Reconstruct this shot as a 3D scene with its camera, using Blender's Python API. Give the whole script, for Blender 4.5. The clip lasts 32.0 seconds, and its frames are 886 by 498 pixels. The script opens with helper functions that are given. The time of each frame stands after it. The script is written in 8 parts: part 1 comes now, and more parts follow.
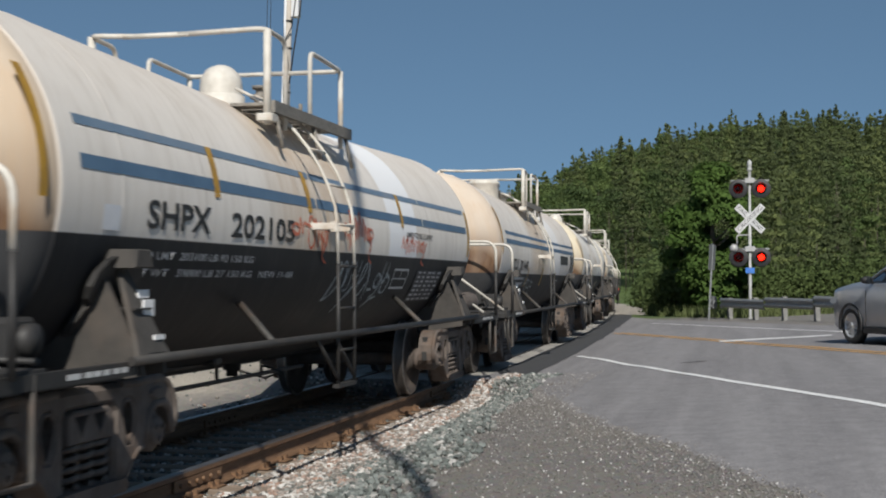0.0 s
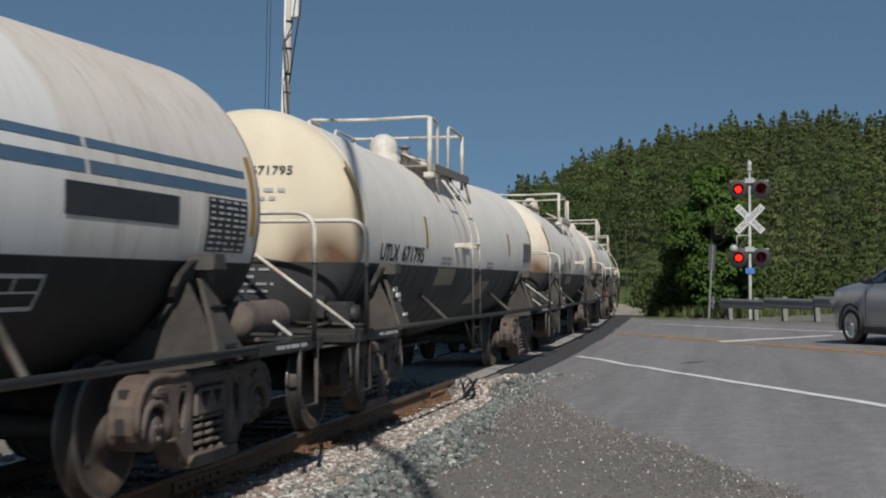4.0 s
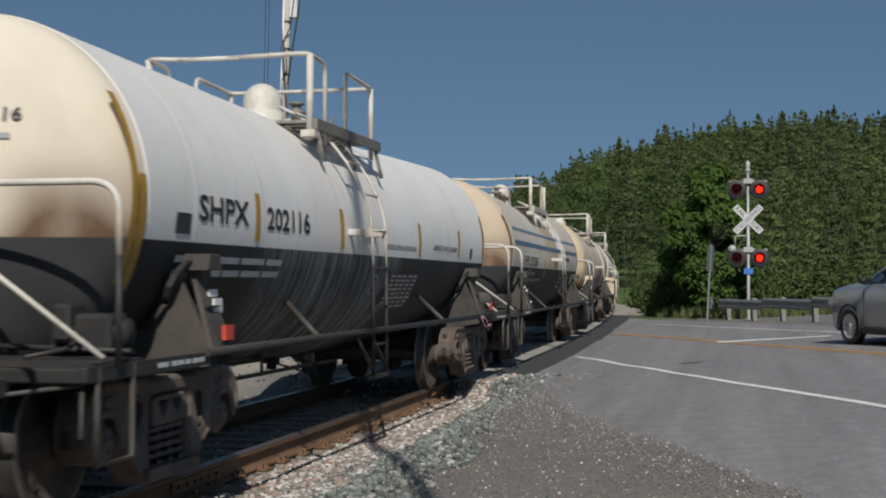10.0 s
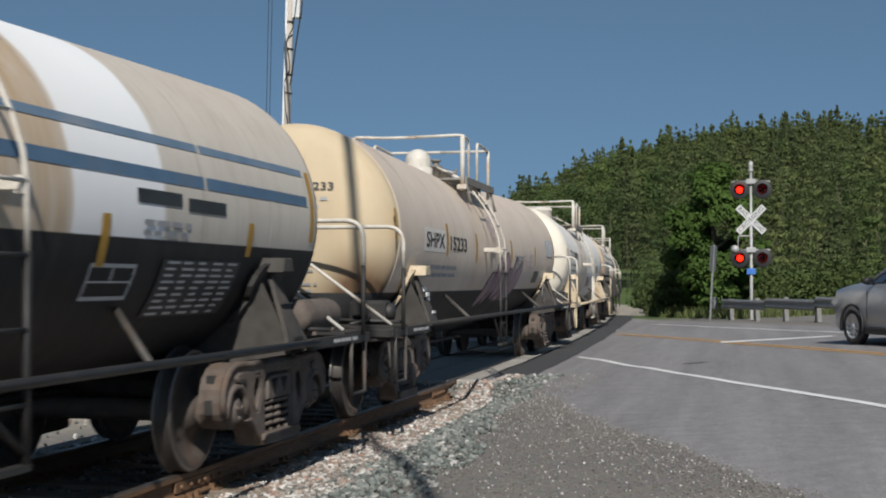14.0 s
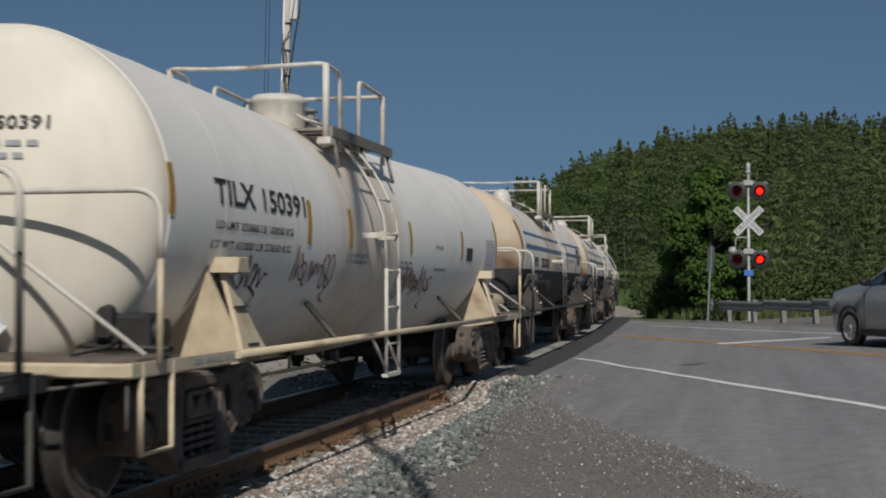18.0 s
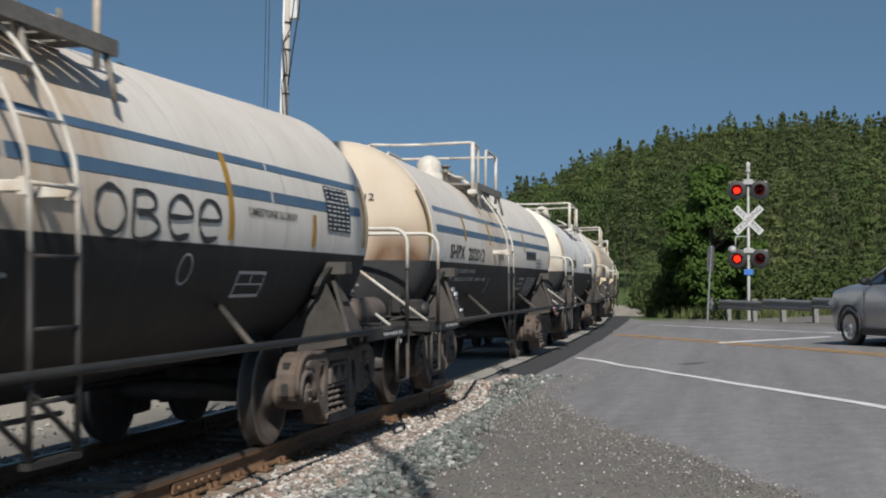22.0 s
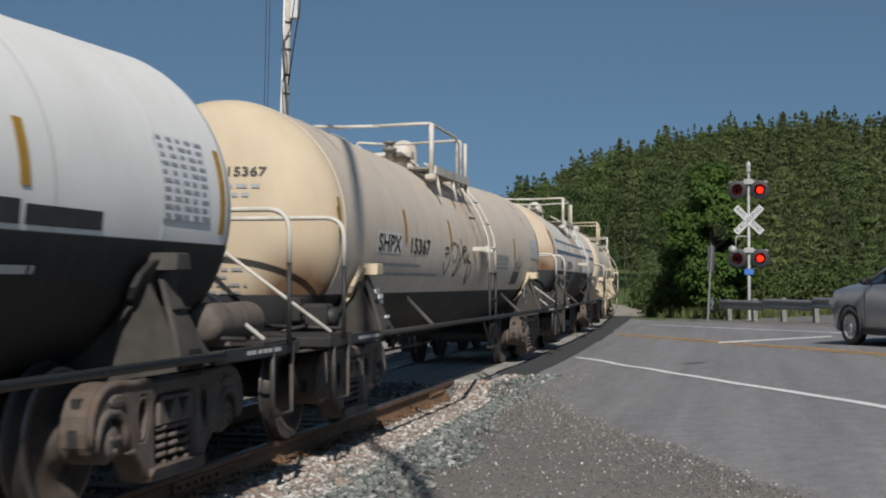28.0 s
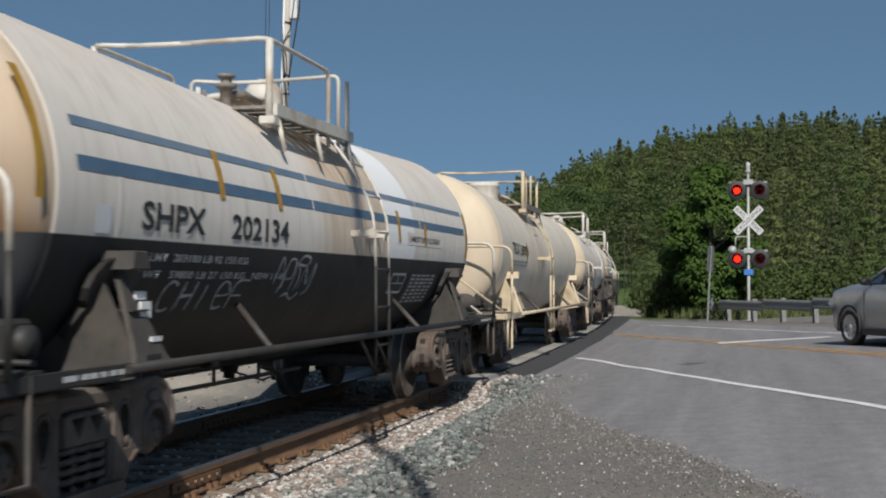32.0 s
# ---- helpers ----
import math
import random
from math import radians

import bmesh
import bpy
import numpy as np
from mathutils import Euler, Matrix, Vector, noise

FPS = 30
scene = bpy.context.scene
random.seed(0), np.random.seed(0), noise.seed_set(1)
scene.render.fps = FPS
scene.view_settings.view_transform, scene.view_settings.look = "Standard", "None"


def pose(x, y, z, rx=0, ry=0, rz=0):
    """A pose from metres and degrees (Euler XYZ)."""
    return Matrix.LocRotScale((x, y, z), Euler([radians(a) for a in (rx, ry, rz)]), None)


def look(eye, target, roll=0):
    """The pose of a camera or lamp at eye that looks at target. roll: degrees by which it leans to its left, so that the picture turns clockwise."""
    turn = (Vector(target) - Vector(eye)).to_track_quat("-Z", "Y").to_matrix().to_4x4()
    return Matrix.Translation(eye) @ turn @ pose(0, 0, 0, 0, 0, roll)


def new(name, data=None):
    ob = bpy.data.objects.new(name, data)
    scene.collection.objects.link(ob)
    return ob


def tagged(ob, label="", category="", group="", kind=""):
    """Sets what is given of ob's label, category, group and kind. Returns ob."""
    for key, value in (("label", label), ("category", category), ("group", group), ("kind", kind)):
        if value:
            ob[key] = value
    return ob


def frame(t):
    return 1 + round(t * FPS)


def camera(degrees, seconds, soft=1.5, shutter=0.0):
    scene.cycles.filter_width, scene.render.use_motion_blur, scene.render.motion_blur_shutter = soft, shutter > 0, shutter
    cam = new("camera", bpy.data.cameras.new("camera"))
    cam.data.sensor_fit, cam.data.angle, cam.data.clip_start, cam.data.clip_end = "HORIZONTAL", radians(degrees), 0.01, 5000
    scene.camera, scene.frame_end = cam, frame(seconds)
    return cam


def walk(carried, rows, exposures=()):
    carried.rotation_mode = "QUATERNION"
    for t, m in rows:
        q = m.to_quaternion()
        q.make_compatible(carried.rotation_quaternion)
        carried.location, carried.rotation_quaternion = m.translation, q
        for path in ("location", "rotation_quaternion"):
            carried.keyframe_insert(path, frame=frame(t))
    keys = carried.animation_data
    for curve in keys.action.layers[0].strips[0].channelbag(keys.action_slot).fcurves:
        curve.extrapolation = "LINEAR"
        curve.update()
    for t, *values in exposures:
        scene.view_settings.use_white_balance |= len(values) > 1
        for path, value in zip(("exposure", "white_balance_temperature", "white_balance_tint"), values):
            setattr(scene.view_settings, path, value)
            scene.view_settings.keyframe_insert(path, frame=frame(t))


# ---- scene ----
# the camera stands on a tripod beside the track; z = 0 is the top of the rail
cam = camera(37.19, 32.0, 2.0, 0.3)
YAW, PITCH = 12.846, 1.433
# slow drift of the tripod head: seconds, turn and tilt in thousandths of a degree
DRIFT = ((0, 0, 0), (3.5, 12, 15), (5.5, -45, 0), (7.5, -5, 0), (9.0, 0, 5), (9.8, 72, 30), (11.5, 25, 30), (13.0, 0, 30),
         (14.0, -50, 38), (16.5, 10, 75), (17.0, 5, 105), (18.5, 72, 100), (20.0, 72, 95), (21.5, 72, 75), (23.0, 30, 55),
         (24.0, 65, 70), (25.5, 72, 95), (27.5, 45, 62), (29.5, 50, 45), (31.0, 70, 70), (32.0, 60, 72))
# the camera opens and closes its iris a little as pale and dark cars pass
EXPOSURE = ((0, 0.14), (1, 0.15), (3, -0.04), (4.5, -0.18), (6, -0.27), (7, -0.25), (9, -0.18), (11, -0.1), (14, 0.1), (15.5, -0.12), (17.2, -0.38), (18, -0.4), (20, -0.1), (23, 0.1), (25, -0.1), (28, -0.06), (29, 0.0), (32, 0.04))
walk(cam, [(t, pose(0, 0, 1.406, 90 + PITCH + b / 1000, 0, YAW - a / 1000)) for t, a, b in DRIFT], EXPOSURE)

# ---- daylight ----
SUN_EL, SUN_HEAD = 41.0, 16.5          # height of the sun; its light heads this far to the left of +Y
world = bpy.data.worlds.new("sky")
scene.world = world
world.use_nodes = True
wn = world.node_tree.nodes
sky = wn.new("ShaderNodeTexSky")
sky.sky_type, sky.sun_disc = "NISHITA", False
sky.sun_elevation = radians(SUN_EL)
sky.sun_rotation = radians(180 - SUN_HEAD)
sky.altitude, sky.air_density, sky.dust_density, sky.ozone_density = 900, 0.9, 0.5, 1.3
# a clear, dry sky: its pale rim lies below the hills
wtc, wlow, wfit = wn.new("ShaderNodeTexCoord"), wn.new("ShaderNodeVectorMath"), wn.new("ShaderNodeVectorMath")
wlow.operation, wfit.operation = "MULTIPLY_ADD", "NORMALIZE"
wlow.inputs[1].default_value, wlow.inputs[2].default_value = (1, 1, 0.80), (0, 0, 0.22)
world.node_tree.links.new(wtc.outputs["Generated"], wlow.inputs[0])
world.node_tree.links.new(wlow.outputs[0], wfit.inputs[0])
world.node_tree.links.new(wfit.outputs[0], sky.inputs[0])
hue = wn.new("ShaderNodeMix")
hue.data_type, hue.blend_type = "RGBA", "MULTIPLY"
hue.inputs[0].default_value, hue.inputs[7].default_value = 1.0, (0.90, 1.02, 0.96, 1)
world.node_tree.links.new(sky.outputs[0], hue.inputs[6])
world.node_tree.links.new(hue.outputs[2], wn["Background"].inputs[0])
wn["Background"].inputs[1].default_value = 0.078
sun = new("sun", bpy.data.lights.new("sun", "SUN"))
sun.data.energy, sun.data.angle, sun.data.color = 4.6, radians(0.55), (1.0, 0.955, 0.88)
ch, sh = math.cos(radians(SUN_EL)), math.sin(radians(SUN_EL))
SUN_DIR = Vector((-ch * math.sin(radians(SUN_HEAD)), ch * math.cos(radians(SUN_HEAD)), -sh))
sun.matrix_basis = look((30, -60, 80), Vector((30, -60, 80)) + SUN_DIR)

# ---- materials ----
def material(name, rough=0.6, metal=0.0):
    m = bpy.data.materials.new(name)
    m.use_nodes = True
    b = m.node_tree.nodes["Principled BSDF"]
    b.inputs["Roughness"].default_value, b.inputs["Metallic"].default_value = rough, metal
    return m, m.node_tree.nodes, m.node_tree.links, b


def coords(n, l, scale=(1, 1, 1), space="Object"):
    tc, mp = n.new("ShaderNodeTexCoord"), n.new("ShaderNodeMapping")
    l.new(tc.outputs[space], mp.inputs[0])
    mp.inputs["Scale"].default_value = scale
    return mp.outputs[0]


def grain(n, l, vec, scale, detail=5.0, rough=0.6):
    t = n.new("ShaderNodeTexNoise")
    t.inputs["Scale"].default_value, t.inputs["Detail"].default_value, t.inputs["Roughness"].default_value = scale, detail, rough
    if vec is not None:
        l.new(vec, t.inputs["Vector"])
    return t.outputs["Fac"]


def ramp(n, l, fac, stops):
    r = n.new("ShaderNodeValToRGB")
    while len(r.color_ramp.elements) < len(stops):
        r.color_ramp.elements.new(0.5)
    for e, (p, c) in zip(r.color_ramp.elements, stops):
        e.position, e.color = p, (*(c if isinstance(c, tuple) else (c, c, c)), 1)
    l.new(fac, r.inputs[0])
    return r.outputs[0]


def blend(n, l, fac, a, b, mode="MIX"):
    x = n.new("ShaderNodeMix")
    x.data_type, x.blend_type = "RGBA", mode
    for sock, val in ((x.inputs[0], fac), (x.inputs[6], a), (x.inputs[7], b)):
        if isinstance(val, (int, float)):
            sock.default_value = val
        elif isinstance(val, tuple):
            sock.default_value = (*val, 1)
        else:
            l.new(val, sock)
    return x.outputs[2]


def calc(n, l, op, a, b=0.0, clamp=False):
    x = n.new("ShaderNodeMath")
    x.operation, x.use_clamp = op, clamp
    for sock, val in zip(x.inputs, (a, b)):
        if isinstance(val, (int, float)):
            sock.default_value = val
        else:
            l.new(val, sock)
    return x.outputs[0]


def band(n, l, val, lo, hi, soft=0.01):
    """1 where lo < val < hi, with soft edges."""
    r = n.new("ShaderNodeMapRange")
    r.interpolation_type = "SMOOTHSTEP"
    l.new(val, r.inputs[0])
    r.inputs[1].default_value, r.inputs[2].default_value = lo - soft, lo + soft
    q = n.new("ShaderNodeMapRange")
    q.interpolation_type = "SMOOTHSTEP"
    l.new(val, q.inputs[0])
    q.inputs[1].default_value, q.inputs[2].default_value = hi - soft, hi + soft
    return calc(n, l, "SUBTRACT", r.outputs[0], q.outputs[0], True)


def relief(n, l, b, height, strength=0.3, dist=0.01):
    k = n.new("ShaderNodeBump")
    k.inputs["Strength"].default_value, k.inputs["Distance"].default_value = strength, dist
    l.new(height, k.inputs["Height"])
    l.new(k.outputs[0], b.inputs["Normal"])


def surface(name, dark, light, scale=8.0, rough=0.6, metal=0.0, bump=0.2, dist=0.01, stain=None, space="Object", stretch=(1, 1, 1), isle=0.0):
    """A worn plain surface: colour between dark and light in two grain sizes, some stains, fine relief."""
    m, n, l, b = material(name, rough, metal)
    v = coords(n, l, stretch, space)
    fine, broad = grain(n, l, v, scale), grain(n, l, v, scale * 0.13, 3)
    mixed = calc(n, l, "ADD", calc(n, l, "MULTIPLY", fine, 0.6), calc(n, l, "MULTIPLY", broad, 0.4))
    if isle:
        g = n.new("ShaderNodeNewGeometry")
        mixed = calc(n, l, "ADD", calc(n, l, "MULTIPLY", mixed, 1 - isle), calc(n, l, "MULTIPLY", g.outputs["Random Per Island"], isle))
    c = ramp(n, l, mixed, ((0.3, dark), (0.7, light)))
    if stain:
        c = blend(n, l, ramp(n, l, grain(n, l, v, scale * 0.3, 4), ((0.55, 0.0), (0.75, 0.8))), c, stain)
    l.new(c, b.inputs["Base Color"])
    if bump:
        relief(n, l, b, fine, bump, dist)
    return m


def flat(name, colour, rough=0.5, metal=0.0, glow=0.0):
    m, n, l, b = material(name, rough, metal)
    b.inputs["Base Color"].default_value = (*colour, 1)
    if glow:
        b.inputs["Emission Color"].default_value = (*colour, 1)
        b.inputs["Emission Strength"].default_value = glow
    return m


def asphalt_material():
    """Worn grey asphalt: aggregate, pale wheel tracks along the road, darker oil between them."""
    m, n, l, b = material("asphalt", 0.85)
    v = coords(n, l)
    turn = n.new("ShaderNodeMapping")
    turn.vector_type = "POINT"
    l.new(v, turn.inputs[0])
    turn.inputs["Rotation"].default_value = (0, 0, radians(-20))
    turn.inputs["Scale"].default_value = (1.0, 0.06, 1.0)
    fine, mid, track_ = grain(n, l, v, 42, 3, 0.8), grain(n, l, v, 5.0, 6, 0.75), grain(n, l, turn.outputs[0], 1.6, 5, 0.7)
    f = calc(n, l, "ADD", calc(n, l, "MULTIPLY", fine, 0.40), calc(n, l, "ADD", calc(n, l, "MULTIPLY", mid, 0.30), calc(n, l, "MULTIPLY", track_, 0.30)))
    c = ramp(n, l, f, ((0.34, (0.098, 0.094, 0.097)), (0.50, (0.184, 0.177, 0.180)), (0.66, (0.285, 0.276, 0.278))))
    l.new(c, b.inputs["Base Color"])
    relief(n, l, b, fine, 0.4, 0.01)
    return m


def tank_paint(name, top, split, low, head, front, rear, dirt=0.5, rust=0.4, burn=0.95, patch=0.0, belt=0.3, spill=None, lad=0.0, heat=0.0):
    """Paint of a tank: top colour over a dark lower coat (below split), heads tinted, rusty streaks below the fittings."""
    m, n, l, b = material(name, 0.42)
    v = coords(n, l)
    sep = n.new("ShaderNodeSeparateXYZ")
    l.new(v, sep.inputs[0])
    x, y, z = sep.outputs
    soil = grain(n, l, coords(n, l, (1, 1, 1)), 1.1, 5)
    streak = grain(n, l, coords(n, l, (3, 7, 0.5)), 1.6, 4)
    up = ramp(n, l, soil, ((0.3, top), (0.75, tuple(c * 0.86 for c in top))))
    crest = calc(n, l, "MULTIPLY", band(n, l, z, 2.55, 9, 0.45), calc(n, l, "MULTIPLY", soil, dirt * 1.5))
    up = blend(n, l, crest, up, (0.46, 0.375, 0.30))
    run = calc(n, l, "MULTIPLY", ramp(n, l, streak, ((0.48, 0.0), (0.75, 1.0))), dirt)
    up = blend(n, l, run, up, (0.36, 0.30, 0.24))
    # the product spills down from the manway and stains the middle of the tank
    mid = calc(n, l, "MULTIPLY", band(n, l, y, lad - 0.7 - belt, lad + 1.0 + belt, 0.5), calc(n, l, "MULTIPLY", ramp(n, l, streak, ((0.25, 0.25), (0.6, 1.0))), rust))
    up = blend(n, l, mid, up, (0.42, 0.27, 0.13))
    # weld seams round the tank, each with a line of grime
    seams = calc(n, l, "ADD", calc(n, l, "ADD", band(n, l, y, -3.36, -3.345, 0.006), band(n, l, y, -1.32, -1.305, 0.006)), calc(n, l, "ADD", band(n, l, y, 1.42, 1.435, 0.006), band(n, l, y, 3.30, 3.315, 0.006)), True)
    up = blend(n, l, calc(n, l, "MULTIPLY", seams, ramp(n, l, streak, ((0.3, 0.15), (0.65, 0.6)))), up, (0.22, 0.165, 0.12))
    if patch:
        clean = band(n, l, calc(n, l, "ADD", y, calc(n, l, "MULTIPLY", soil, 0.1)), 1.55, 2.75, 0.03)
        up = blend(n, l, calc(n, l, "MULTIPLY", clean, patch), up, (0.82, 0.83, 0.84))
    lowc = ramp(n, l, soil, ((0.3, low), (0.75, tuple(c * 1.7 + 0.006 for c in low))))
    run2 = calc(n, l, "MULTIPLY", ramp(n, l, streak, ((0.5, 0.0), (0.8, 1.0))), 0.4)
    lowc = blend(n, l, run2, lowc, (0.06, 0.055, 0.05))
    if spill:
        wet = calc(n, l, "MULTIPLY", band(n, l, y, spill[0], spill[1], 0.35), calc(n, l, "MULTIPLY", ramp(n, l, grain(n, l, coords(n, l, (1.5, 12, 0.35)), 1.6, 5), ((0.42, 0.0), (0.72, 1.0))), spill[2]))
        lowc = blend(n, l, wet, lowc, (0.34, 0.36, 0.37))
    below = band(n, l, z, -5, split, 0.006)
    c = blend(n, l, below, up, lowc)
    # heads
    hd = calc(n, l, "ADD", band(n, l, y, -50, front, 0.03), band(n, l, y, rear, 50, 0.03), True)
    edge_ = min(split, 1.68)
    cloud = grain(n, l, coords(n, l, (1.0, 1.0, 0.55)), 2.3, 4, 0.5)
    spot = calc(n, l, "MULTIPLY", band(n, l, z, edge_ - 0.9, edge_ + 0.34 + heat, 0.26), band(n, l, x, 0.56 - heat, 1.12, 0.22))
    skirt = calc(n, l, "MULTIPLY", band(n, l, z, edge_ - 0.9, edge_ + 0.04 + heat, 0.16), band(n, l, x, 0.20 - heat, 1.6, 0.40))
    scorch = calc(n, l, "MULTIPLY", calc(n, l, "ADD", spot, calc(n, l, "MULTIPLY", skirt, 0.55), True), ramp(n, l, cloud, ((0.25, 0.7), (0.5, 1.0))))
    hc = ramp(n, l, cloud, ((0.3, tuple(c * 0.86 for c in head)), (0.7, head)))
    hc = blend(n, l, calc(n, l, "MULTIPLY", scorch, burn), hc, (0.105, 0.052, 0.026))
    hc = blend(n, l, calc(n, l, "MULTIPLY", run, 0.7), hc, (0.45, 0.27, 0.12))
    hc = blend(n, l, below, hc, ramp(n, l, soil, ((0.3, tuple(c * 1.8 + 0.008 for c in low)), (0.7, tuple(c * 1.8 + 0.036 for c in low)))))
    c = blend(n, l, hd, c, hc)
    l.new(c, b.inputs["Base Color"])
    gloss = ramp(n, l, soil, ((0.3, 0.46), (0.7, 0.66)))
    l.new(blend(n, l, calc(n, l, "MAXIMUM", hd, calc(n, l, "MULTIPLY", below, 0.3)), gloss, (0.8, 0.8, 0.8)), b.inputs["Roughness"])
    b.inputs["Specular IOR Level"].default_value = 0.35
    relief(n, l, b, grain(n, l, v, 2.2, 3), 0.12, 0.02)
    return m


ASPHALT = asphalt_material()
PATCH = surface("new_asphalt", (0.032, 0.032, 0.034), (0.056, 0.056, 0.058), 45, 0.85, bump=0.5)
CONCRETE = surface("concrete", (0.22, 0.21, 0.19), (0.36, 0.34, 0.31), 14, 0.85, bump=0.4, stain=(0.16, 0.145, 0.13))
LINE_WHITE = surface("road_paint_white", (0.5, 0.5, 0.5), (0.8, 0.8, 0.79), 22, 0.7, stain=(0.2, 0.2, 0.2))
LINE_YELLOW = surface("road_paint_yellow", (0.34, 0.19, 0.06), (0.60, 0.34, 0.10), 22, 0.7, stain=(0.2, 0.14, 0.08))
RAIL = surface("rusty_rail", (0.105, 0.058, 0.032), (0.23, 0.135, 0.075), 14, 0.7, 0.2, stain=(0.07, 0.04, 0.025), stretch=(3, 0.4, 3))
RAIL_TOP = surface("worn_rail_head", (0.20, 0.17, 0.15), (0.34, 0.30, 0.27), 9, 0.35, 0.85, stretch=(6, 0.5, 6))
TIE = surface("weathered_tie", (0.10, 0.075, 0.055), (0.30, 0.235, 0.18), 6, 0.9, bump=0.6, stretch=(0.4, 5, 5), isle=0.3)
BLACK_STEEL = surface("black_steel", (0.012, 0.012, 0.0125), (0.036, 0.034, 0.032), 6, 0.6, 0.0, stain=(0.055, 0.044, 0.036))
TRUCK_STEEL = surface("dusty_cast_steel", (0.060, 0.047, 0.040), (0.175, 0.145, 0.125), 7, 0.8, 0.1, stain=(0.10, 0.055, 0.03))
WHEEL_STEEL = surface("wheel_steel", (0.040, 0.033, 0.029), (0.105, 0.085, 0.072), 9, 0.75, 0.1, stain=(0.10, 0.06, 0.04))
TREAD = surface("polished_tread", (0.10, 0.095, 0.09), (0.34, 0.32, 0.30), 7, 0.42, 0.85, bump=0.1, stain=(0.09, 0.065, 0.05))
TREAD_DULL = surface("dull_tread", (0.035, 0.032, 0.030), (0.095, 0.085, 0.078), 7, 0.5, 0.5, bump=0.1)
RAIL_WHITE = surface("white_tube", (0.42, 0.39, 0.34), (0.66, 0.63, 0.57), 9, 0.55, stain=(0.36, 0.24, 0.14))
CREAM = surface("cream_steel", (0.40, 0.32, 0.215), (0.60, 0.505, 0.365), 7, 0.55, stain=(0.26, 0.155, 0.08))
GRATE = surface("walkway_grating", (0.13, 0.12, 0.105), (0.31, 0.285, 0.25), 25, 0.7, 0.3)
MARK_YELLOW = surface("reflective_yellow", (0.32, 0.175, 0.02), (0.52, 0.29, 0.03), 20, 0.5, stain=(0.22, 0.13, 0.04))
SADDLE = surface("dusty_black_steel", (0.026, 0.024, 0.022), (0.072, 0.065, 0.058), 6, 0.8, 0.0, stain=(0.09, 0.072, 0.058))
SAND = surface("sandy_gravel", (0.20, 0.185, 0.16), (0.40, 0.365, 0.315), 20, 0.9, bump=0.6, dist=0.02, stain=(0.16, 0.15, 0.13))


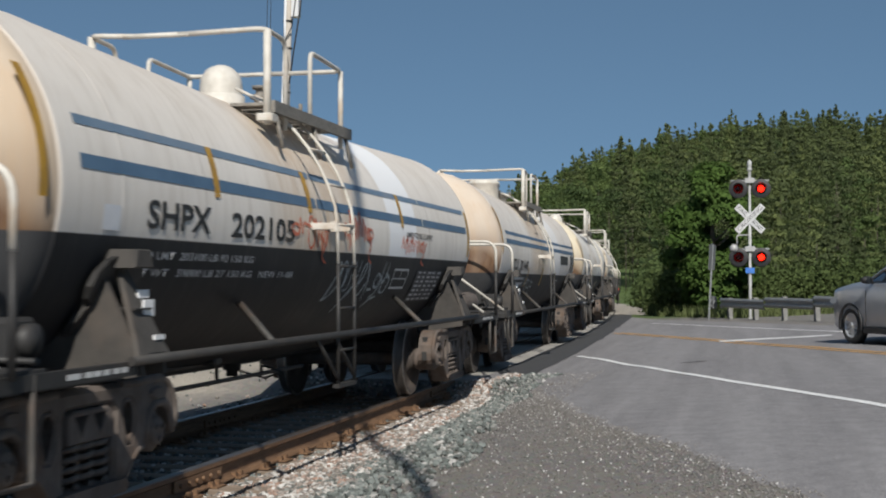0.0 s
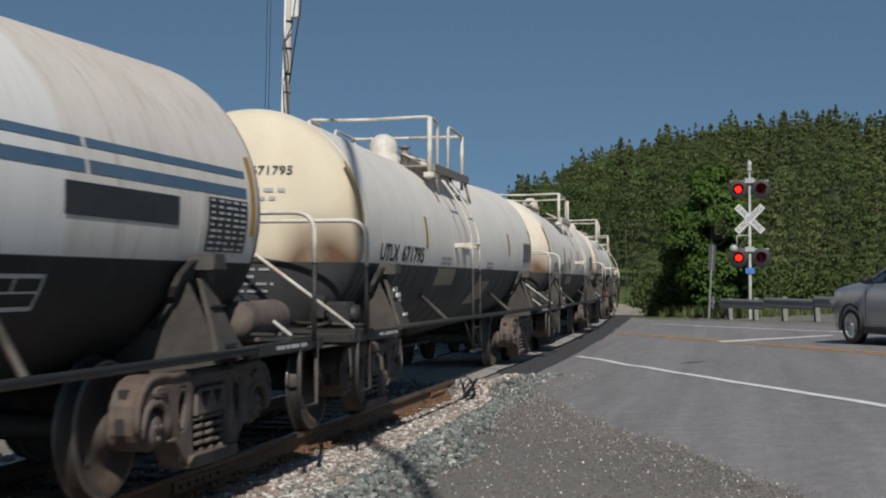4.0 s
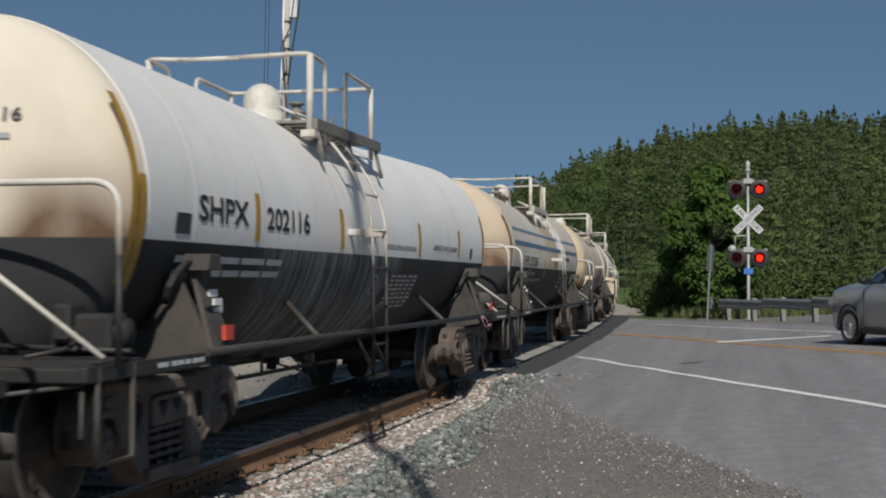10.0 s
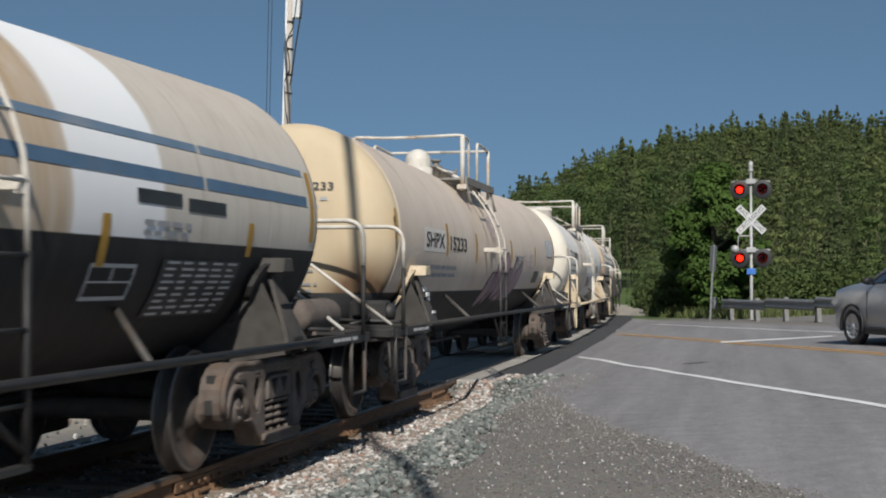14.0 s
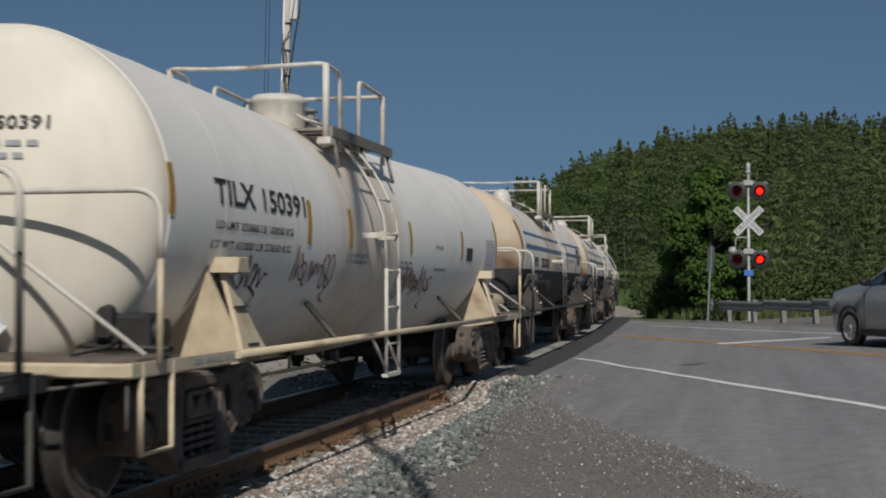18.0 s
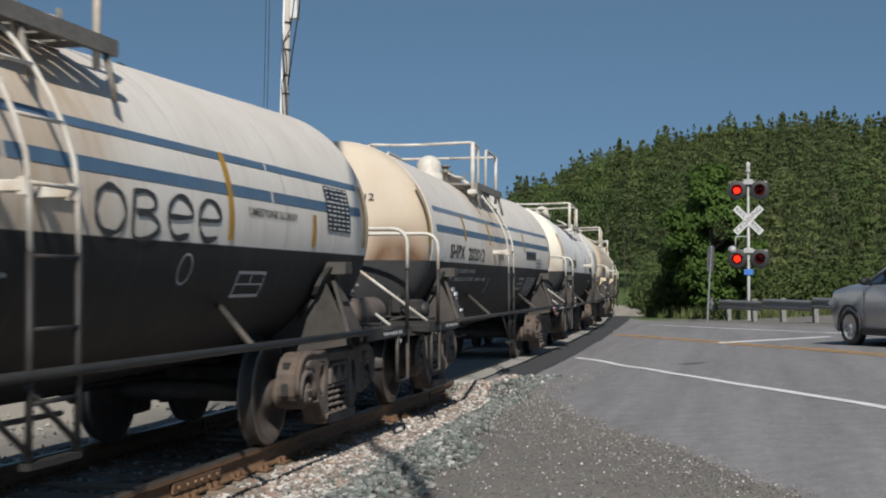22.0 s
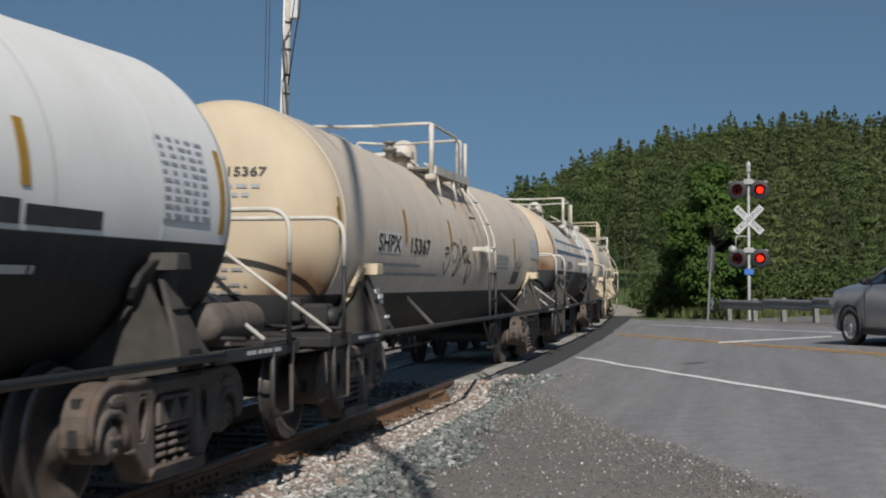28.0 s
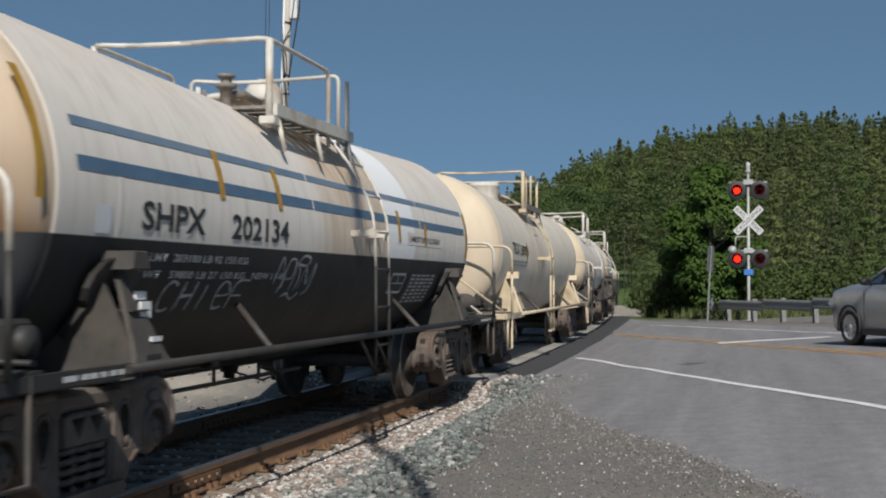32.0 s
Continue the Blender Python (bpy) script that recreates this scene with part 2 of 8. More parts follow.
# ---- mesh helpers ----
class Form:
    """Gathers vertices and faces of one mesh; smooth is set face by face."""

    def __init__(self):
        self.v, self.f, self.s, self.k = [], [], [], []

    def add(self, verts, faces, smooth=False, slot=0):
        o = len(self.v)
        self.v += [tuple(p) for p in verts]
        self.f += [tuple(i + o for i in f) for f in faces]
        self.s += [smooth] * len(faces)
        self.k += [slot] * len(faces)
        return self

    def box(self, x0, x1, y0, y1, z0, z1, bev=0.0, slot=0):
        if bev <= 0:
            vs = [(x, y, z) for z in (z0, z1) for y in (y0, y1) for x in (x0, x1)]
            return self.add(vs, [(0, 2, 3, 1), (4, 5, 7, 6), (0, 1, 5, 4), (2, 6, 7, 3), (0, 4, 6, 2), (1, 3, 7, 5)], slot=slot)
        return self.prism([(y0 + bev, z0), (y1 - bev, z0), (y1, z0 + bev), (y1, z1 - bev), (y1 - bev, z1), (y0 + bev, z1), (y0, z1 - bev), (y0, z0 + bev)], x0, x1, "x", bev, slot)

    def prism(self, loop, a, b, axis="x", bev=0.0, slot=0):
        """A closed loop of (u, w), drawn out along an axis from a to b; its rims are bevelled by bev. u, w are y, z for axis x; x, z for y; x, y for z."""
        n = len(loop)
        cu, cw = sum(p[0] for p in loop) / n, sum(p[1] for p in loop) / n
        small = []
        for u, w in loop:
            d = math.hypot(u - cu, w - cw) or 1
            small.append((u - (u - cu) / d * bev, w - (w - cw) / d * bev))
        levels = [(loop, a), (loop, b)] if bev <= 0 else [(small, a), (loop, a + bev), (loop, b - bev), (small, b)]
        vs = []
        for pts, h in levels:
            for u, w in pts:
                vs.append((h, u, w) if axis == "x" else (u, h, w) if axis == "y" else (u, w, h))
        fs = [(*range(n - 1, -1, -1),), (*range((len(levels) - 1) * n, len(levels) * n),)]
        for k in range(len(levels) - 1):
            fs += [(k * n + i, k * n + (i + 1) % n, (k + 1) * n + (i + 1) % n, (k + 1) * n + i) for i in range(n)]
        return self.add(vs, fs, slot=slot)

    def lathe(self, profile, axis="x", at=(0, 0, 0), seg=32, smooth=True, slot=0, arc=None):
        """Turns (along, radius) pairs round an axis through at."""
        vs, fs = [], []
        full = arc is None
        a0, a1 = arc or (0, 2 * math.pi)
        m = seg if full else seg + 1
        for d, r in profile:
            for i in range(m):
                a = a0 + (a1 - a0) * i / seg
                c, s = r * math.cos(a), r * math.sin(a)
                p = (d, c, s) if axis == "x" else (c, d, s) if axis == "y" else (c, s, d)
                vs.append((p[0] + at[0], p[1] + at[1], p[2] + at[2]))
        for k in range(len(profile) - 1):
            for i in range(seg):
                j = (i + 1) % m
                fs.append((k * m + i, k * m + j, (k + 1) * m + j, (k + 1) * m + i))
        return self.add(vs, fs, smooth, slot)

    def tube(self, pts, r, seg=8, slot=0, taper=None):
        """A round bar along points, mitred at the bends."""
        P = [Vector(p) for p in pts]
        vs, fs = [], []
        up = None
        for i, p in enumerate(P):
            d = ((P[i] - P[i - 1]).normalized() if i else Vector()) + ((P[i + 1] - P[i]).normalized() if i < len(P) - 1 else Vector())
            d.normalize()
            if up is None:
                up = d.orthogonal().normalized()
            up = (up - d * up.dot(d)).normalized()
            side = d.cross(up)
            rr = r if taper is None else r + (taper - r) * i / (len(P) - 1)
            vs += [p + (up * math.cos(2 * math.pi * k / seg) + side * math.sin(2 * math.pi * k / seg)) * rr for k in range(seg)]
        for i in range(len(P) - 1):
            fs += [(i * seg + k, i * seg + (k + 1) % seg, (i + 1) * seg + (k + 1) % seg, (i + 1) * seg + k) for k in range(seg)]
        self.add(vs, fs, True, slot)
        e = (len(P) - 1) * seg
        o = len(self.v) - len(vs)
        self.f += [(*range(o + seg - 1, o - 1, -1),), (*range(o + e, o + e + seg),)]
        self.s += [False, False]
        self.k += [slot, slot]
        return self

    def mesh(self, name, *mats):
        me = bpy.data.meshes.new(name)
        me.from_pydata(self.v, [], self.f)
        me.polygons.foreach_set("use_smooth", self.s)
        me.polygons.foreach_set("material_index", self.k)
        for m in mats:
            me.materials.append(m)
        bm = bmesh.new()
        bm.from_mesh(me)
        bmesh.ops.recalc_face_normals(bm, faces=bm.faces)
        bm.to_mesh(me)
        bm.free()
        return me


def bent(pts, r=0.08, n=4):
    """Rounds the corners of a polyline."""
    P = [Vector(p) for p in pts]
    out = [P[0]]
    for i in range(1, len(P) - 1):
        a, b = (P[i - 1] - P[i]), (P[i + 1] - P[i])
        k = min(r, a.length * 0.45, b.length * 0.45)
        a, b = P[i] + a.normalized() * k, P[i] + b.normalized() * k
        for j in range(n + 1):
            t = j / n
            out.append(a * (1 - t) ** 2 + P[i] * 2 * t * (1 - t) + b * t * t)
    return out + [P[-1]]


def part(name, data, parent, label="", m=None):
    ob = new(name, data)
    ob.parent = parent
    if m is not None:
        ob.matrix_basis = m
    if label:
        ob["label"] = label
    if name == "small_print":
        ob["kind"] = "stuff"
    return ob


def thing(name, label, category, group="", m=None, data=None, kind=""):
    ob = new(name, data)
    tagged(ob, label, category, group, kind)
    if m is not None:
        ob.matrix_basis = m
    return ob


# ---- plan ----
TRACK_X, GAUGE = -4.83, 1.505            # middle of the track; rail to rail, middle to middle
BEND_Y, BEND_R = 12.4, 533.0             # the track is straight up to here, then bends to the left


def track(s, side=0.0):
    """Place and heading (radians to the left) at s metres along the track."""
    if s <= BEND_Y:
        return TRACK_X + side, s, 0.0
    a = (s - BEND_Y) / BEND_R
    return TRACK_X - BEND_R * (1 - math.cos(a)) + side * math.cos(a), BEND_Y + BEND_R * math.sin(a) + side * math.sin(a), a


def track_x(y):
    return track(y)[0]


def sm(a, b, x):
    t = min(1, max(0, (x - a) / (b - a)))
    return t * t * (3 - 2 * t)


ROAD_N = Vector((0.940, 0.341))          # across the road, away from the camera
ROAD_D = Vector((-0.341, 0.940))         # along it, towards the track
ROAD_0 = Vector((-0.11, 16.66))          # a point of its near edge line


def road_uv(x, y):
    d = Vector((x, y)) - ROAD_0
    return d.dot(ROAD_N), d.dot(ROAD_D)


def ground_z(x, y):
    """Height of the ground sheet."""
    side = x - track_x(y)
    z = 0.055 * min(max(0.0, x + 3.3), 9.0)
    z = z * sm(0, 9, y) - 0.1 * (1 - sm(3, 10, y)) * sm(1.3, 3.5, side)
    cross = sm(17.7, 18.6, y) * (1 - sm(57, 60, y))
    if -30 < side < 4:
        bed = -0.24 * (1 - sm(1.15, 2.6, side)) if side > 0 else -0.24 + 0.04 * sm(1.15, 2.6, -side) + 0.20 * sm(9, 28, -side)
        z += bed * (1 - cross) - 0.05 * cross * (1 - sm(1.05, 1.14, abs(side)))
    u, w = road_uv(x, y)
    z -= 0.25 * sm(12.5, 17, u)
    return z + 0.02 * (noise.noise((x * 0.5, y * 0.5, 3)))


# ---- setting: ground, road, track ----
def sheet(name, rows, mat, lift=0.0, label="", category="", kind="structure", height=ground_z):
    """A surface laid on the ground from rows of (x, y); all rows have the same length."""
    n = len(rows[0])
    vs = [(x, y, height(x, y) + lift) for r in rows for x, y in r]
    fs = [(i * n + j, i * n + j + 1, (i + 1) * n + j + 1, (i + 1) * n + j) for i in range(len(rows) - 1) for j in range(n - 1)]
    f = Form().add(vs, fs, True)
    me = f.mesh(name, mat)
    ob = thing(name, label, category, kind=kind, data=me)
    return ob


def spread(a, b, n):
    return [a + (b - a) * i / n for i in range(n + 1)]


HILL = ((-60, 6), (-30, 8), (-16, 9), (-12, 11), (-10, 13), (-8.5, 18), (-7.3, 21), (-6, 24), (-5.1, 26), (-3, 29), (-0.4, 31), (3.3, 32), (5.8, 31), (20, 28), (60, 20))


def hill_z(x, y):
    """The wooded hill across the road."""
    r, az = math.hypot(x, y), math.degrees(math.atan2(x, y))
    if y <= 0 or r < 60:
        return 0.0
    h = HILL[0][1] if az < HILL[0][0] else HILL[-1][1]
    for (a, p), (b, q) in zip(HILL, HILL[1:]):
        if a <= az <= b:
            h = p + (q - p) * (az - a) / (b - a)
    return h * sm(95, 345, r) * (1 - 0.8 * sm(420, 1200, r))


def land(x, y):
    return ground_z(x, y) + hill_z(x, y)


def ground_material():
    m, n, l, b = material("ground", 0.9)
    v = coords(n, l)
    sep = n.new("ShaderNodeSeparateXYZ")
    l.new(v, sep.inputs[0])
    fine, mid, broad = grain(n, l, v, 38, 6, 0.75), grain(n, l, v, 7, 5), grain(n, l, v, 0.6, 4)
    grit = n.new("ShaderNodeTexVoronoi")
    grit.inputs["Scale"].default_value = 34
    l.new(v, grit.inputs["Vector"])
    g = ramp(n, l, fine, ((0.3, (0.122, 0.114, 0.107)), (0.7, (0.238, 0.223, 0.208))))
    g = blend(n, l, 0.35, g, blend(n, l, 0.8, (0.16, 0.155, 0.14), grit.outputs["Color"], "MULTIPLY"))
    g = blend(n, l, ramp(n, l, broad, ((0.45, 0.0), (0.7, 0.6))), g, (0.20, 0.18, 0.145))
    grass = ramp(n, l, mid, ((0.3, (0.03, 0.055, 0.012)), (0.7, (0.10, 0.15, 0.035))))
    g = blend(n, l, band(n, l, calc(n, l, "ADD", sep.outputs[0], calc(n, l, "MULTIPLY", mid, 1.5)), -900, -6.6, 0.7), g, ramp(n, l, fine, ((0.3, (0.22, 0.195, 0.16)), (0.7, (0.42, 0.38, 0.32)))))
    # gravel round the crossing, grass beyond the road
    wild = calc(n, l, "ADD", sep.outputs[1], calc(n, l, "MULTIPLY", mid, 3.0))
    c = blend(n, l, band(n, l, wild, 52, 9999, 3), g, grass)
    l.new(c, b.inputs["Base Color"])
    relief(n, l, b, calc(n, l, "ADD", grit.outputs["Distance"], fine), 0.6, 0.02)
    return m


GROUND = ground_material()
xs = [-1500, -900, -500, -300, -200, -140, -100, -70, -50, -36, -26, -19, -14] + spread(-11, 8, 76) + [9, 10, 12, 14, 17, 20, 25, 32, 42, 60, 85, 120, 160, 220, 320, 500, 900, 1500]
ys = [-600, -250, -100, -40, -18, -8, -4] + spread(-2, 64, 176) + [66, 69, 73, 78, 84, 92, 100, 110, 122, 136, 152, 170, 190, 212, 236, 262, 290, 318, 345, 375, 420, 500, 650, 900, 1300, 2200]
sheet("ground", [[(x, y) for x in xs] for y in ys], GROUND, 0, "grey gravel ground turning to grass beyond the road", "ground", height=land)

EDGE = ((14.0, -40.0), (3.4, -2.0), (2.2, 2.0), (1.1, 5.2), (0.25, 7.65), (-0.56, 9.89), (-1.63, 12.72), (-2.6, 15.9), (-3.4, 18.75))


def gravel_edge(y):
    for (x0, y0), (x1, y1) in zip(EDGE, EDGE[1:]):
        if y0 <= y <= y1:
            return x0 + (x1 - x0) * (y - y0) / (y1 - y0) + 0.16 * noise.noise((0, y * 1.7, 1)) + 0.09 * noise.noise((5, y * 7, 1))
    return None


rows = []
for y in spread(-40, -2.3, 30) + spread(-2, 18.74, 110) + spread(18.75, 56, 120):
    left = gravel_edge(y) if y < 18.74 else track_x(y) + 1.13
    far = -0.11 + (8.2 - 0.341 * (y - 16.66)) / 0.940
    right = min(far, 34.0)
    if right - left < 0.05:
        break
    rows.append([(left + (right - left) * (k / 40) ** 1.8, y) for k in range(41)])


def road_z(x, y):
    """The road's worn edge runs out level with the gravel."""
    e = gravel_edge(y) if y < 18.74 else None
    return ground_z(x, y) - (0.020 * (1 - sm(0.0, 0.35, x - e)) if e is not None else 0.0)


sheet("road", rows, ASPHALT, 0.012, "worn grey asphalt road running up to the railway crossing", "road", height=road_z)
rows = []
for y in spread(21.0, 56.0, 50):
    a, b = track_x(y) - 1.13, -0.11 + (-2.0 - 0.341 * (y - 16.66)) / 0.940
    a2 = -0.11 + (8.2 - 0.341 * (y - 16.66)) / 0.940
    hi, lo = min(a, a2), max(b - 0.0, -40)
    if hi - lo > 0.05:
        rows.append([(lo + (hi - lo) * k / 14, y) for k in range(15)])
sheet("road", rows, ASPHALT, 0.014, "worn grey asphalt road beyond the railway track", "road")


def stripe_rows(u0, u1, w0, w1, n=60):
    out = []
    for w in spread(w0, w1, n):
        a, b = ROAD_0 + ROAD_N * u0 + ROAD_D * w, ROAD_0 + ROAD_N * u1 + ROAD_D * w
        out.append([(a.x, a.y), (b.x, b.y)])
    return out


sheet("road_line", stripe_rows(-0.13, -0.01, -26, 8.3), LINE_WHITE, 0.018, "white edge line painted on the asphalt", "road marking")
sheet("road_line", stripe_rows(3.47, 3.57, -26, 19.6), LINE_YELLOW, 0.018, "yellow centre line painted on the asphalt", "road marking")
sheet("road_line", stripe_rows(3.69, 3.79, -26, 19.6), LINE_YELLOW, 0.018, "yellow centre line painted on the asphalt", "road marking")
sheet("road_line", stripe_rows(6.62, 6.72, -26, 27.0), LINE_WHITE, 0.018, "faded white edge line on the far side of the road", "road marking")
rows = [[(-0.47 + 2.29 * t, 27.75 + 0.6 * t), (-0.52 + 2.29 * t, 28.25 + 0.6 * t)] for t in spread(0, 1, 20)]
sheet("stop_line", rows, LINE_WHITE, 0.018, "white stop line painted before the crossing", "road marking")
# a dark strip of newer asphalt along the crossing
rows = []
for y in spread(19.0, 60, 140):
    w = 0.70 + 0.05 * noise.noise((0, y * 0.6, 2)) + 0.2 * sm(38, 55, y)
    x = track_x(y) + 1.12 + 0.45 * (1 - sm(18.8, 20.4, y))
    w = max(0.05, w - 0.45 * (1 - sm(18.8, 20.4, y)))
    rows.append([(x, y), (x + w * 0.5, y), (x + w, y)])
sheet("asphalt_patch", rows, PATCH, 0.02, "dark strip of newer asphalt beside the crossing panels", "asphalt")

# rails
PROFILE = ((-0.070, -0.180), (0.070, -0.180), (0.070, -0.168), (0.020, -0.150), (0.010, -0.135), (0.010, -0.060), (0.036, -0.042), (0.036, -0.010), (0.026, 0.0),
           (-0.026, 0.0), (-0.036, -0.010), (-0.036, -0.042), (-0.010, -0.060), (-0.010, -0.135), (-0.020, -0.150), (-0.070, -0.168))


def rail(name, off, label):
    f = Form()
    ss = spread(-60, BEND_Y, 20)[:-1] + spread(BEND_Y, 190, 60)
    for s in ss:
        for a, z in PROFILE:
            x, y, _ = track(s, off + a)
            f.v.append((x, y, z))
    n = len(PROFILE)
    for i in range(len(ss) - 1):
        for j in range(n):
            f.f.append((i * n + j, i * n + (j + 1) % n, (i + 1) * n + (j + 1) % n, (i + 1) * n + j))
            f.s.append(False)
            f.k.append(1 if j in (7, 8, 9) else 0)
    ob = thing(name, label, "rail", "rails of the track", data=f.mesh(name, RAIL, RAIL_TOP))
    return ob


near_rail = rail("rail", GAUGE / 2, "rusty brown steel rail with a worn head on wooden ties")
far_rail = rail("rail", -GAUGE / 2, "rusty brown steel rail with a worn head on wooden ties")

# joint bars bolted to the near and far rail
bar = Form().box(-0.034, -0.012, -0.45, 0.45, -0.135, -0.052, 0.006).box(0.012, 0.034, -0.45, 0.45, -0.135, -0.052, 0.006)
for yy in (-0.36, -0.2, -0.06, 0.06, 0.2, 0.36):
    bar.lathe([(-0.055, 0.001), (-0.055, 0.018), (0.055, 0.018), (0.055, 0.001)], "x", (0, yy, -0.095), 6, False)
bar = bar.mesh("joint_bar", RAIL)
for ob, off, ss in ((near_rail, GAUGE / 2, (9.4, 17.6)), (far_rail, -GAUGE / 2, (13.5,))):
    for s in ss:
        x, y, a = track(s, off)
        part("joint_bar", bar, ob, "bolted joint bar", pose(x, y, 0, 0, 0, math.degrees(a)))

# ties
tie_meshes = []
for k in range(5):
    rnd = random.Random(k)
    f = Form()
    lo = [(-1.30, -0.115 + rnd.uniform(-.01, .01)), (1.30, -0.115), (1.30 + rnd.uniform(-.04, .05), 0.115), (-1.30, 0.11 + rnd.uniform(-.02, .01))]
    f.prism(lo, -0.37, -0.185 + rnd.uniform(-0.012, 0.006), "z", 0.012)
    tie_meshes.append(f.mesh("tie", TIE))
plate = Form()
for off in (0.0,):
    plate.box(off - 0.17, off + 0.17, -0.095, 0.095, -0.183, -0.172)
    for a in (-0.105, 0.105):
        for b in (-0.06, 0.06):
            plate.box(off + a - 0.02, off + a + 0.02, b - 0.02, b + 0.02, -0.173, -0.135)
plate = plate.mesh("tie_plate", RAIL)
rnd = random.Random(4)
s = -6.0
while s < 60:
    if not 18.6 < s < 58:
        x, y, a = track(s)
        tie = thing("railway_tie", "weathered brown wooden railway tie bedded in ballast", "railway tie", "ties under the rails", pose(x + rnd.uniform(-.06, .06), y, 0, 0, 0, math.degrees(a) + rnd.uniform(-1.2, 1.2)), rnd.choice(tie_meshes))
        for off in (-GAUGE / 2, GAUGE / 2):
            part("tie_plate", plate, tie, m=pose(off, 0, 0))
    s += 0.52 + rnd.uniform(-.03, .03)

# concrete panels of the crossing
crossing = thing("railway_crossing", "pale concrete crossing deck between the rails", "railway crossing")
s = 18.62
while s < 56:
    for a, b, z in ((0.80, 1.12, 0.004), (-0.66, -0.02, -0.006), (0.02, 0.66, -0.006), (-1.12, -0.80, 0.004)):
        f = Form()
        x0, y0, h0 = track(s)
        f.prism([(a, 0.012), (b, 0.012), (b, 2.42), (a, 2.42)], -0.18, z, "z", 0.012)
        part("crossing_panel", f.mesh("crossing_panel", CONCRETE), crossing, "", pose(x0, y0, 0, 0, 0, math.degrees(h0)))
    s += 2.44


# ballast
def pebbles(name, spots, size, seed, mat, label, category):
    """Loose broken stones, each a squashed, jittered octahedron-like lump; spots: (x, y, z)."""
    rg = np.random.default_rng(seed)
    base = np.array([(1, 0, 0), (0, 1, 0), (-1, 0, 0), (0, -1, 0), (.55, .5, .75), (-.5, .55, .7), (-.55, -.5, .75), (.5, -.55, .7), (0, 0, -0.6)])
    tri = np.array([(0, 1, 4), (1, 2, 5), (2, 3, 6), (3, 0, 7), (4, 1, 5), (5, 2, 6), (6, 3, 7), (7, 0, 4), (4, 5, 6), (4, 6, 7), (0, 8, 1), (1, 8, 2), (2, 8, 3), (3, 8, 0)])
    N = len(spots)
    P = base[None] * rg.uniform(0.6, 1.25, (N, 9, 1)) * (rg.uniform(size[0], size[1], (N, 1, 1)) * rg.uniform(0.6, 1.2, (N, 1, 3)))
    a = rg.uniform(0, 6.283, N)
    t = rg.uniform(-0.9, 0.9, N)
    c, s_ = np.cos(a)[:, None], np.sin(a)[:, None]
    ct, st = np.cos(t)[:, None], np.sin(t)[:, None]
    x, y, z = P[..., 0], P[..., 1], P[..., 2]
    y, z = y * ct - z * st, y * st + z * ct
    x, y = x * c - y * s_, x * s_ + y * c
    V = np.stack([x, y, z], -1) + np.array(spots)[:, None, :]
    F = (tri[None] + 9 * np.arange(N)[:, None, None]).reshape(-1, 3)
    me = bpy.data.meshes.new(name)
    me.from_pydata(V.reshape(-1, 3).tolist(), [], F.tolist())
    me.materials.append(mat)
    return thing(name, label, category, data=me, kind="stuff")


def stone_material(name, stops):
    m, n, l, b = material(name, 0.85)
    g = n.new("ShaderNodeNewGeometry")
    v = coords(n, l)
    c = ramp(n, l, g.outputs["Random Per Island"], stops)
    c = blend(n, l, ramp(n, l, grain(n, l, v, 30), ((0.35, 0.0), (0.7, 0.5))), c, (0.09, 0.085, 0.08))
    l.new(c, b.inputs["Base Color"])
    return m


STONE_PALE = stone_material("pale_ballast", ((0.0, (0.11, 0.10, 0.09)), (0.3, (0.27, 0.24, 0.21)), (0.5, (0.35, 0.21, 0.15)), (0.7, (0.44, 0.42, 0.39)), (0.9, (0.62, 0.60, 0.57)), (1.0, (0.75, 0.74, 0.72))))
STONE_GREEN = stone_material("green_grey_ballast", ((0.0, (0.06, 0.068, 0.065)), (0.35, (0.12, 0.14, 0.13)), (0.7, (0.21, 0.235, 0.22)), (0.9, (0.30, 0.29, 0.27)), (1.0, (0.52, 0.51, 0.49))))
STONE_FINE = stone_material("fine_gravel", ((0.0, (0.115, 0.107, 0.100)), (0.5, (0.185, 0.173, 0.162)), (0.90, (0.26, 0.243, 0.228)), (0.93, (0.52, 0.50, 0.48)), (1.0, (0.62, 0.61, 0.59))))
rg = np.random.default_rng(7)
pale, green, fine, bed = [], [], [], []
for _ in range(26000):
    y = rg.uniform(5.0, 19.6)
    side = 0.95 + 1.9 * rg.random() ** 1.25
    x = track_x(y) + side
    if y > 18.5 and side < 1.4:
        continue
    edge = 1.5 + 0.018 * max(0.0, 19 - y) ** 1.6 + 0.35 * noise.noise((x * 1.2, y * 0.8, 4))
    z = ground_z(x, y) + 0.012
    if side < edge:
        (pale if noise.noise((x * 0.9, y * 0.55, 9)) + 1.7 - side * 0.85 + rg.normal(0, 0.25) > 0.05 else green).append((x, y, z + 0.01 * rg.random()))
    elif rg.random() < 0.5:
        (green if side < edge + 0.6 and rg.random() < 0.75 else fine).append((x, y, z))
for _ in range(19000):
    y = (rg.uniform(4.5, 30.0) if rg.random() < 0.6 else rg.uniform(5, 14)) if rg.random() < 0.8 else rg.uniform(-9, 4.5)
    x = track_x(y) + (rg.uniform(-1.7, 0.95) if rg.random() < 0.96 else rg.uniform(-4.5, -1.7))
    if 18.5 < y < 47.6 and abs(x - track_x(y)) < 1.4:
        continue
    (green if rg.random() < 0.75 else pale).append((x, y, ground_z(x, y) + 0.015))
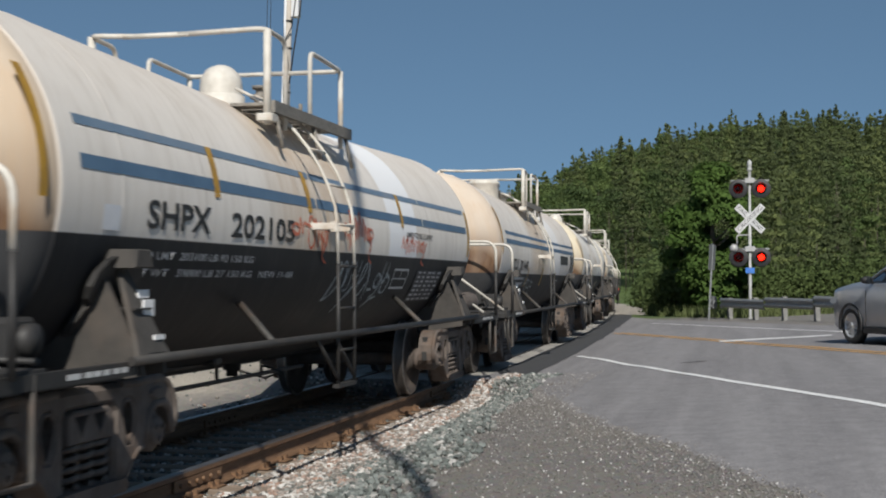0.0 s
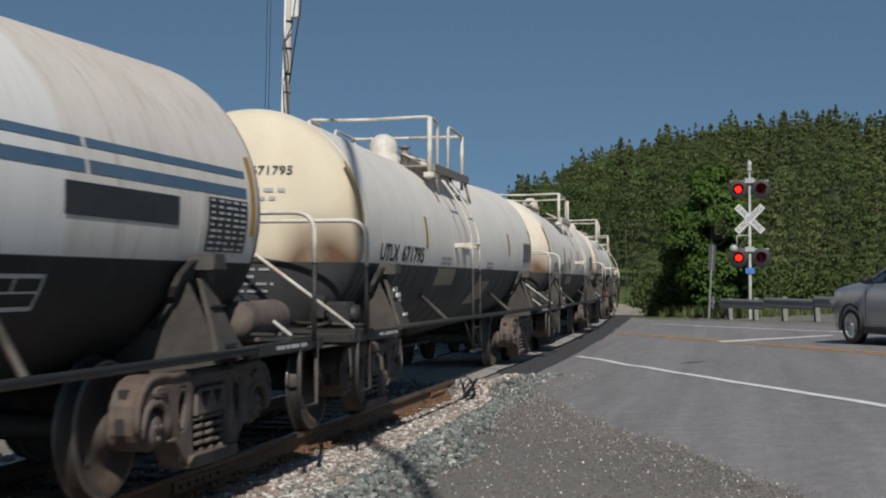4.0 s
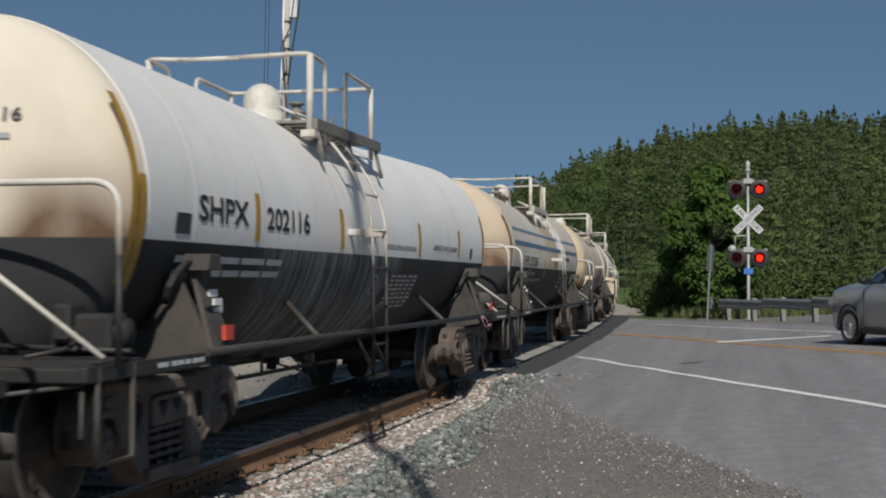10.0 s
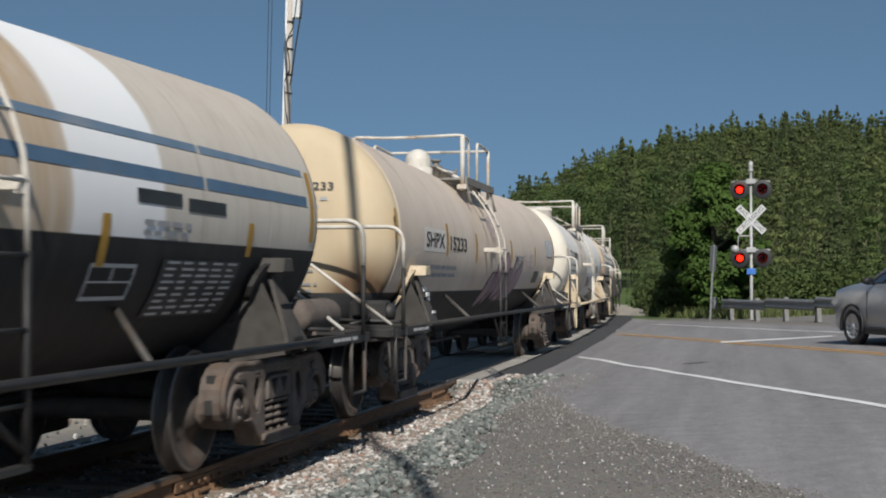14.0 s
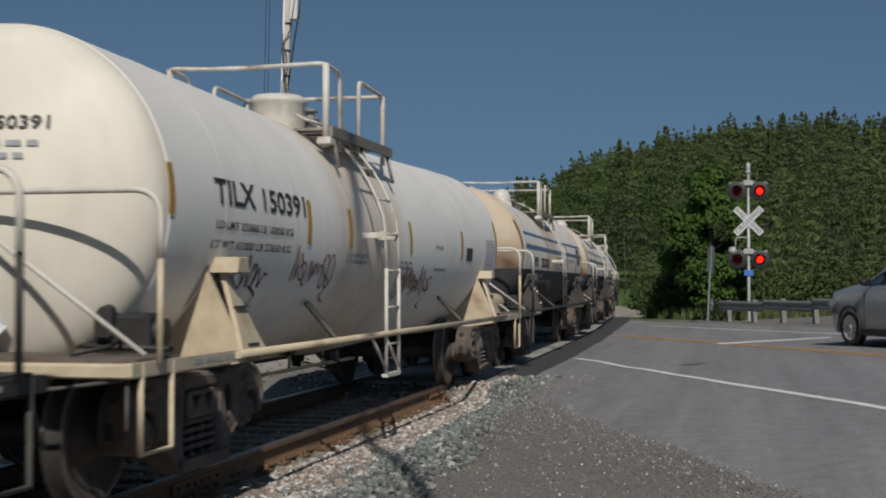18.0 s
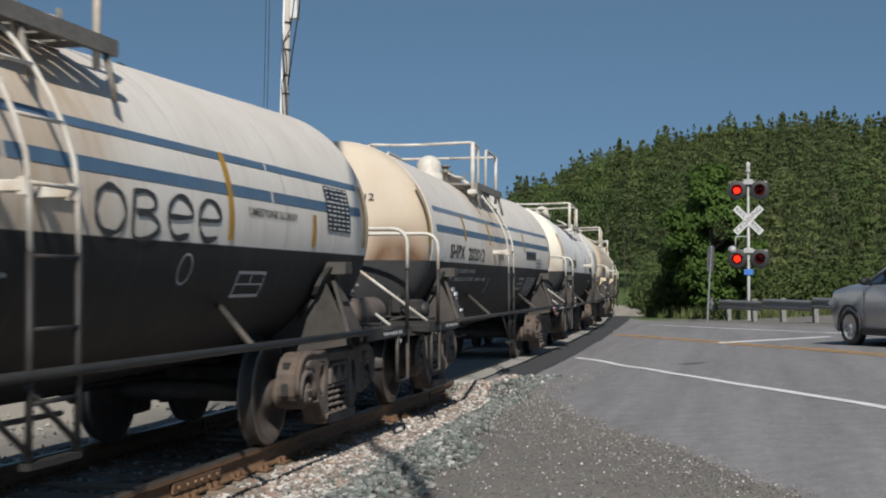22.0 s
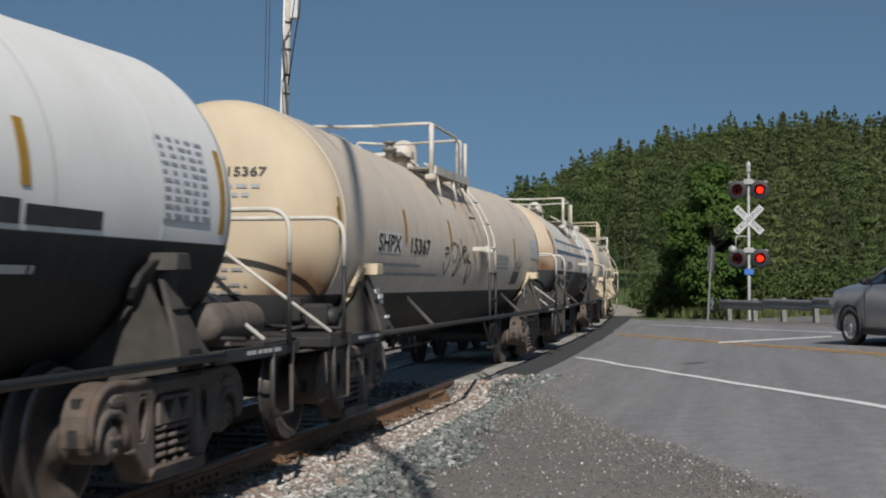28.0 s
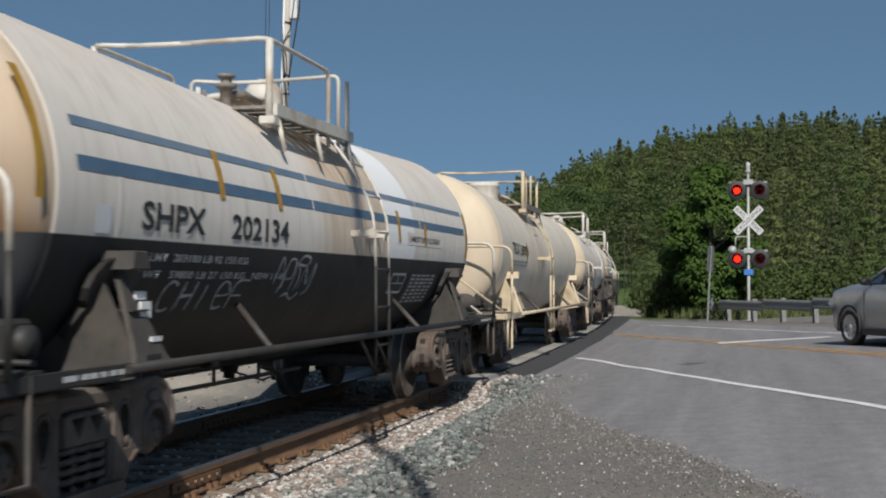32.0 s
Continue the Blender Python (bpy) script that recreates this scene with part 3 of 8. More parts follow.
for _ in range(4500):                     # the same shoulder on towards the train's head
    y = rg.uniform(-9, 5)
    x = track_x(y) + rg.uniform(0.95, 2.6)
    (pale if rg.random() < 0.45 else green).append((x, y, ground_z(x, y) + 0.012))
for _ in range(21000):
    y = 5.5 + 13.5 * rg.random() ** 1.3
    lo, hi = track_x(y) + 2.2, (gravel_edge(y) or 0) + 0.25
    if hi > lo:
        x = rg.uniform(lo, hi) if rg.random() < 0.72 else hi - 0.25 + rg.normal(0, 0.28)
        fine.append((x, y, ground_z(x, y) + 0.004))
pebbles("pale_ballast", pale, (0.022, 0.045), 1, STONE_PALE, "loose pale and pinkish broken ballast stones beside the rail", "ballast")
pebbles("green_ballast", green, (0.018, 0.040), 2, STONE_GREEN, "loose green-grey broken ballast stones around the track", "ballast")
pebbles("fine_gravel", fine, (0.0045, 0.0115), 3, STONE_FINE, "fine grey gravel on the shoulder of the road", "gravel")

# pale gravel shoulder of the track beyond the road
rows = [[(track_x(y) + side, y) for side in (1.0, 1.5, 2.1, 2.9, 3.6)] for y in spread(56.5, 120, 40)]
sheet("ballast_shoulder", rows, SAND, 0.0, "pale gravel shoulder of the track beyond the road", "ballast", height=lambda x, y: ground_z(x, y) + 0.28 * (1 - sm(1.4, 3.5, x - track_x(y))) * sm(55, 60, y) - 0.03)


# ---- the train ----
from mathutils.geometry import tessellate_polygon

R, ZC = 1.197, 1.912                      # radius of a tank and height of its axis over the rail
WHEEL_R = 0.457


def sag(y):
    """The two halves of a tank slope down to its middle."""
    return 0.022 * (min(abs(y), 5.7) - 3.9)


HEAD_Y, TAIL_Y, DISH = 0.22, 0.09, 0.52    # where the cylinder ends short of the front and past the rear, and how deep the heads are


def on_tank(y, phi, lift=0.0, r=R):
    """A point on the side of a tank: phi radians up from the level of its axis."""
    d = sag(y)
    s = math.sin(phi)
    k = min(1, max(0, (s - 0.6) / 0.35))
    z = r * s + k * d                       # low marks keep their level, high ones follow the slope
    return math.sqrt(max(0.0, (r + lift) ** 2 - (z - d) ** 2)), y, ZC + z


def phi_of(z):
    return math.asin(max(-1, min(1, (z - ZC) / R)))


def decal(y0, y1, p0, p1, mat, lift=0.004, skew=0.0, name="decal"):
    """A thin plate or painted area bent to the tank."""
    nu, nv = max(1, int(abs(p1 - p0) / 0.06)), max(1, 2 * math.ceil(abs(y1 - y0) / 0.8))
    vs = [on_tank(y0 + (y1 - y0) * i / nv + skew * j / nu, p0 + (p1 - p0) * j / nu, lift) for j in range(nu + 1) for i in range(nv + 1)]
    fs = [(j * (nv + 1) + i, j * (nv + 1) + i + 1, (j + 1) * (nv + 1) + i + 1, (j + 1) * (nv + 1) + i) for j in range(nu) for i in range(nv)]
    return Form().add(vs, fs, True).mesh(name, mat)


def flat_mesh(body, size, align="CENTER", bold=0.0):
    """Letters of the built-in font as a flat mesh, x to the right and y up."""
    c = bpy.data.curves.new("letters", "FONT")
    c.body, c.size, c.align_x, c.align_y = body, size, align, "CENTER"
    c.resolution_u = 3
    c.offset = bold * size
    ob = bpy.data.objects.new("letters", c)
    scene.collection.objects.link(ob)
    me = bpy.data.meshes.new_from_object(ob.evaluated_get(bpy.context.evaluated_depsgraph_get()))
    bpy.data.objects.remove(ob)
    bpy.data.curves.remove(c)
    return me


def lettering(body, y0, y1, z, height, mat, lift=0.006, name="lettering"):
    """Letters painted on the side of a tank between y0 and y1, read from +x; z: the middle height."""
    me = flat_mesh(body, height / 0.70, bold=0.022 if height > 0.1 else 0.012)
    bm = bmesh.new()
    bm.from_mesh(me)
    bpy.data.meshes.remove(me)
    lo, hi = min(v.co.x for v in bm.verts), max(v.co.x for v in bm.verts)
    b0, b1 = min(v.co.y for v in bm.verts), max(v.co.y for v in bm.verts)
    if height > 0.12:
        for k in range(1, 6):
            bmesh.ops.bisect_plane(bm, geom=bm.verts[:] + bm.edges[:] + bm.faces[:], plane_co=(0, b0 + k * (b1 - b0) / 6, 0), plane_no=(0, 1, 0))
    p0 = phi_of(z)
    for v in bm.verts:
        v.co = Vector(on_tank(y0 + (v.co.x - lo) / (hi - lo) * (y1 - y0), p0 + ((v.co.y - b0) / (b1 - b0) - 0.5) * height / R, lift))
    out = bpy.data.meshes.new(name)
    bm.to_mesh(out)
    bm.free()
    out.materials.append(mat)
    return out


def bars(y, z, w, rows, mat, height=0.04, gap=0.04, words=4, seed=0, lift=0.006):
    """Rows of small painted words, as plain bars."""
    rnd = random.Random(seed)
    f = Form()
    p = phi_of(z)
    for k in range(rows):
        u = y - w / 2
        while u < y + w / 2 - 0.03:
            n = rnd.uniform(0.6, 1.4) * w / words
            e = min(u + n, y + w / 2)
            a, b = p - k * (height + gap) / R, p - (k * (height + gap) + height) / R
            f.add([on_tank(u, b, lift), on_tank(e, b, lift), on_tank(e, a, lift), on_tank(u, a, lift)], [(0, 1, 2, 3)])
            u = e + rnd.uniform(0.02, 0.06)
    return f.mesh("small_print", mat)


def rounded(pts):
    """Points along a smooth line through pts (Catmull-Rom)."""
    out = []
    for i in range(len(pts) - 1):
        q = [pts[max(0, i - 1)], pts[i], pts[i + 1], pts[min(len(pts) - 1, i + 2)]]
        for t in (0, 0.25, 0.5, 0.75):
            out.append(tuple(0.5 * (2 * q[1][c] + (q[2][c] - q[0][c]) * t + (2 * q[0][c] - 5 * q[1][c] + 4 * q[2][c] - q[3][c]) * t * t + (3 * q[1][c] - q[0][c] - 3 * q[2][c] + q[3][c]) * t ** 3) for c in (0, 1)))
    return out + [pts[-1]]


def ribbon(line, r, mat, seed=0):
    """One sprayed stroke on the tank, along (y, phi) points; its width swells and thins."""
    f = Form()
    vs = []
    for i, (u, p) in enumerate(line):
        a, b = line[max(0, i - 1)], line[min(len(line) - 1, i + 1)]
        du, dp = b[0] - a[0], (b[1] - a[1]) * R
        d = math.hypot(du, dp) or 1
        e = r * (0.85 + 0.25 * math.sin(i * 0.7 + seed)) * (0.6 if i in (0, len(line) - 1) else 1)
        m, n = -dp / d * e, du / d * e / R
        vs += [on_tank(u + m, p + n, 0.007), on_tank(u - m, p - n, 0.007)]
    f.add(vs, [(2 * i, 2 * i + 1, 2 * i + 3, 2 * i + 2) for i in range(len(line) - 1)])
    return f.mesh("graffiti", mat)


def scrawl(y, z, w, h, mat, seed, strokes=6, r=0.013):
    """An unreadable tag: angular and looped letters in one run, a second pass over it and a long tail."""
    rnd = random.Random(seed)
    p0 = phi_of(z)
    lines = []
    for again in range(2 if strokes > 6 else 1):
        pts = []
        cell = w / strokes
        for k in range(strokes):
            x0, tall = y - w / 2 + cell * (k + 0.1 * again + rnd.uniform(-0.15, 0.15)), h * rnd.choice((0.2, 0.32, 0.45, 0.62))
            low = -h * rnd.choice((0.15, 0.3, 0.42, 0.6))
            if rnd.random() < 0.35:              # a closed loop
                ph = rnd.uniform(0, 6.28)
                pts += [(x0 + cell * (0.5 + 0.42 * math.cos(ph + t * 0.62)), 0.1 * low + 0.75 * tall * math.sin(ph + t * 0.62)) for t in range(11)]
            else:                                # a sharp up and down stroke with a hook
                pts += [(x0 + cell * 0.1, low), (x0 + cell * 0.28, tall), (x0 + cell * 0.5, tall * 0.15), (x0 + cell * 0.62, low * 0.8), (x0 + cell * 0.8, tall * 0.6), (x0 + cell * 1.05, tall * 0.5)]
        lines.append(pts[: len(pts) * 2 // 3] if again else pts)
    lines.append([(y + w * 0.25, -h * 0.1), (y + w * 0.42, -h * 0.35), (y + w * 0.36, -h * 0.75), (y + w * 0.5, -h * 0.95)])
    return [ribbon([(u, p0 + v / R) for u, v in rounded(pts)], r, mat, seed) for pts in lines]


INK = surface("stencil_black", (0.012, 0.012, 0.013), (0.03, 0.03, 0.03), 12, 0.6)
CHALK = surface("stencil_white", (0.42, 0.42, 0.42), (0.62, 0.62, 0.61), 12, 0.6)
GREY_INK = surface("faded_print", (0.22, 0.23, 0.25), (0.36, 0.37, 0.38), 12, 0.6)
BLUE = surface("stripe_blue", (0.06, 0.112, 0.185), (0.095, 0.165, 0.25), 5, 0.5, stain=(0.12, 0.14, 0.17))
BLUE_PALE = surface("stripe_blue_faded", (0.10, 0.16, 0.23), (0.17, 0.23, 0.30), 5, 0.5, stain=(0.22, 0.24, 0.27))
RED_SPRAY = surface("red_spray", (0.42, 0.07, 0.03), (0.62, 0.17, 0.09), 9, 0.6)
BLACK_SPRAY = surface("black_spray", (0.02, 0.02, 0.022), (0.06, 0.06, 0.06), 9, 0.6)
PURPLE_SPRAY = surface("purple_spray", (0.045, 0.018, 0.03), (0.10, 0.045, 0.075), 9, 0.6)
PALE_PURPLE = surface("pale_purple_spray", (0.42, 0.32, 0.38), (0.56, 0.44, 0.48), 9, 0.6)
PINK_SPRAY = surface("pink_spray", (0.26, 0.17, 0.19), (0.40, 0.28, 0.29), 3, 0.6, stain=(0.34, 0.30, 0.26))
BROWN_SPRAY = surface("brown_spray", (0.20, 0.07, 0.06), (0.33, 0.16, 0.14), 9, 0.6)
PALE_SPRAY = surface("pale_spray", (0.28, 0.31, 0.32), (0.48, 0.52, 0.53), 9, 0.6)
DARK_PLATE = surface("dark_panel", (0.012, 0.013, 0.015), (0.04, 0.042, 0.046), 9, 0.5)
WHITE_PLATE = surface("white_panel", (0.62, 0.63, 0.65), (0.74, 0.75, 0.77), 9, 0.5)
FADED_WHITE = surface("faded_white", (0.60, 0.555, 0.50), (0.70, 0.665, 0.62), 3, 0.6, stain=(0.62, 0.55, 0.47))
RED_PLATE = surface("red_tag", (0.45, 0.04, 0.03), (0.6, 0.07, 0.05), 9, 0.5)
TAN_PLATE = surface("tan_panel", (0.24, 0.20, 0.14), (0.36, 0.30, 0.21), 9, 0.6)
SCALE_WHITE = surface("tag_white", (0.62, 0.62, 0.62), (0.8, 0.8, 0.8), 30, 0.5)


def shell_mesh(length, mat, nose):
    """A tank lying along y with dished heads, a seam where each head is welded on, and a fine sag to the middle."""
    h = length / 2
    f0, b0 = -h + nose, h + TAIL_Y
    arc = [(math.sin(a), math.cos(a)) for a in spread(0.0, math.pi / 2, 16)]
    head = [(DISH * d, max(0.02, (R - 0.007) * r)) for d, r in arc]
    body = [(f0 - d, r) for d, r in head[::-1]] + [(f0 + 0.012, R - 0.007), (f0 + 0.016, R)]
    body += [(y, R) for y in (f0 + 0.05, -4.6, -3.6, -2.6, -1.3, 0, 1.3, 2.6, 3.6, 4.6, b0 - 0.05)]
    body += [(b0 - 0.016, R), (b0 - 0.012, R - 0.007)] + [(b0 + d, r) for d, r in head]
    f = Form().lathe(body, "y", (0, 0, ZC), 96)
    f.v = [(v[0], v[1], v[2] + sag(max(-h, min(h, v[1])))) for v in f.v]
    return f.mesh("tank_shell", mat)


# bogie, built round the middle of the truck at rail level
def casting(f, outer, holes, a, b, bev, slot=0):
    """A plate with holes in the (y, z) plane, from x = a to b, its rims worn round by bev."""
    loops = [outer] + list(holes)
    full, small, spans = [], [], []
    for i, L in enumerate(loops):
        n = len(L)
        area = sum(L[k][0] * L[(k + 1) % n][1] - L[(k + 1) % n][0] * L[k][1] for k in range(n))
        way = (1 if area > 0 else -1) * (1 if i == 0 else -1) * bev
        spans.append((len(full), n))
        for k in range(n):
            p, q, r = Vector(L[k - 1]), Vector(L[k]), Vector(L[(k + 1) % n])
            d = (q - p).normalized() + (r - q).normalized()
            d.normalize()
            full.append(q)
            small.append(q + Vector((-d.y, d.x)) * way)
    N = len(full)
    vs = [(a, p.x, p.y) for p in full] + [(b - bev, p.x, p.y) for p in full] + [(b, p.x, p.y) for p in small]
    fs = []
    for o, n in spans:
        for lv in (0, N):
            fs += [(lv + o + k, lv + o + (k + 1) % n, lv + N + o + (k + 1) % n, lv + N + o + k) for k in range(n)]
    for base, pts in ((0, full), (2 * N, small)):
        polys = [[Vector((p.x, p.y, 0)) for p in pts[o:o + n]] for o, n in spans]
        fs += [tuple(base + i for i in t) for t in tessellate_polygon(polys)]
    return f.add(vs, fs, slot=slot)


def oval(y, z, w, h, tip=0.0, n=14):
    return [(y + w / 2 * math.cos(2 * math.pi * k / n) * (1 - tip * math.sin(2 * math.pi * k / n)), z + h / 2 * math.sin(2 * math.pi * k / n)) for k in range(n)]


def side_frame_mesh():
    """A cast side frame: flat top, round noses over the bearings, drop-shaped holes and the window of the springs."""
    half = [(0.0, 0.80), (0.35, 0.80), (0.62, 0.795), (0.80, 0.81), (0.94, 0.805), (1.04, 0.775), (1.115, 0.715), (1.16, 0.635), (1.172, 0.54), (1.16, 0.455), (1.125, 0.41), (1.085, 0.415), (1.072, 0.50), (1.03, 0.575),
            (0.96, 0.612), (0.85, 0.612), (0.77, 0.575), (0.735, 0.50), (0.725, 0.41), (0.69, 0.365), (0.62, 0.345), (0.53, 0.29), (0.44, 0.195), (0.37, 0.14), (0.0, 0.135)]
    outer = half + [(-y, z) for y, z in half[-2:0:-1]]
    window = [(-0.28, 0.24), (0.28, 0.24), (0.30, 0.30), (0.31, 0.63), (0.27, 0.685), (-0.27, 0.685), (-0.31, 0.63), (-0.30, 0.30)]
    drop = [(0.10, 0.43), (0.135, 0.50), (0.155, 0.57), (0.145, 0.64), (0.10, 0.685), (0.04, 0.69), (-0.005, 0.65), (-0.01, 0.58), (0.02, 0.50), (0.06, 0.43)]
    f = Form()
    casting(f, outer, [window, [(0.41 + y, z) for y, z in drop], [(-0.41 - y, z) for y, z in drop]], 0.0, 0.19, 0.03)
    b = 0.19
    for s in (-1, 1):
        # flanges of the hollow arms, the arch over the bearing, a cast boss above it
        f.tube([(b - 0.010, s * y, z) for y, z in ((0.38, 0.79), (0.62, 0.783), (0.80, 0.795), (0.94, 0.79), (1.03, 0.76), (1.10, 0.705), (1.145, 0.63), (1.157, 0.54), (1.145, 0.46))], 0.027, 8)
        f.tube([(b - 0.008, s * y, z) for y, z in ((0.715, 0.42), (0.722, 0.505), (0.76, 0.59), (0.845, 0.635), (0.965, 0.635), (1.04, 0.595), (1.085, 0.51), (1.10, 0.43))], 0.030, 8)
        f.tube([(b - 0.012, s * y, z) for y, z in ((0.69, 0.385), (0.60, 0.365), (0.52, 0.31), (0.43, 0.215), (0.36, 0.16))], 0.022, 8)
        f.tube([(b - 0.014, s * (0.41 + y), z) for y, z in drop + drop[:1]], 0.014, 6)
        f.prism(oval(s * 0.86, 0.70, 0.20, 0.085, 0, 12), b - 0.01, b + 0.022, "x", 0.012)
        f.box(b + 0.018, b + 0.026, s * 0.86 - 0.06, s * 0.86 + 0.06, 0.69, 0.71)
        # dark of the openings in the hollow arm's end, put on as black blocks
        for z0, z1, y in ((0.655, 0.735, 1.126), (0.45, 0.56, 1.166)):
            u, w = sorted((s * (y - 0.03), s * (y + 0.012)))
            f.box(0.045, 0.105, u, w, z0, z1, 0.004, 1)
        f.box(-0.03, 0.13, min(s * 0.78, s * 1.05), max(s * 0.78, s * 1.05), 0.575, 0.618, 0.012)
    f.prism([(-0.39, 0.15), (0.39, 0.15), (0.42, 0.19), (0.39, 0.235), (-0.39, 0.235), (-0.42, 0.19)], -0.03, b + 0.04, "x", 0.014)
    return f.mesh("side_frame", TRUCK_STEEL, BLACK_STEEL)


def wheelset_mesh():
    f = Form()
    for s in (-1, 1):
        c = s * 0.7525
        rim, tread = [(0.052, 0.427), (0.052, 0.440), (0.044, 0.450)], [(0.044, 0.450), (-0.03, WHEEL_R), (-0.048, 0.466), (-0.057, 0.480)]
        flange = [(-0.057, 0.480), (-0.064, 0.484), (-0.074, 0.483), (-0.080, 0.47), (-0.080, 0.455)]
        inner = [(-0.080, 0.40), (-0.075, 0.38), (-0.035, 0.33), (-0.055, 0.17), (-0.1, 0.14), (-0.1, 0.07)]
        hub = [(0.10, 0.02), (0.10, 0.105), (0.06, 0.13), (0.01, 0.16), (-0.01, 0.24), (0.012, 0.345), (0.052, 0.385), (0.052, 0.427)]
        f.lathe([(c + s * d, r) for d, r in hub], "x", (0, 0, 0), 40)
        f.lathe([(c + s * d, r) for d, r in rim], "x", (0, 0, 0), 40, slot=1)
        f.lathe([(c + s * d, r) for d, r in tread], "x", (0, 0, 0), 40, slot=3)
        f.lathe([(c + s * d, r) for d, r in flange], "x", (0, 0, 0), 40, slot=1)
        f.lathe([(c + s * d, r) for d, r in ((-0.080, 0.455), (-0.080, 0.40))], "x", (0, 0, 0), 40)
        f.lathe([(c + s * d, r) for d, r in inner], "x", (0, 0, 0), 40)
        for k in range(3):          # lifting holes of the plate: their dark is put on as black discs
            a = k * 2.094
            f.lathe([(c + s * 0.02, 0.001), (c + s * 0.02, 0.026)], "x", (0, 0.275 * math.cos(a), 0.275 * math.sin(a)), 10, slot=2)
    f.lathe([(-1.0, 0.08), (-0.68, 0.085), (0.68, 0.085), (1.0, 0.08)], "x", (0, 0, 0), 16)
    return f.mesh("wheelset", WHEEL_STEEL, TREAD, BLACK_STEEL, TREAD_DULL)


def spring_mesh():
    f = Form()
    for dx, dy in ((0.03, -0.175), (0.03, 0.0), (0.03, 0.175)):
        pts = [(dx + 0.070 * math.cos(k * 0.785), dy + 0.070 * math.sin(k * 0.785), 0.225 + 0.255 * k / 36) for k in range(37)]
        f.tube(pts, 0.018, 6)
    return f.mesh("spring_nest", TRUCK_STEEL)


def bearing_mesh():
    f = Form().lathe([(-0.19, 0.02), (-0.19, 0.12), (-0.15, 0.135), (0.06, 0.135), (0.075, 0.115), (0.075, 0.10), (0.105, 0.095), (0.118, 0.08), (0.118, 0.001)], "x", (0, 0, 0), 24)
    for k in range(3):
        a = k * 2.094 + 0.5
        f.lathe([(0.118, 0.017), (0.135, 0.017), (0.135, 0.001)], "x", (0, 0.05 * math.cos(a), 0.05 * math.sin(a)), 6, False)
    return f.mesh("axle_bearing", TRUCK_STEEL)


SIDE_FRAME, WHEELSET, SPRINGS, BEARING = side_frame_mesh(), wheelset_mesh(), spring_mesh(), bearing_mesh()
BOLSTER = Form().box(-1.05, 1.05, -0.21, 0.21, 0.48, 0.66, 0.04).mesh("bolster", TRUCK_STEEL)
BOLSTER_END = casting(Form(), [(-0.26, 0.49), (0.26, 0.49), (0.26, 0.655), (0.20, 0.68), (-0.20, 0.68), (-0.26, 0.655)], [[(-0.19, 0.645), (-0.03, 0.645), (-0.11, 0.53)], [(0.03, 0.645), (0.19, 0.645), (0.11, 0.53)]], 1.06, 1.15, 0.012).mesh("bolster_end", TRUCK_STEEL)
BRAKE_BEAM = Form().tube([(-0.70, 0, 0), (0, 0.10, 0), (0.70, 0, 0)], 0.03).tube([(-0.70, 0, 0), (0.70, 0, 0)], 0.035).box(-0.80, -0.70, -0.05, 0.03, -0.16, 0.16, 0.015).box(0.70, 0.80, -0.05, 0.03, -0.16, 0.16, 0.015).mesh("brake_beam", BLACK_STEEL)
AXLE = 0.889
rolling = []                               # every wheelset that turns as the train rolls


def bogie(car, y):
    b = part("bogie", BOLSTER, car, "dusty brown cast steel bogie", pose(0, y, 0))
    for s in (-1, 1):
        part("side_frame", SIDE_FRAME, b, m=Matrix.Translation((s * 0.955, 0, 0)) @ (Matrix.Identity(4) if s > 0 else Matrix.Rotation(math.pi, 4, "Z")))
        part("bolster_end", BOLSTER_END, b, m=pose(0, 0, 0, 0, 0, 0 if s > 0 else 180))
        part("spring_nest", SPRINGS, b, m=pose(s * 1.04, 0, 0.02))
        for e in (-1, 1):
            part("axle_bearing", BEARING, b, m=pose(s * 1.035, e * AXLE, WHEEL_R, 0, 0, 0 if s > 0 else 180))
    for e in (-1, 1):
        w = part("wheelset", WHEELSET, b, m=pose(0, e * AXLE, WHEEL_R))
        rolling.append((w, e * AXLE))
        part("brake_beam", BRAKE_BEAM, b, m=pose(0, e * (AXLE - 0.57), 0.40, 0, 0, 0 if e > 0 else 180))
    return b


def ladder_path(z_low, phi_top, out=1.43):
    """From the foot straight up to the tank's widest point, then over its shoulder."""
    pts = [(out, z_low), (out, ZC - 0.35), (out - 0.01, ZC - 0.02)]
    for k in range(9):
        t = k / 8
        p = 0.10 + (phi_top - 0.10) * t
        off = 0.085 + 0.125 * (1 - t) ** 2.2
        pts.append(((R + off) * math.cos(p), ZC + (R + off) * math.sin(p)))
    return pts


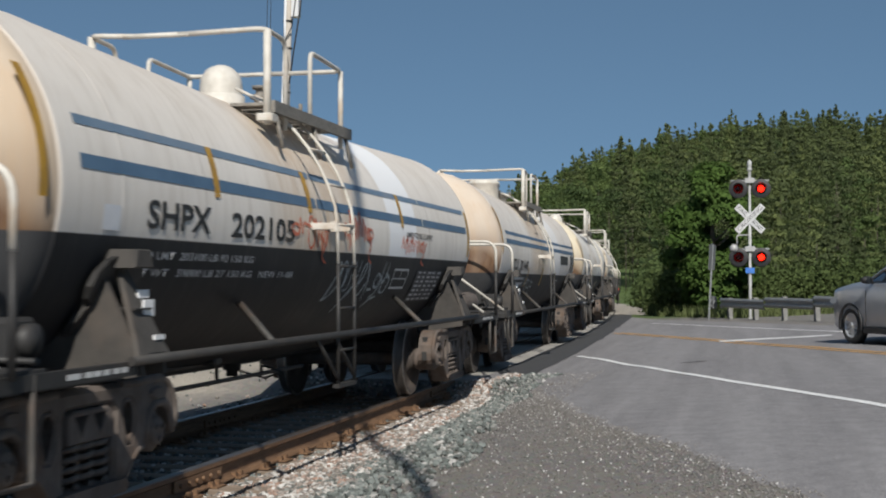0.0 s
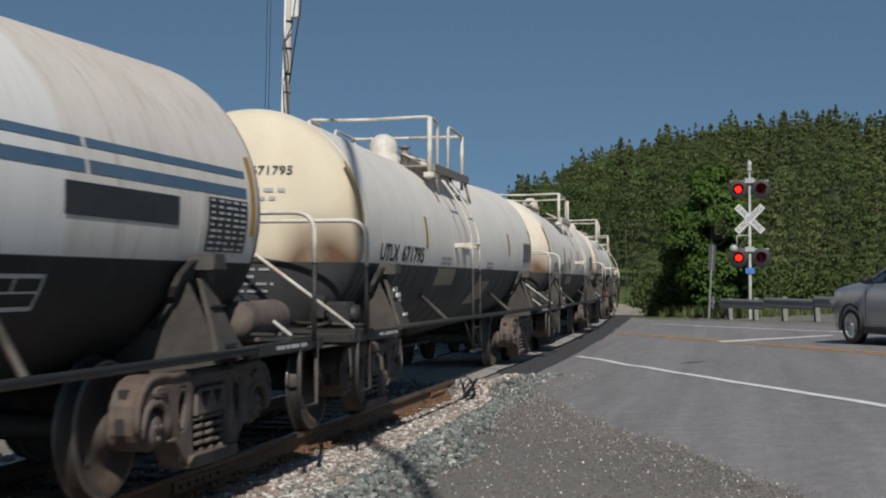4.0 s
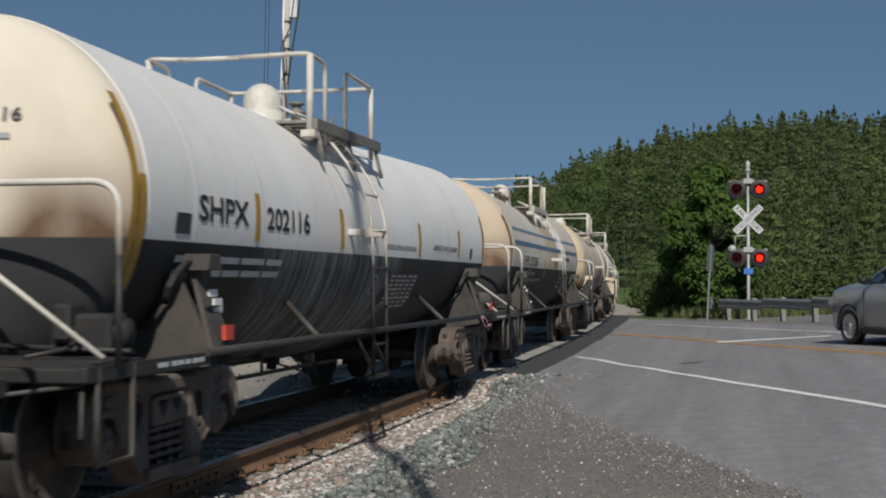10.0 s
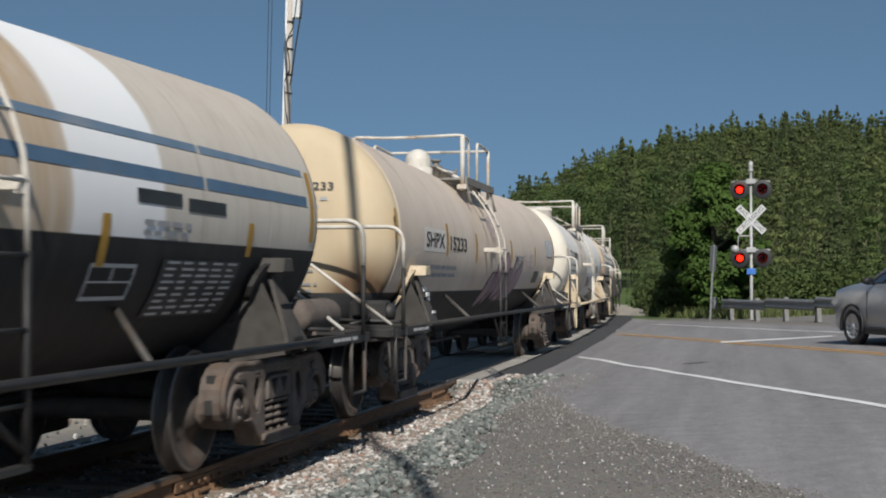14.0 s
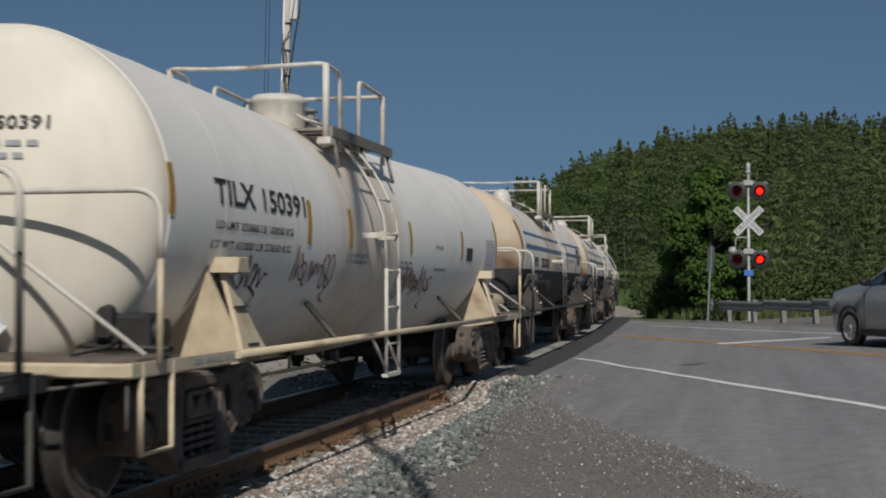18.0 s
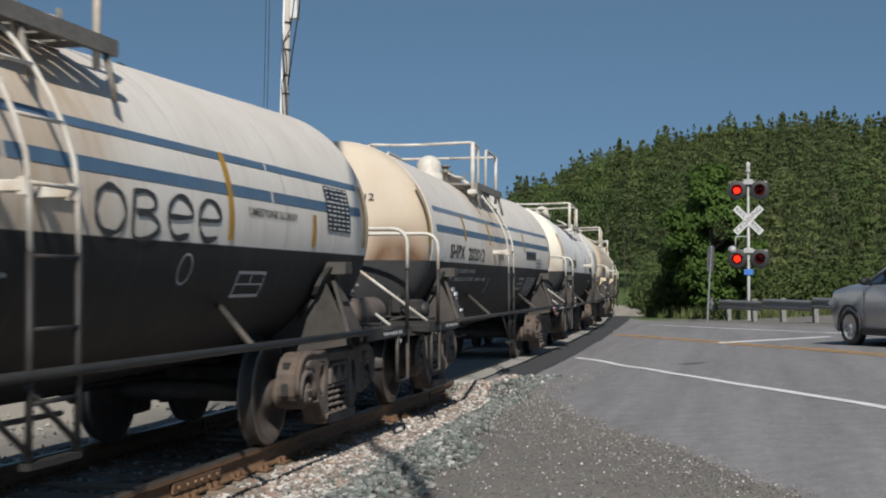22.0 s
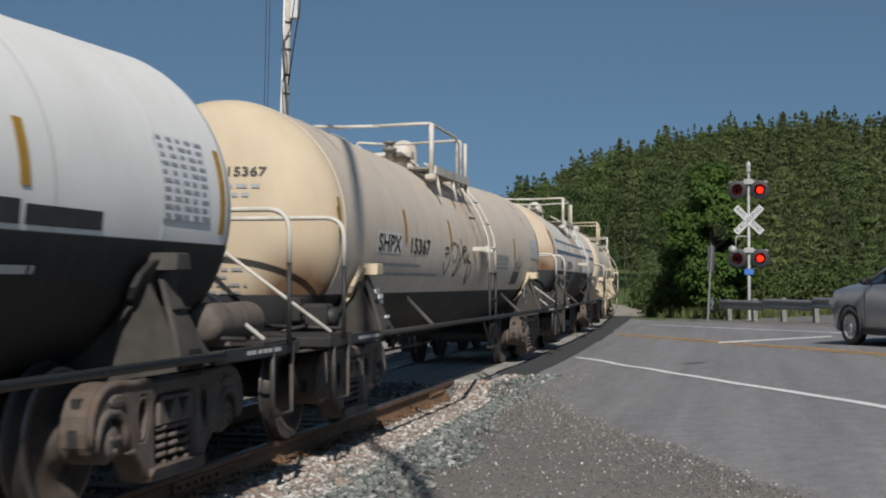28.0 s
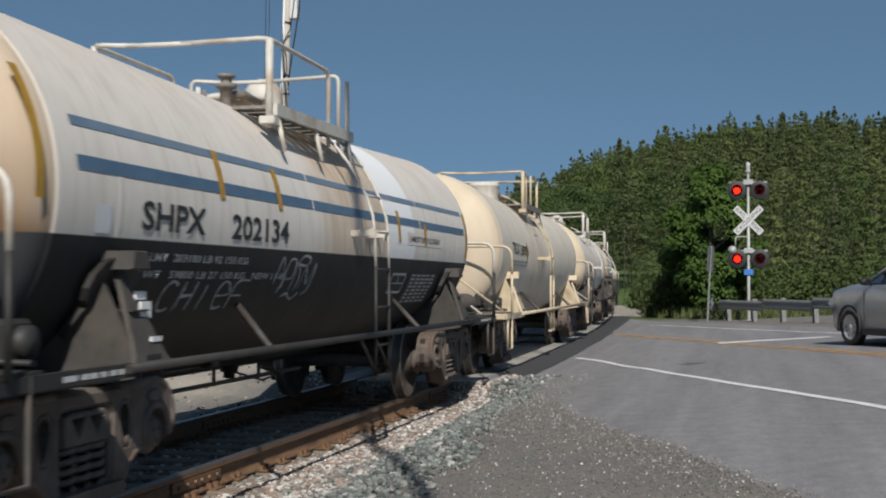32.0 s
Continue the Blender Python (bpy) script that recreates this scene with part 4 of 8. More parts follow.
def ladder(car, y, mat, low_mat, side=1, width=0.48):
    pts = ladder_path(0.52, 1.18)
    # paint changes colour where the dark coat begins
    cut = next(i for i, p in enumerate(pts) if p[1] >= ZC - 0.355)
    f = Form()
    for dy in (-width / 2, width / 2):
        f.tube([(side * x, y + dy, z) for x, z in pts[: cut + 1]], 0.021, 6, 1)
        f.tube([(side * x, y + dy, z) for x, z in pts[cut:]], 0.015, 6, 0)
    f.box(side * 1.42 - 0.03, side * 1.42 + 0.03, y - width / 2 - 0.02, y + width / 2 + 0.02, 0.50, 0.535, slot=1)
    lad = part("ladder", f.mesh("ladder", mat, low_mat), car, "ladder curving up over the side of the tank")
    for dy in (-width / 2, width / 2):     # brackets at the tank's middle, stays at the foot
        xa, xb = sorted((side * 1.17, side * 1.40))
        part("bracket", Form().box(xa, xb, y + dy - 0.035, y + dy + 0.035, ZC - 0.06, ZC + 0.0, 0.006).box(side * 1.40 - 0.025, side * 1.40 + 0.025, y + dy - 0.03, y + dy + 0.03, ZC - 0.075, ZC + 0.015).mesh("bracket", mat), lad, "ladder bracket")
        part("stay", Form().tube([(side * 1.43, y + dy, 0.58), (side * 1.42, y + dy - 0.55, 0.94)], 0.018, 6).mesh("stay", low_mat), lad)
    # rungs, evenly spaced along the ladder
    P = [Vector((x, 0, z)) for x, z in pts]
    run, gap = 0.0, 0.36
    want = 0.3
    rung = {0: Form().tube([(0, -width / 2, 0), (0, width / 2, 0)], 0.013, 6).mesh("rung", mat), 1: Form().tube([(0, -width / 2, 0), (0, width / 2, 0)], 0.013, 6).mesh("rung", low_mat)}
    for i in range(len(P) - 1):
        d = (P[i + 1] - P[i]).length
        while want < run + d:
            q = P[i].lerp(P[i + 1], (want - run) / d)
            part("rung", rung[1 if q.z < ZC - 0.36 else 0], lad, m=pose(side * q.x, y, q.z))
            want += gap
        run += d
    return lad


def top_works(car, lad, style, mat, can):
    """Manway, valve housing, walkways and the railing round them. style 1: the ladder comes up through a gap in the railing; 2: behind its end."""
    top = ZC + R
    if style == 1:
        front, down, gate, back = lad - 0.80, lad - 0.30, lad + 0.36, lad + 1.30
        dome_y, valve_y, man_y = lad + 0.62, lad + 1.35, lad + 2.05
    else:
        front, down, gate, back = lad - 1.95, lad - 0.28, None, lad + 0.32
        dome_y, valve_y, man_y = lad + 0.55, lad - 0.75, lad - 0.15
    man = part("manway", Form().lathe([(top - 0.16, 0.27), (top + 0.07, 0.27), (top + 0.07, 0.33), (top + 0.11, 0.33), (top + 0.14, 0.24), (top + 0.155, 0.01)], "z", (-0.05, man_y, 0), 28).mesh("manway", mat), car, "round bolted manway cover")
    bolt = Form().lathe([(top + 0.05, 0.022), (top + 0.16, 0.022), (top + 0.16, 0.001)], "z", (0, 0, 0), 6, False).mesh("bolt", GRATE)
    for k in range(6):
        part("bolt", bolt, man, m=pose(-0.05 + 0.35 * math.cos(k * 1.047), man_y + 0.35 * math.sin(k * 1.047), 0))
    dome = Form()
    if can:
        dome.lathe([(top - 0.14, 0.29), (top + 0.20, 0.29), (top + 0.22, 0.31), (top + 0.25, 0.31), (top + 0.30, 0.26), (top + 0.325, 0.02)], "z", (0, dome_y, 0), 28)
    else:
        up = 0.15 if style == 1 else 0.21
        dome.lathe([(top - 0.14, 0.20)] + [(top + up + 0.20 * math.sin(a), 0.20 * math.cos(a) + 0.001) for a in spread(0, math.pi / 2, 6)], "z", (0, dome_y, 0), 28)
        dome.lathe([(top - 0.11, 0.225), (top + 0.05, 0.225), (top + 0.06, 0.20)], "z", (0, dome_y, 0), 28)
    part("valve_housing", dome.mesh("valve_housing", RAIL_WHITE), car, "white domed valve housing")
    v = Form().lathe([(top - 0.13, 0.06), (top + 0.12, 0.06), (top + 0.12, 0.10), (top + 0.16, 0.10), (top + 0.16, 0.05), (top + 0.22, 0.05), (top + 0.22, 0.085), (top + 0.25, 0.085), (top + 0.26, 0.01)], "z", (0.12, valve_y, 0), 14)
    v.tube([(0.12, valve_y, top + 0.05), (0.22, valve_y + 0.2, top + 0.09), (0.26, valve_y + 0.5, top + 0.04)], 0.04)
    part("valve", v.mesh("valve", GRATE), car, "small valve and pipe on top of the tank")
    # walkways on both sides of the fittings
    plank = Form().box(-0.19, 0.19, -0.11, 0.11, 0, 0.025).mesh("plank", GRATE)
    z0, y_a, y_b = top - 0.27, front + 0.05, (back if gate is None else back + 0.15)
    for s in (1, -1):
        deck = Form()
        deck.box(s * 1.02 - 0.02, s * 1.02 + 0.02, y_a, y_b, z0 - 0.03, z0 + 0.07)
        deck.box(s * 0.62 - 0.02, s * 0.62 + 0.02, y_a, y_b, z0 - 0.03, z0 + 0.03)
        for yy in (y_a + 0.1, (y_a + y_b) / 2, y_b - 0.1):
            deck.tube([(s * 1.00, yy, z0), (s * 1.075, yy, z0 - 0.32)], 0.022, 6)
        w = part("walkway", deck.mesh("walkway", mat if style == 2 else GRATE), car, "grated steel walkway")
        n = int((y_b - y_a) / 0.25)
        for k in range(n):
            part("plank", plank, w, m=pose(s * 0.82, y_a + (k + 0.5) * (y_b - y_a) / n, z0 + 0.035))
    z1, zb = top + (0.39 if style == 1 else 0.34), top - 0.40
    for s in (1, -1):
        x = 0.97 if s > 0 else -0.62
        part("railing", Form().tube(bent([(s * 0.2, front, z1 - 0.02), (x, front, z1), (x, down, z1 - 0.02), (x, down, zb)], 0.12, 5), 0.022, 8).mesh("railing", mat), car, "tubular railing on top of the tank")
        part("railing_post", Form().tube([(x, front + 0.05, zb), (x, front + 0.05, z1)], 0.034, 8).box(x - 0.07, x + 0.07, front - 0.02, front + 0.12, zb + 0.02, zb + 0.09, 0.01).mesh("railing_post", mat), car)
        if gate is not None:
            part("railing", Form().tube(bent([(x, gate, zb), (x, gate, z1), (x, back, z1 - 0.03), (s * 0.2, back, z1 - 0.03)], 0.09, 5), 0.022, 8).mesh("railing", mat), car, "tubular railing on top of the tank")
        else:
            part("railing", Form().tube(bent([(x - s * 0.02, back - 0.22, zb), (x - s * 0.02, back - 0.22, z1), (s * 0.2, back - 0.2, z1 - 0.03)], 0.07, 5), 0.020, 8).mesh("railing", mat), car, "tubular railing across the top of the tank")
        part("railing_post", Form().tube([(x, back, zb), (x, back, z1 - 0.03)], 0.026, 8).mesh("railing_post", mat), car)
    part("cross_rail", Form().tube([(-0.3, front, z1 - 0.02), (0.3, front, z1 - 0.02)], 0.022, 8).mesh("cross_rail", mat), car)
    part("cross_rail", Form().tube([(-0.3, back - (0.2 if gate is None else 0), z1 - 0.03), (0.3, back - (0.2 if gate is None else 0), z1 - 0.03)], 0.021, 8).mesh("cross_rail", mat), car)


PINK = surface("pink_plastic", (0.55, 0.30, 0.33), (0.70, 0.45, 0.46), 20, 0.5)
SIGN_GREY = surface("grey_placard", (0.10, 0.10, 0.10), (0.24, 0.23, 0.22), 12, 0.6)
STEP_GREY = surface("worn_step_steel", (0.030, 0.028, 0.026), (0.09, 0.083, 0.075), 9, 0.65, 0.1, stain=(0.09, 0.06, 0.045))


def end_works(car, e, h, low_mat, rail_mat, seed, cap_mat=None):
    """What stands at one end (e = -1 front, 1 rear) beyond the tank: sill, platform, railing, coupler, bolster supports."""
    rnd = random.Random(seed)
    y0, y1 = e * (h - 1.6), e * (h + 0.98)
    a, b = min(y0, y1), max(y0, y1)
    f = Form().box(-0.33, 0.33, a, b, 0.70, 0.945, 0.02)
    f.box(-1.42, 1.42, min(e * (h + 0.83), e * (h + 0.98)), max(e * (h + 0.83), e * (h + 0.98)), 0.865, 0.95, 0.012)
    ya, yz = sorted((e * (h - 0.62), e * (h + 0.85)))
    f.box(-1.385, 1.385, ya, yz, 0.858, 0.872)
    part("end_sill", f.mesh("end_sill", low_mat), car, "dark steel end sill")
    deck_mat = low_mat if low_mat is BLACK_STEEL else TRUCK_STEEL
    deck = part("platform", Form().box(-1.41, 1.41, min(e * (h + 0.28), e * (h + 0.33)), max(e * (h + 0.28), e * (h + 0.33)), 0.88, 0.945).mesh("platform", deck_mat), car, "slatted end platform")
    slat = Form().box(-1.40, 1.40, -0.045, 0.045, 0, 0.025).mesh("slat", deck_mat)
    for k in range(6):
        part("slat", slat, deck, m=pose(0, e * (h + 0.30 + k * 0.105), 0.949))
    # saddle: two plates across, and on each side a web flared like a bell, a cap, and a lobed wear pad against the tank
    yb = e * (h - 1.0)
    steel = SADDLE if low_mat is BLACK_STEEL else low_mat
    loop = []
    for k in range(13):
        p = -math.pi * 0.86 + math.pi * 0.72 * k / 12
        loop.append(((R + 0.004) * math.cos(p), ZC + 0.03 + (R + 0.004) * math.sin(p)))
    loop += [(1.12, 1.50), (1.385, 0.95), (1.40, 0.86), (0.5, 0.72), (-0.5, 0.72), (-1.40, 0.86), (-1.385, 0.95), (-1.12, 1.50)]
    for g in (-0.15, 0.15):
        part("saddle_plate", Form().prism(loop, yb + g - 0.02, yb + g + 0.02, "y").mesh("saddle_plate", steel), car, "steel saddle plate under the tank")
    flare = ((1.50, 0.05), (1.40, 0.065), (1.29, 0.10), (1.18, 0.135), (1.07, 0.165), (0.985, 0.205), (0.93, 0.25))
    n = len(flare)
    for s in (-1, 1):
        vs = []
        for z, w in flare:
            x = 1.19 + 0.23 * (1.50 - z) / 0.57
            vs += [(s * x, yb - w, z), (s * x, yb + w, z), (s * (x - 0.035), yb + w, z), (s * (x - 0.035), yb - w, z)]
        fs = [(0, 1, 2, 3), (4 * n - 4, 4 * n - 1, 4 * n - 2, 4 * n - 3)]
        for i in range(n - 1):
            fs += [(4 * i + j, 4 * i + 4 + j, 4 * i + 4 + (j + 1) % 4, 4 * i + (j + 1) % 4) for j in range(4)]
        web = part("saddle_web", Form().add(vs, fs).mesh("saddle_web", steel), car, "flared steel web of the saddle")
        # black bars put on the web for the dark inside a slit and a slot
        x0, x1 = sorted((s * 1.10, s * 1.325))
        part("slit_bar", Form().box(x0, x1, yb - 0.11, yb + 0.11, 1.24, 1.252).mesh("slit_bar", BLACK_STEEL), web)
        x0, x1 = sorted((s * 1.30, s * 1.412))
        part("slot", Form().box(x0, x1, yb - 0.10, yb + 0.10, 0.965, 0.99).mesh("slot", BLACK_STEEL), web)
        x0, x1 = sorted((s * 1.06, s * 1.33))
        part("saddle_cap", Form().prism([(yb - 0.125, 1.49), (yb + 0.125, 1.49), (yb + 0.095, 1.60), (yb - 0.095, 1.60)], x0, x1, "x", 0.012).mesh("saddle_cap", cap_mat or SADDLE), car, "folded steel cap over the saddle web")
        if low_mat is BLACK_STEEL:
            ring = [(0.10, 1.56), (0.20, 1.53), (0.285, 1.46), (0.30, 1.38), (0.265, 1.31), (0.20, 1.275), (0.235, 1.235), (0.25, 1.17), (0.215, 1.10), (0.13, 1.07)]
            lobes = [(yb + y, z) for y, z in ring] + [(yb - y, z) for y, z in ring[::-1]]
            m = len(lobes)
            pad = [(s * (math.sqrt(R * R - (z - ZC) ** 2) + d), y, z) for d in (0.03, 0.075) for y, z in lobes]
            part("wear_pad", Form().add(pad, [tuple(range(m)), tuple(range(2 * m - 1, m - 1, -1))] + [(i, (i + 1) % m, m + (i + 1) % m, m + i) for i in range(m)]).mesh("wear_pad", cap_mat or BLACK_STEEL), car, "lobed wear pad between saddle and tank")
    # side frame of the platform: a railing that bends down to it
    f = Form()
    zt, yr = 1.97, e * (h + 0.66)
    xs_ = 1.45
    ring = bent([(xs_, yr, 1.55), (xs_, yr, zt), (-xs_, yr, zt), (-xs_, yr, 1.55)], 0.18, 6)
    f.tube(ring, 0.021, 8, 0)
    for s in (-1, 1):
        f.tube([(s * xs_, yr, 0.94), (s * xs_, yr, 1.56)], 0.021, 8, 1)
    part("end_railing", f.mesh("end_railing", rail_mat, low_mat), car, "end railing, white above and black below")
    f = Form()
    for s in (-1, 1):
        f.tube([(s * 0.12, yr - e * 0.04, 1.84), (s * 1.30, yr - e * 0.12, 0.98)], 0.018, 6)
    part("brace", f.mesh("brace", rail_mat), car, "slanting brace across the tank head")
    # coupler
    f = Form().box(-0.11, 0.11, min(e * (h + 0.9), e * (h + 1.22)), max(e * (h + 0.9), e * (h + 1.22)), 0.74, 0.96, 0.03)
    f.prism([(-0.17, e * (h + 1.18)), (0.16, e * (h + 1.18)), (0.19, e * (h + 1.36)), (0.05, e * (h + 1.30)), (-0.03, e * (h + 1.42)), (-0.20, e * (h + 1.44))], 0.72, 0.99, "z", 0.02)
    part("coupler", f.mesh("coupler", TRUCK_STEEL), car, "cast steel coupler")
    f = Form().tube([(0.35, e * (h + 0.95), 0.78), (0.38, e * (h + 1.15), 0.52), (0.2, e * (h + 1.36), 0.47)], 0.028)
    part("air_hose", f.mesh("air_hose", BLACK_STEEL), car, "black rubber air hose")
    # corner steps
    for s in (-1, 1):
        f = Form()
        ys_ = e * (h + 0.62)
        f.tube([(s * 1.41, ys_ - 0.21, 0.95), (s * 1.41, ys_ - 0.21, 0.42), (s * 1.41, ys_ + 0.21, 0.42), (s * 1.41, ys_ + 0.21, 0.95)], 0.02, 6)
        part("step", f.mesh("step", STEP_GREY if low_mat is BLACK_STEEL else low_mat), car, "hanging sill step of pale worn steel")
    # edge of the platform with its stencilled lines
    for s in (-1, 1):
        y2, y3 = sorted((e * (h - 0.72), e * (h + 0.98)))
        edge = part("platform_edge", Form().box(s * 1.40 - 0.025, s * 1.40 + 0.025, y2, y3, 0.875, 0.955, 0.008).mesh("platform_edge", low_mat), car, "steel edge of the end platform")
        f = Form()
        u = 0.0
        while u < 0.62:
            w = rnd.uniform(0.04, 0.10)
            yy = e * (h - 0.55 + u) if e < 0 else h - 0.1 + u
            f.box(s * 1.426, s * 1.4275, yy - w / 2, yy + w / 2, 0.90, 0.93)
            u += w + rnd.uniform(0.015, 0.04)
        part("small_print", f.mesh("small_print", CHALK if low_mat is BLACK_STEEL else GREY_INK), edge)
    # hose, valve and lever clutter on the platform
    f = Form().tube(bent([(0.62, e * (h - 0.3), 1.0), (0.75, e * (h + 0.1), 1.02), (0.95, e * (h + 0.2), 1.16), (1.05, e * (h + 0.42), 1.03), (0.9, e * (h + 0.7), 0.99)], 0.1), 0.016, 6)
    f.tube([(0.35, e * (h + 0.1), 1.02), (1.3, e * (h + 0.16), 1.0)], 0.02, 6)
    part("pipe", f.mesh("pipe", BLACK_STEEL), car, "bent brake pipe")
    f = Form().tube(bent([(1.36, e * (h + 0.90), 0.86), (0.9, e * (h + 1.06), 0.80), (0.3, e * (h + 1.12), 0.84), (0.1, e * (h + 1.15), 0.96)], 0.1), 0.014, 6).tube([(1.36, e * (h + 0.90), 0.86), (1.40, e * (h + 0.99), 0.58)], 0.014, 6)
    part("uncoupling_lever", f.mesh("uncoupling_lever", STEP_GREY), car, "bent uncoupling lever")
    if e > 0:
        f = Form().lathe([(-0.50, 0.001), (-0.49, 0.09), (-0.45, 0.143), (-0.40, 0.15), (0.40, 0.15), (0.45, 0.143), (0.49, 0.09), (0.50, 0.001)], "y", (1.0, h + 0.52, 1.115), 24)
        for u in (0.27, 0.77):
            f.box(0.86, 1.14, h + u - 0.03, h + u + 0.03, 0.94, 1.0)
            f.lathe([(h + u - 0.025, 0.154), (h + u + 0.025, 0.154)], "y", (1.0, 0, 1.115), 20)
        part("air_tank", f.mesh("air_tank", TRUCK_STEEL if low_mat is BLACK_STEEL else low_mat), car, "dusty air reservoir on the end platform")
    else:
        f = Form().box(0.72, 1.12, -h - 0.12, -h + 0.16, 0.98, 1.22, 0.03).box(0.78, 0.9, -h - 0.2, -h + 0.02, 1.05, 1.28, 0.02)
        f.lathe([(1.12, 0.09), (1.18, 0.09), (1.19, 0.001)], "x", (0, -h + 0.02, 1.1), 14)
        part("control_valve", f.mesh("control_valve", BLACK_STEEL), car, "dark brake control valve on the platform")


def under_works(car, h, low_mat, zt=0.957):
    """Long side tubes with their braces, brake rigging below the tank."""
    for s in (-1, 1):
        f = Form()
        f.tube([(s * 1.44, -h + 0.6, zt), (s * 1.44, h - 0.6, zt)], 0.029, 8)
        part("side_tube", f.mesh("side_tube", low_mat), car, "long tubular side rail under the tank")
        for y, d in ((-h + 2.95, 0.32), (h - 3.65, 0.32)):
            part("brace", Form().tube([(s * 1.04, y + d, 1.24), (s * 1.43, y, zt)], 0.028, 6).mesh("brace", STEP_GREY), car)
    rack = Form().tube([(0.3, -3.1, 0.70), (0.3, 0.4, 0.70)], 0.02, 6).tube([(0.3, -2.9, 0.53), (0.3, 1.3, 0.53)], 0.02, 6)
    for y in (-2.9, -2.45, -1.0, 0.1):
        rack.tube([(0.3, y, 0.95), (0.3, y, 0.51)], 0.018, 6)
    part("brake_rigging", rack.mesh("brake_rigging", low_mat if low_mat is not BLACK_STEEL else STEP_GREY), car, "brake rods on hangers under the tank")
    for bx, bz in ((-0.1, 0.62), (-0.35, 0.56)):
        part("brake_rod", Form().tube([(bx, -h + 1.8, bz), (bx, h - 1.8, bz)], 0.022, 6).mesh("brake_rod", BLACK_STEEL), car, "brake rod slung under the tank")
    part("brake_valve", Form().box(0.34, 0.48, -1.46, -1.30, 0.70, 0.80, 0.02).box(0.37, 0.45, -1.43, -1.33, 0.80, 0.95).mesh("brake_valve", BLACK_STEEL), car, "dark brake valve")
    f = Form().lathe([(-0.9, 0.01), (-0.88, 0.07), (-0.45, 0.07), (-0.43, 0.01)], "y", (0.30, 0, 0.76), 18)
    f.box(0.36, 0.40, -0.75, -0.71, 0.75, 0.9)
    part("brake_cylinder", f.mesh("brake_cylinder", BLACK_STEEL), car, "dark brake cylinder and valve")
    f = Form().lathe([(0.50, 0.01), (0.50, 0.055), (0.56, 0.055), (0.56, 0.085), (0.70, 0.10)], "z", (0, 0.1, 0), 18).tube([(0.05, 0.1, 0.56), (0.3, 0.2, 0.48), (0.5, 0.12, 0.55), (0.3, 0.05, 0.62)], 0.012, 5)
    part("outlet", f.mesh("outlet", BLACK_STEEL), car, "bottom outlet valve")


# strokes of the larger tags, in a unit box
TAGS = {
    "loops": [[(0.0, .3), (.05, .6), (.10, .95), (.13, .6), (.06, .35), (-.02, .26)], [(.11, .5), (.15, .92), (.20, .9), (.20, .5), (.14, .44)], [(.21, .5), (.25, .92), (.30, .95), (.29, .5), (.23, .44)],
              [(.33, .98), (.36, .55), (.30, .3), (.22, .0)], [(.42, 1.0), (.37, .5), (.30, .3)], [(.43, .5), (.50, .7), (.52, .95), (.46, .8), (.45, .4), (.52, .34), (.58, .6)],
              [(.55, .98), (.60, .6), (.62, .22)], [(.64, .45), (.72, .45)], [(.82, .7), (.75, .76), (.73, .55), (.80, .5), (.83, .72), (.82, .4), (.74, .28)], [(.86, 1.0), (.84, .7), (.90, .6), (.93, .98)],
              [(.96, .75), (.88, .6), (.90, .4), (.97, .4), (.99, .65), (.90, .78)], [(.70, .06), (.78, .24), (.87, .3)]],
    "arrow": [[(.26, 1.0), (.33, .62), (.42, .45)], [(.04, .5), (.10, .1), (.20, .32), (.30, .52), (.50, .46), (.45, .2), (.24, .2)], [(.50, .06), (.58, .5), (.68, .45), (.70, .06)], [(.72, .06), (.80, .52), (.95, .36), (1.0, .02)]],
    "heart": [[(.0, .68), (.15, .86), (.26, .6), (.10, .5), (.04, .82), (.10, .3), (.04, .0)], [(.30, .3), (.44, .96), (.60, .9), (.56, .5), (.35, .6), (.40, .08)], [(.60, .6), (.86, .82), (.70, .4), (.96, .36), (.60, .08)]],
    "ring": [[(0.0, .78), (.25, .82), (.30, .66), (0.0, .62)], [(-.05, .4), (.10, .1), (.20, .0), (.40, .4), (.50, .8), (.70, 1.0), (.95, .86), (.90, .5), (.70, .4), (.60, .6)]],
    "hook": [[(.22, .9), (.33, .6), (.40, .55), (.55, .82), (.72, .8), (.50, .7)], [(.33, .6), (.20, .35), (.08, .2), (.20, .22), (.45, .5)], [(.38, 1.0), (.48, .75), (.52, .6)], [(.55, .65), (.60, .48), (.68, .62), (.65, .44)],
             [(.72, .75), (.75, .5), (.85, .7), (.80, .55), (1.0, .48)], [(.80, .5), (.88, .0), (1.1, .5)]],
    "short": [[(.0, .9), (.10, .5), (.25, .75), (.22, .45), (.4, .5)], [(.35, .8), (.45, .5), (.6, .7), (.62, .95)], [(.1, .45), (.3, .0), (.7, .5), (.95, .72)], [(.6, .6), (.75, .45), (.9, .7)]],
    "crown": [[(.0, .4), (.10, .95), (.20, .5), (.16, .2)], [(.22, .3), (.26, .85), (.42, .9), (.40, .55), (.26, .5)], [(.42, .25), (.50, .8), (.58, .55), (.54, .25)], [(.45, .8), (.60, 1.0), (.78, .95), (.70, .8), (.50, .82)],
              [(.62, .3), (.72, .75), (.80, .4), (.95, .85), (.90, .3), (.78, .15)], [(.30, .1), (.42, .18), (.56, .04), (.70, .2)]],
    "word": [[(0, .0), (.06, .9), (.13, .3), (.20, .95), (.25, .05)], [(.31, .9), (.34, .1), (.45, .1), (.48, .9)], [(.70, .9), (.56, .85), (.56, .55), (.70, .45), (.66, .1), (.54, .1)], [(.96, .9), (.78, .85), (.78, .1), (1.0, .05)], [(.78, .5), (.92, .52)]],
}
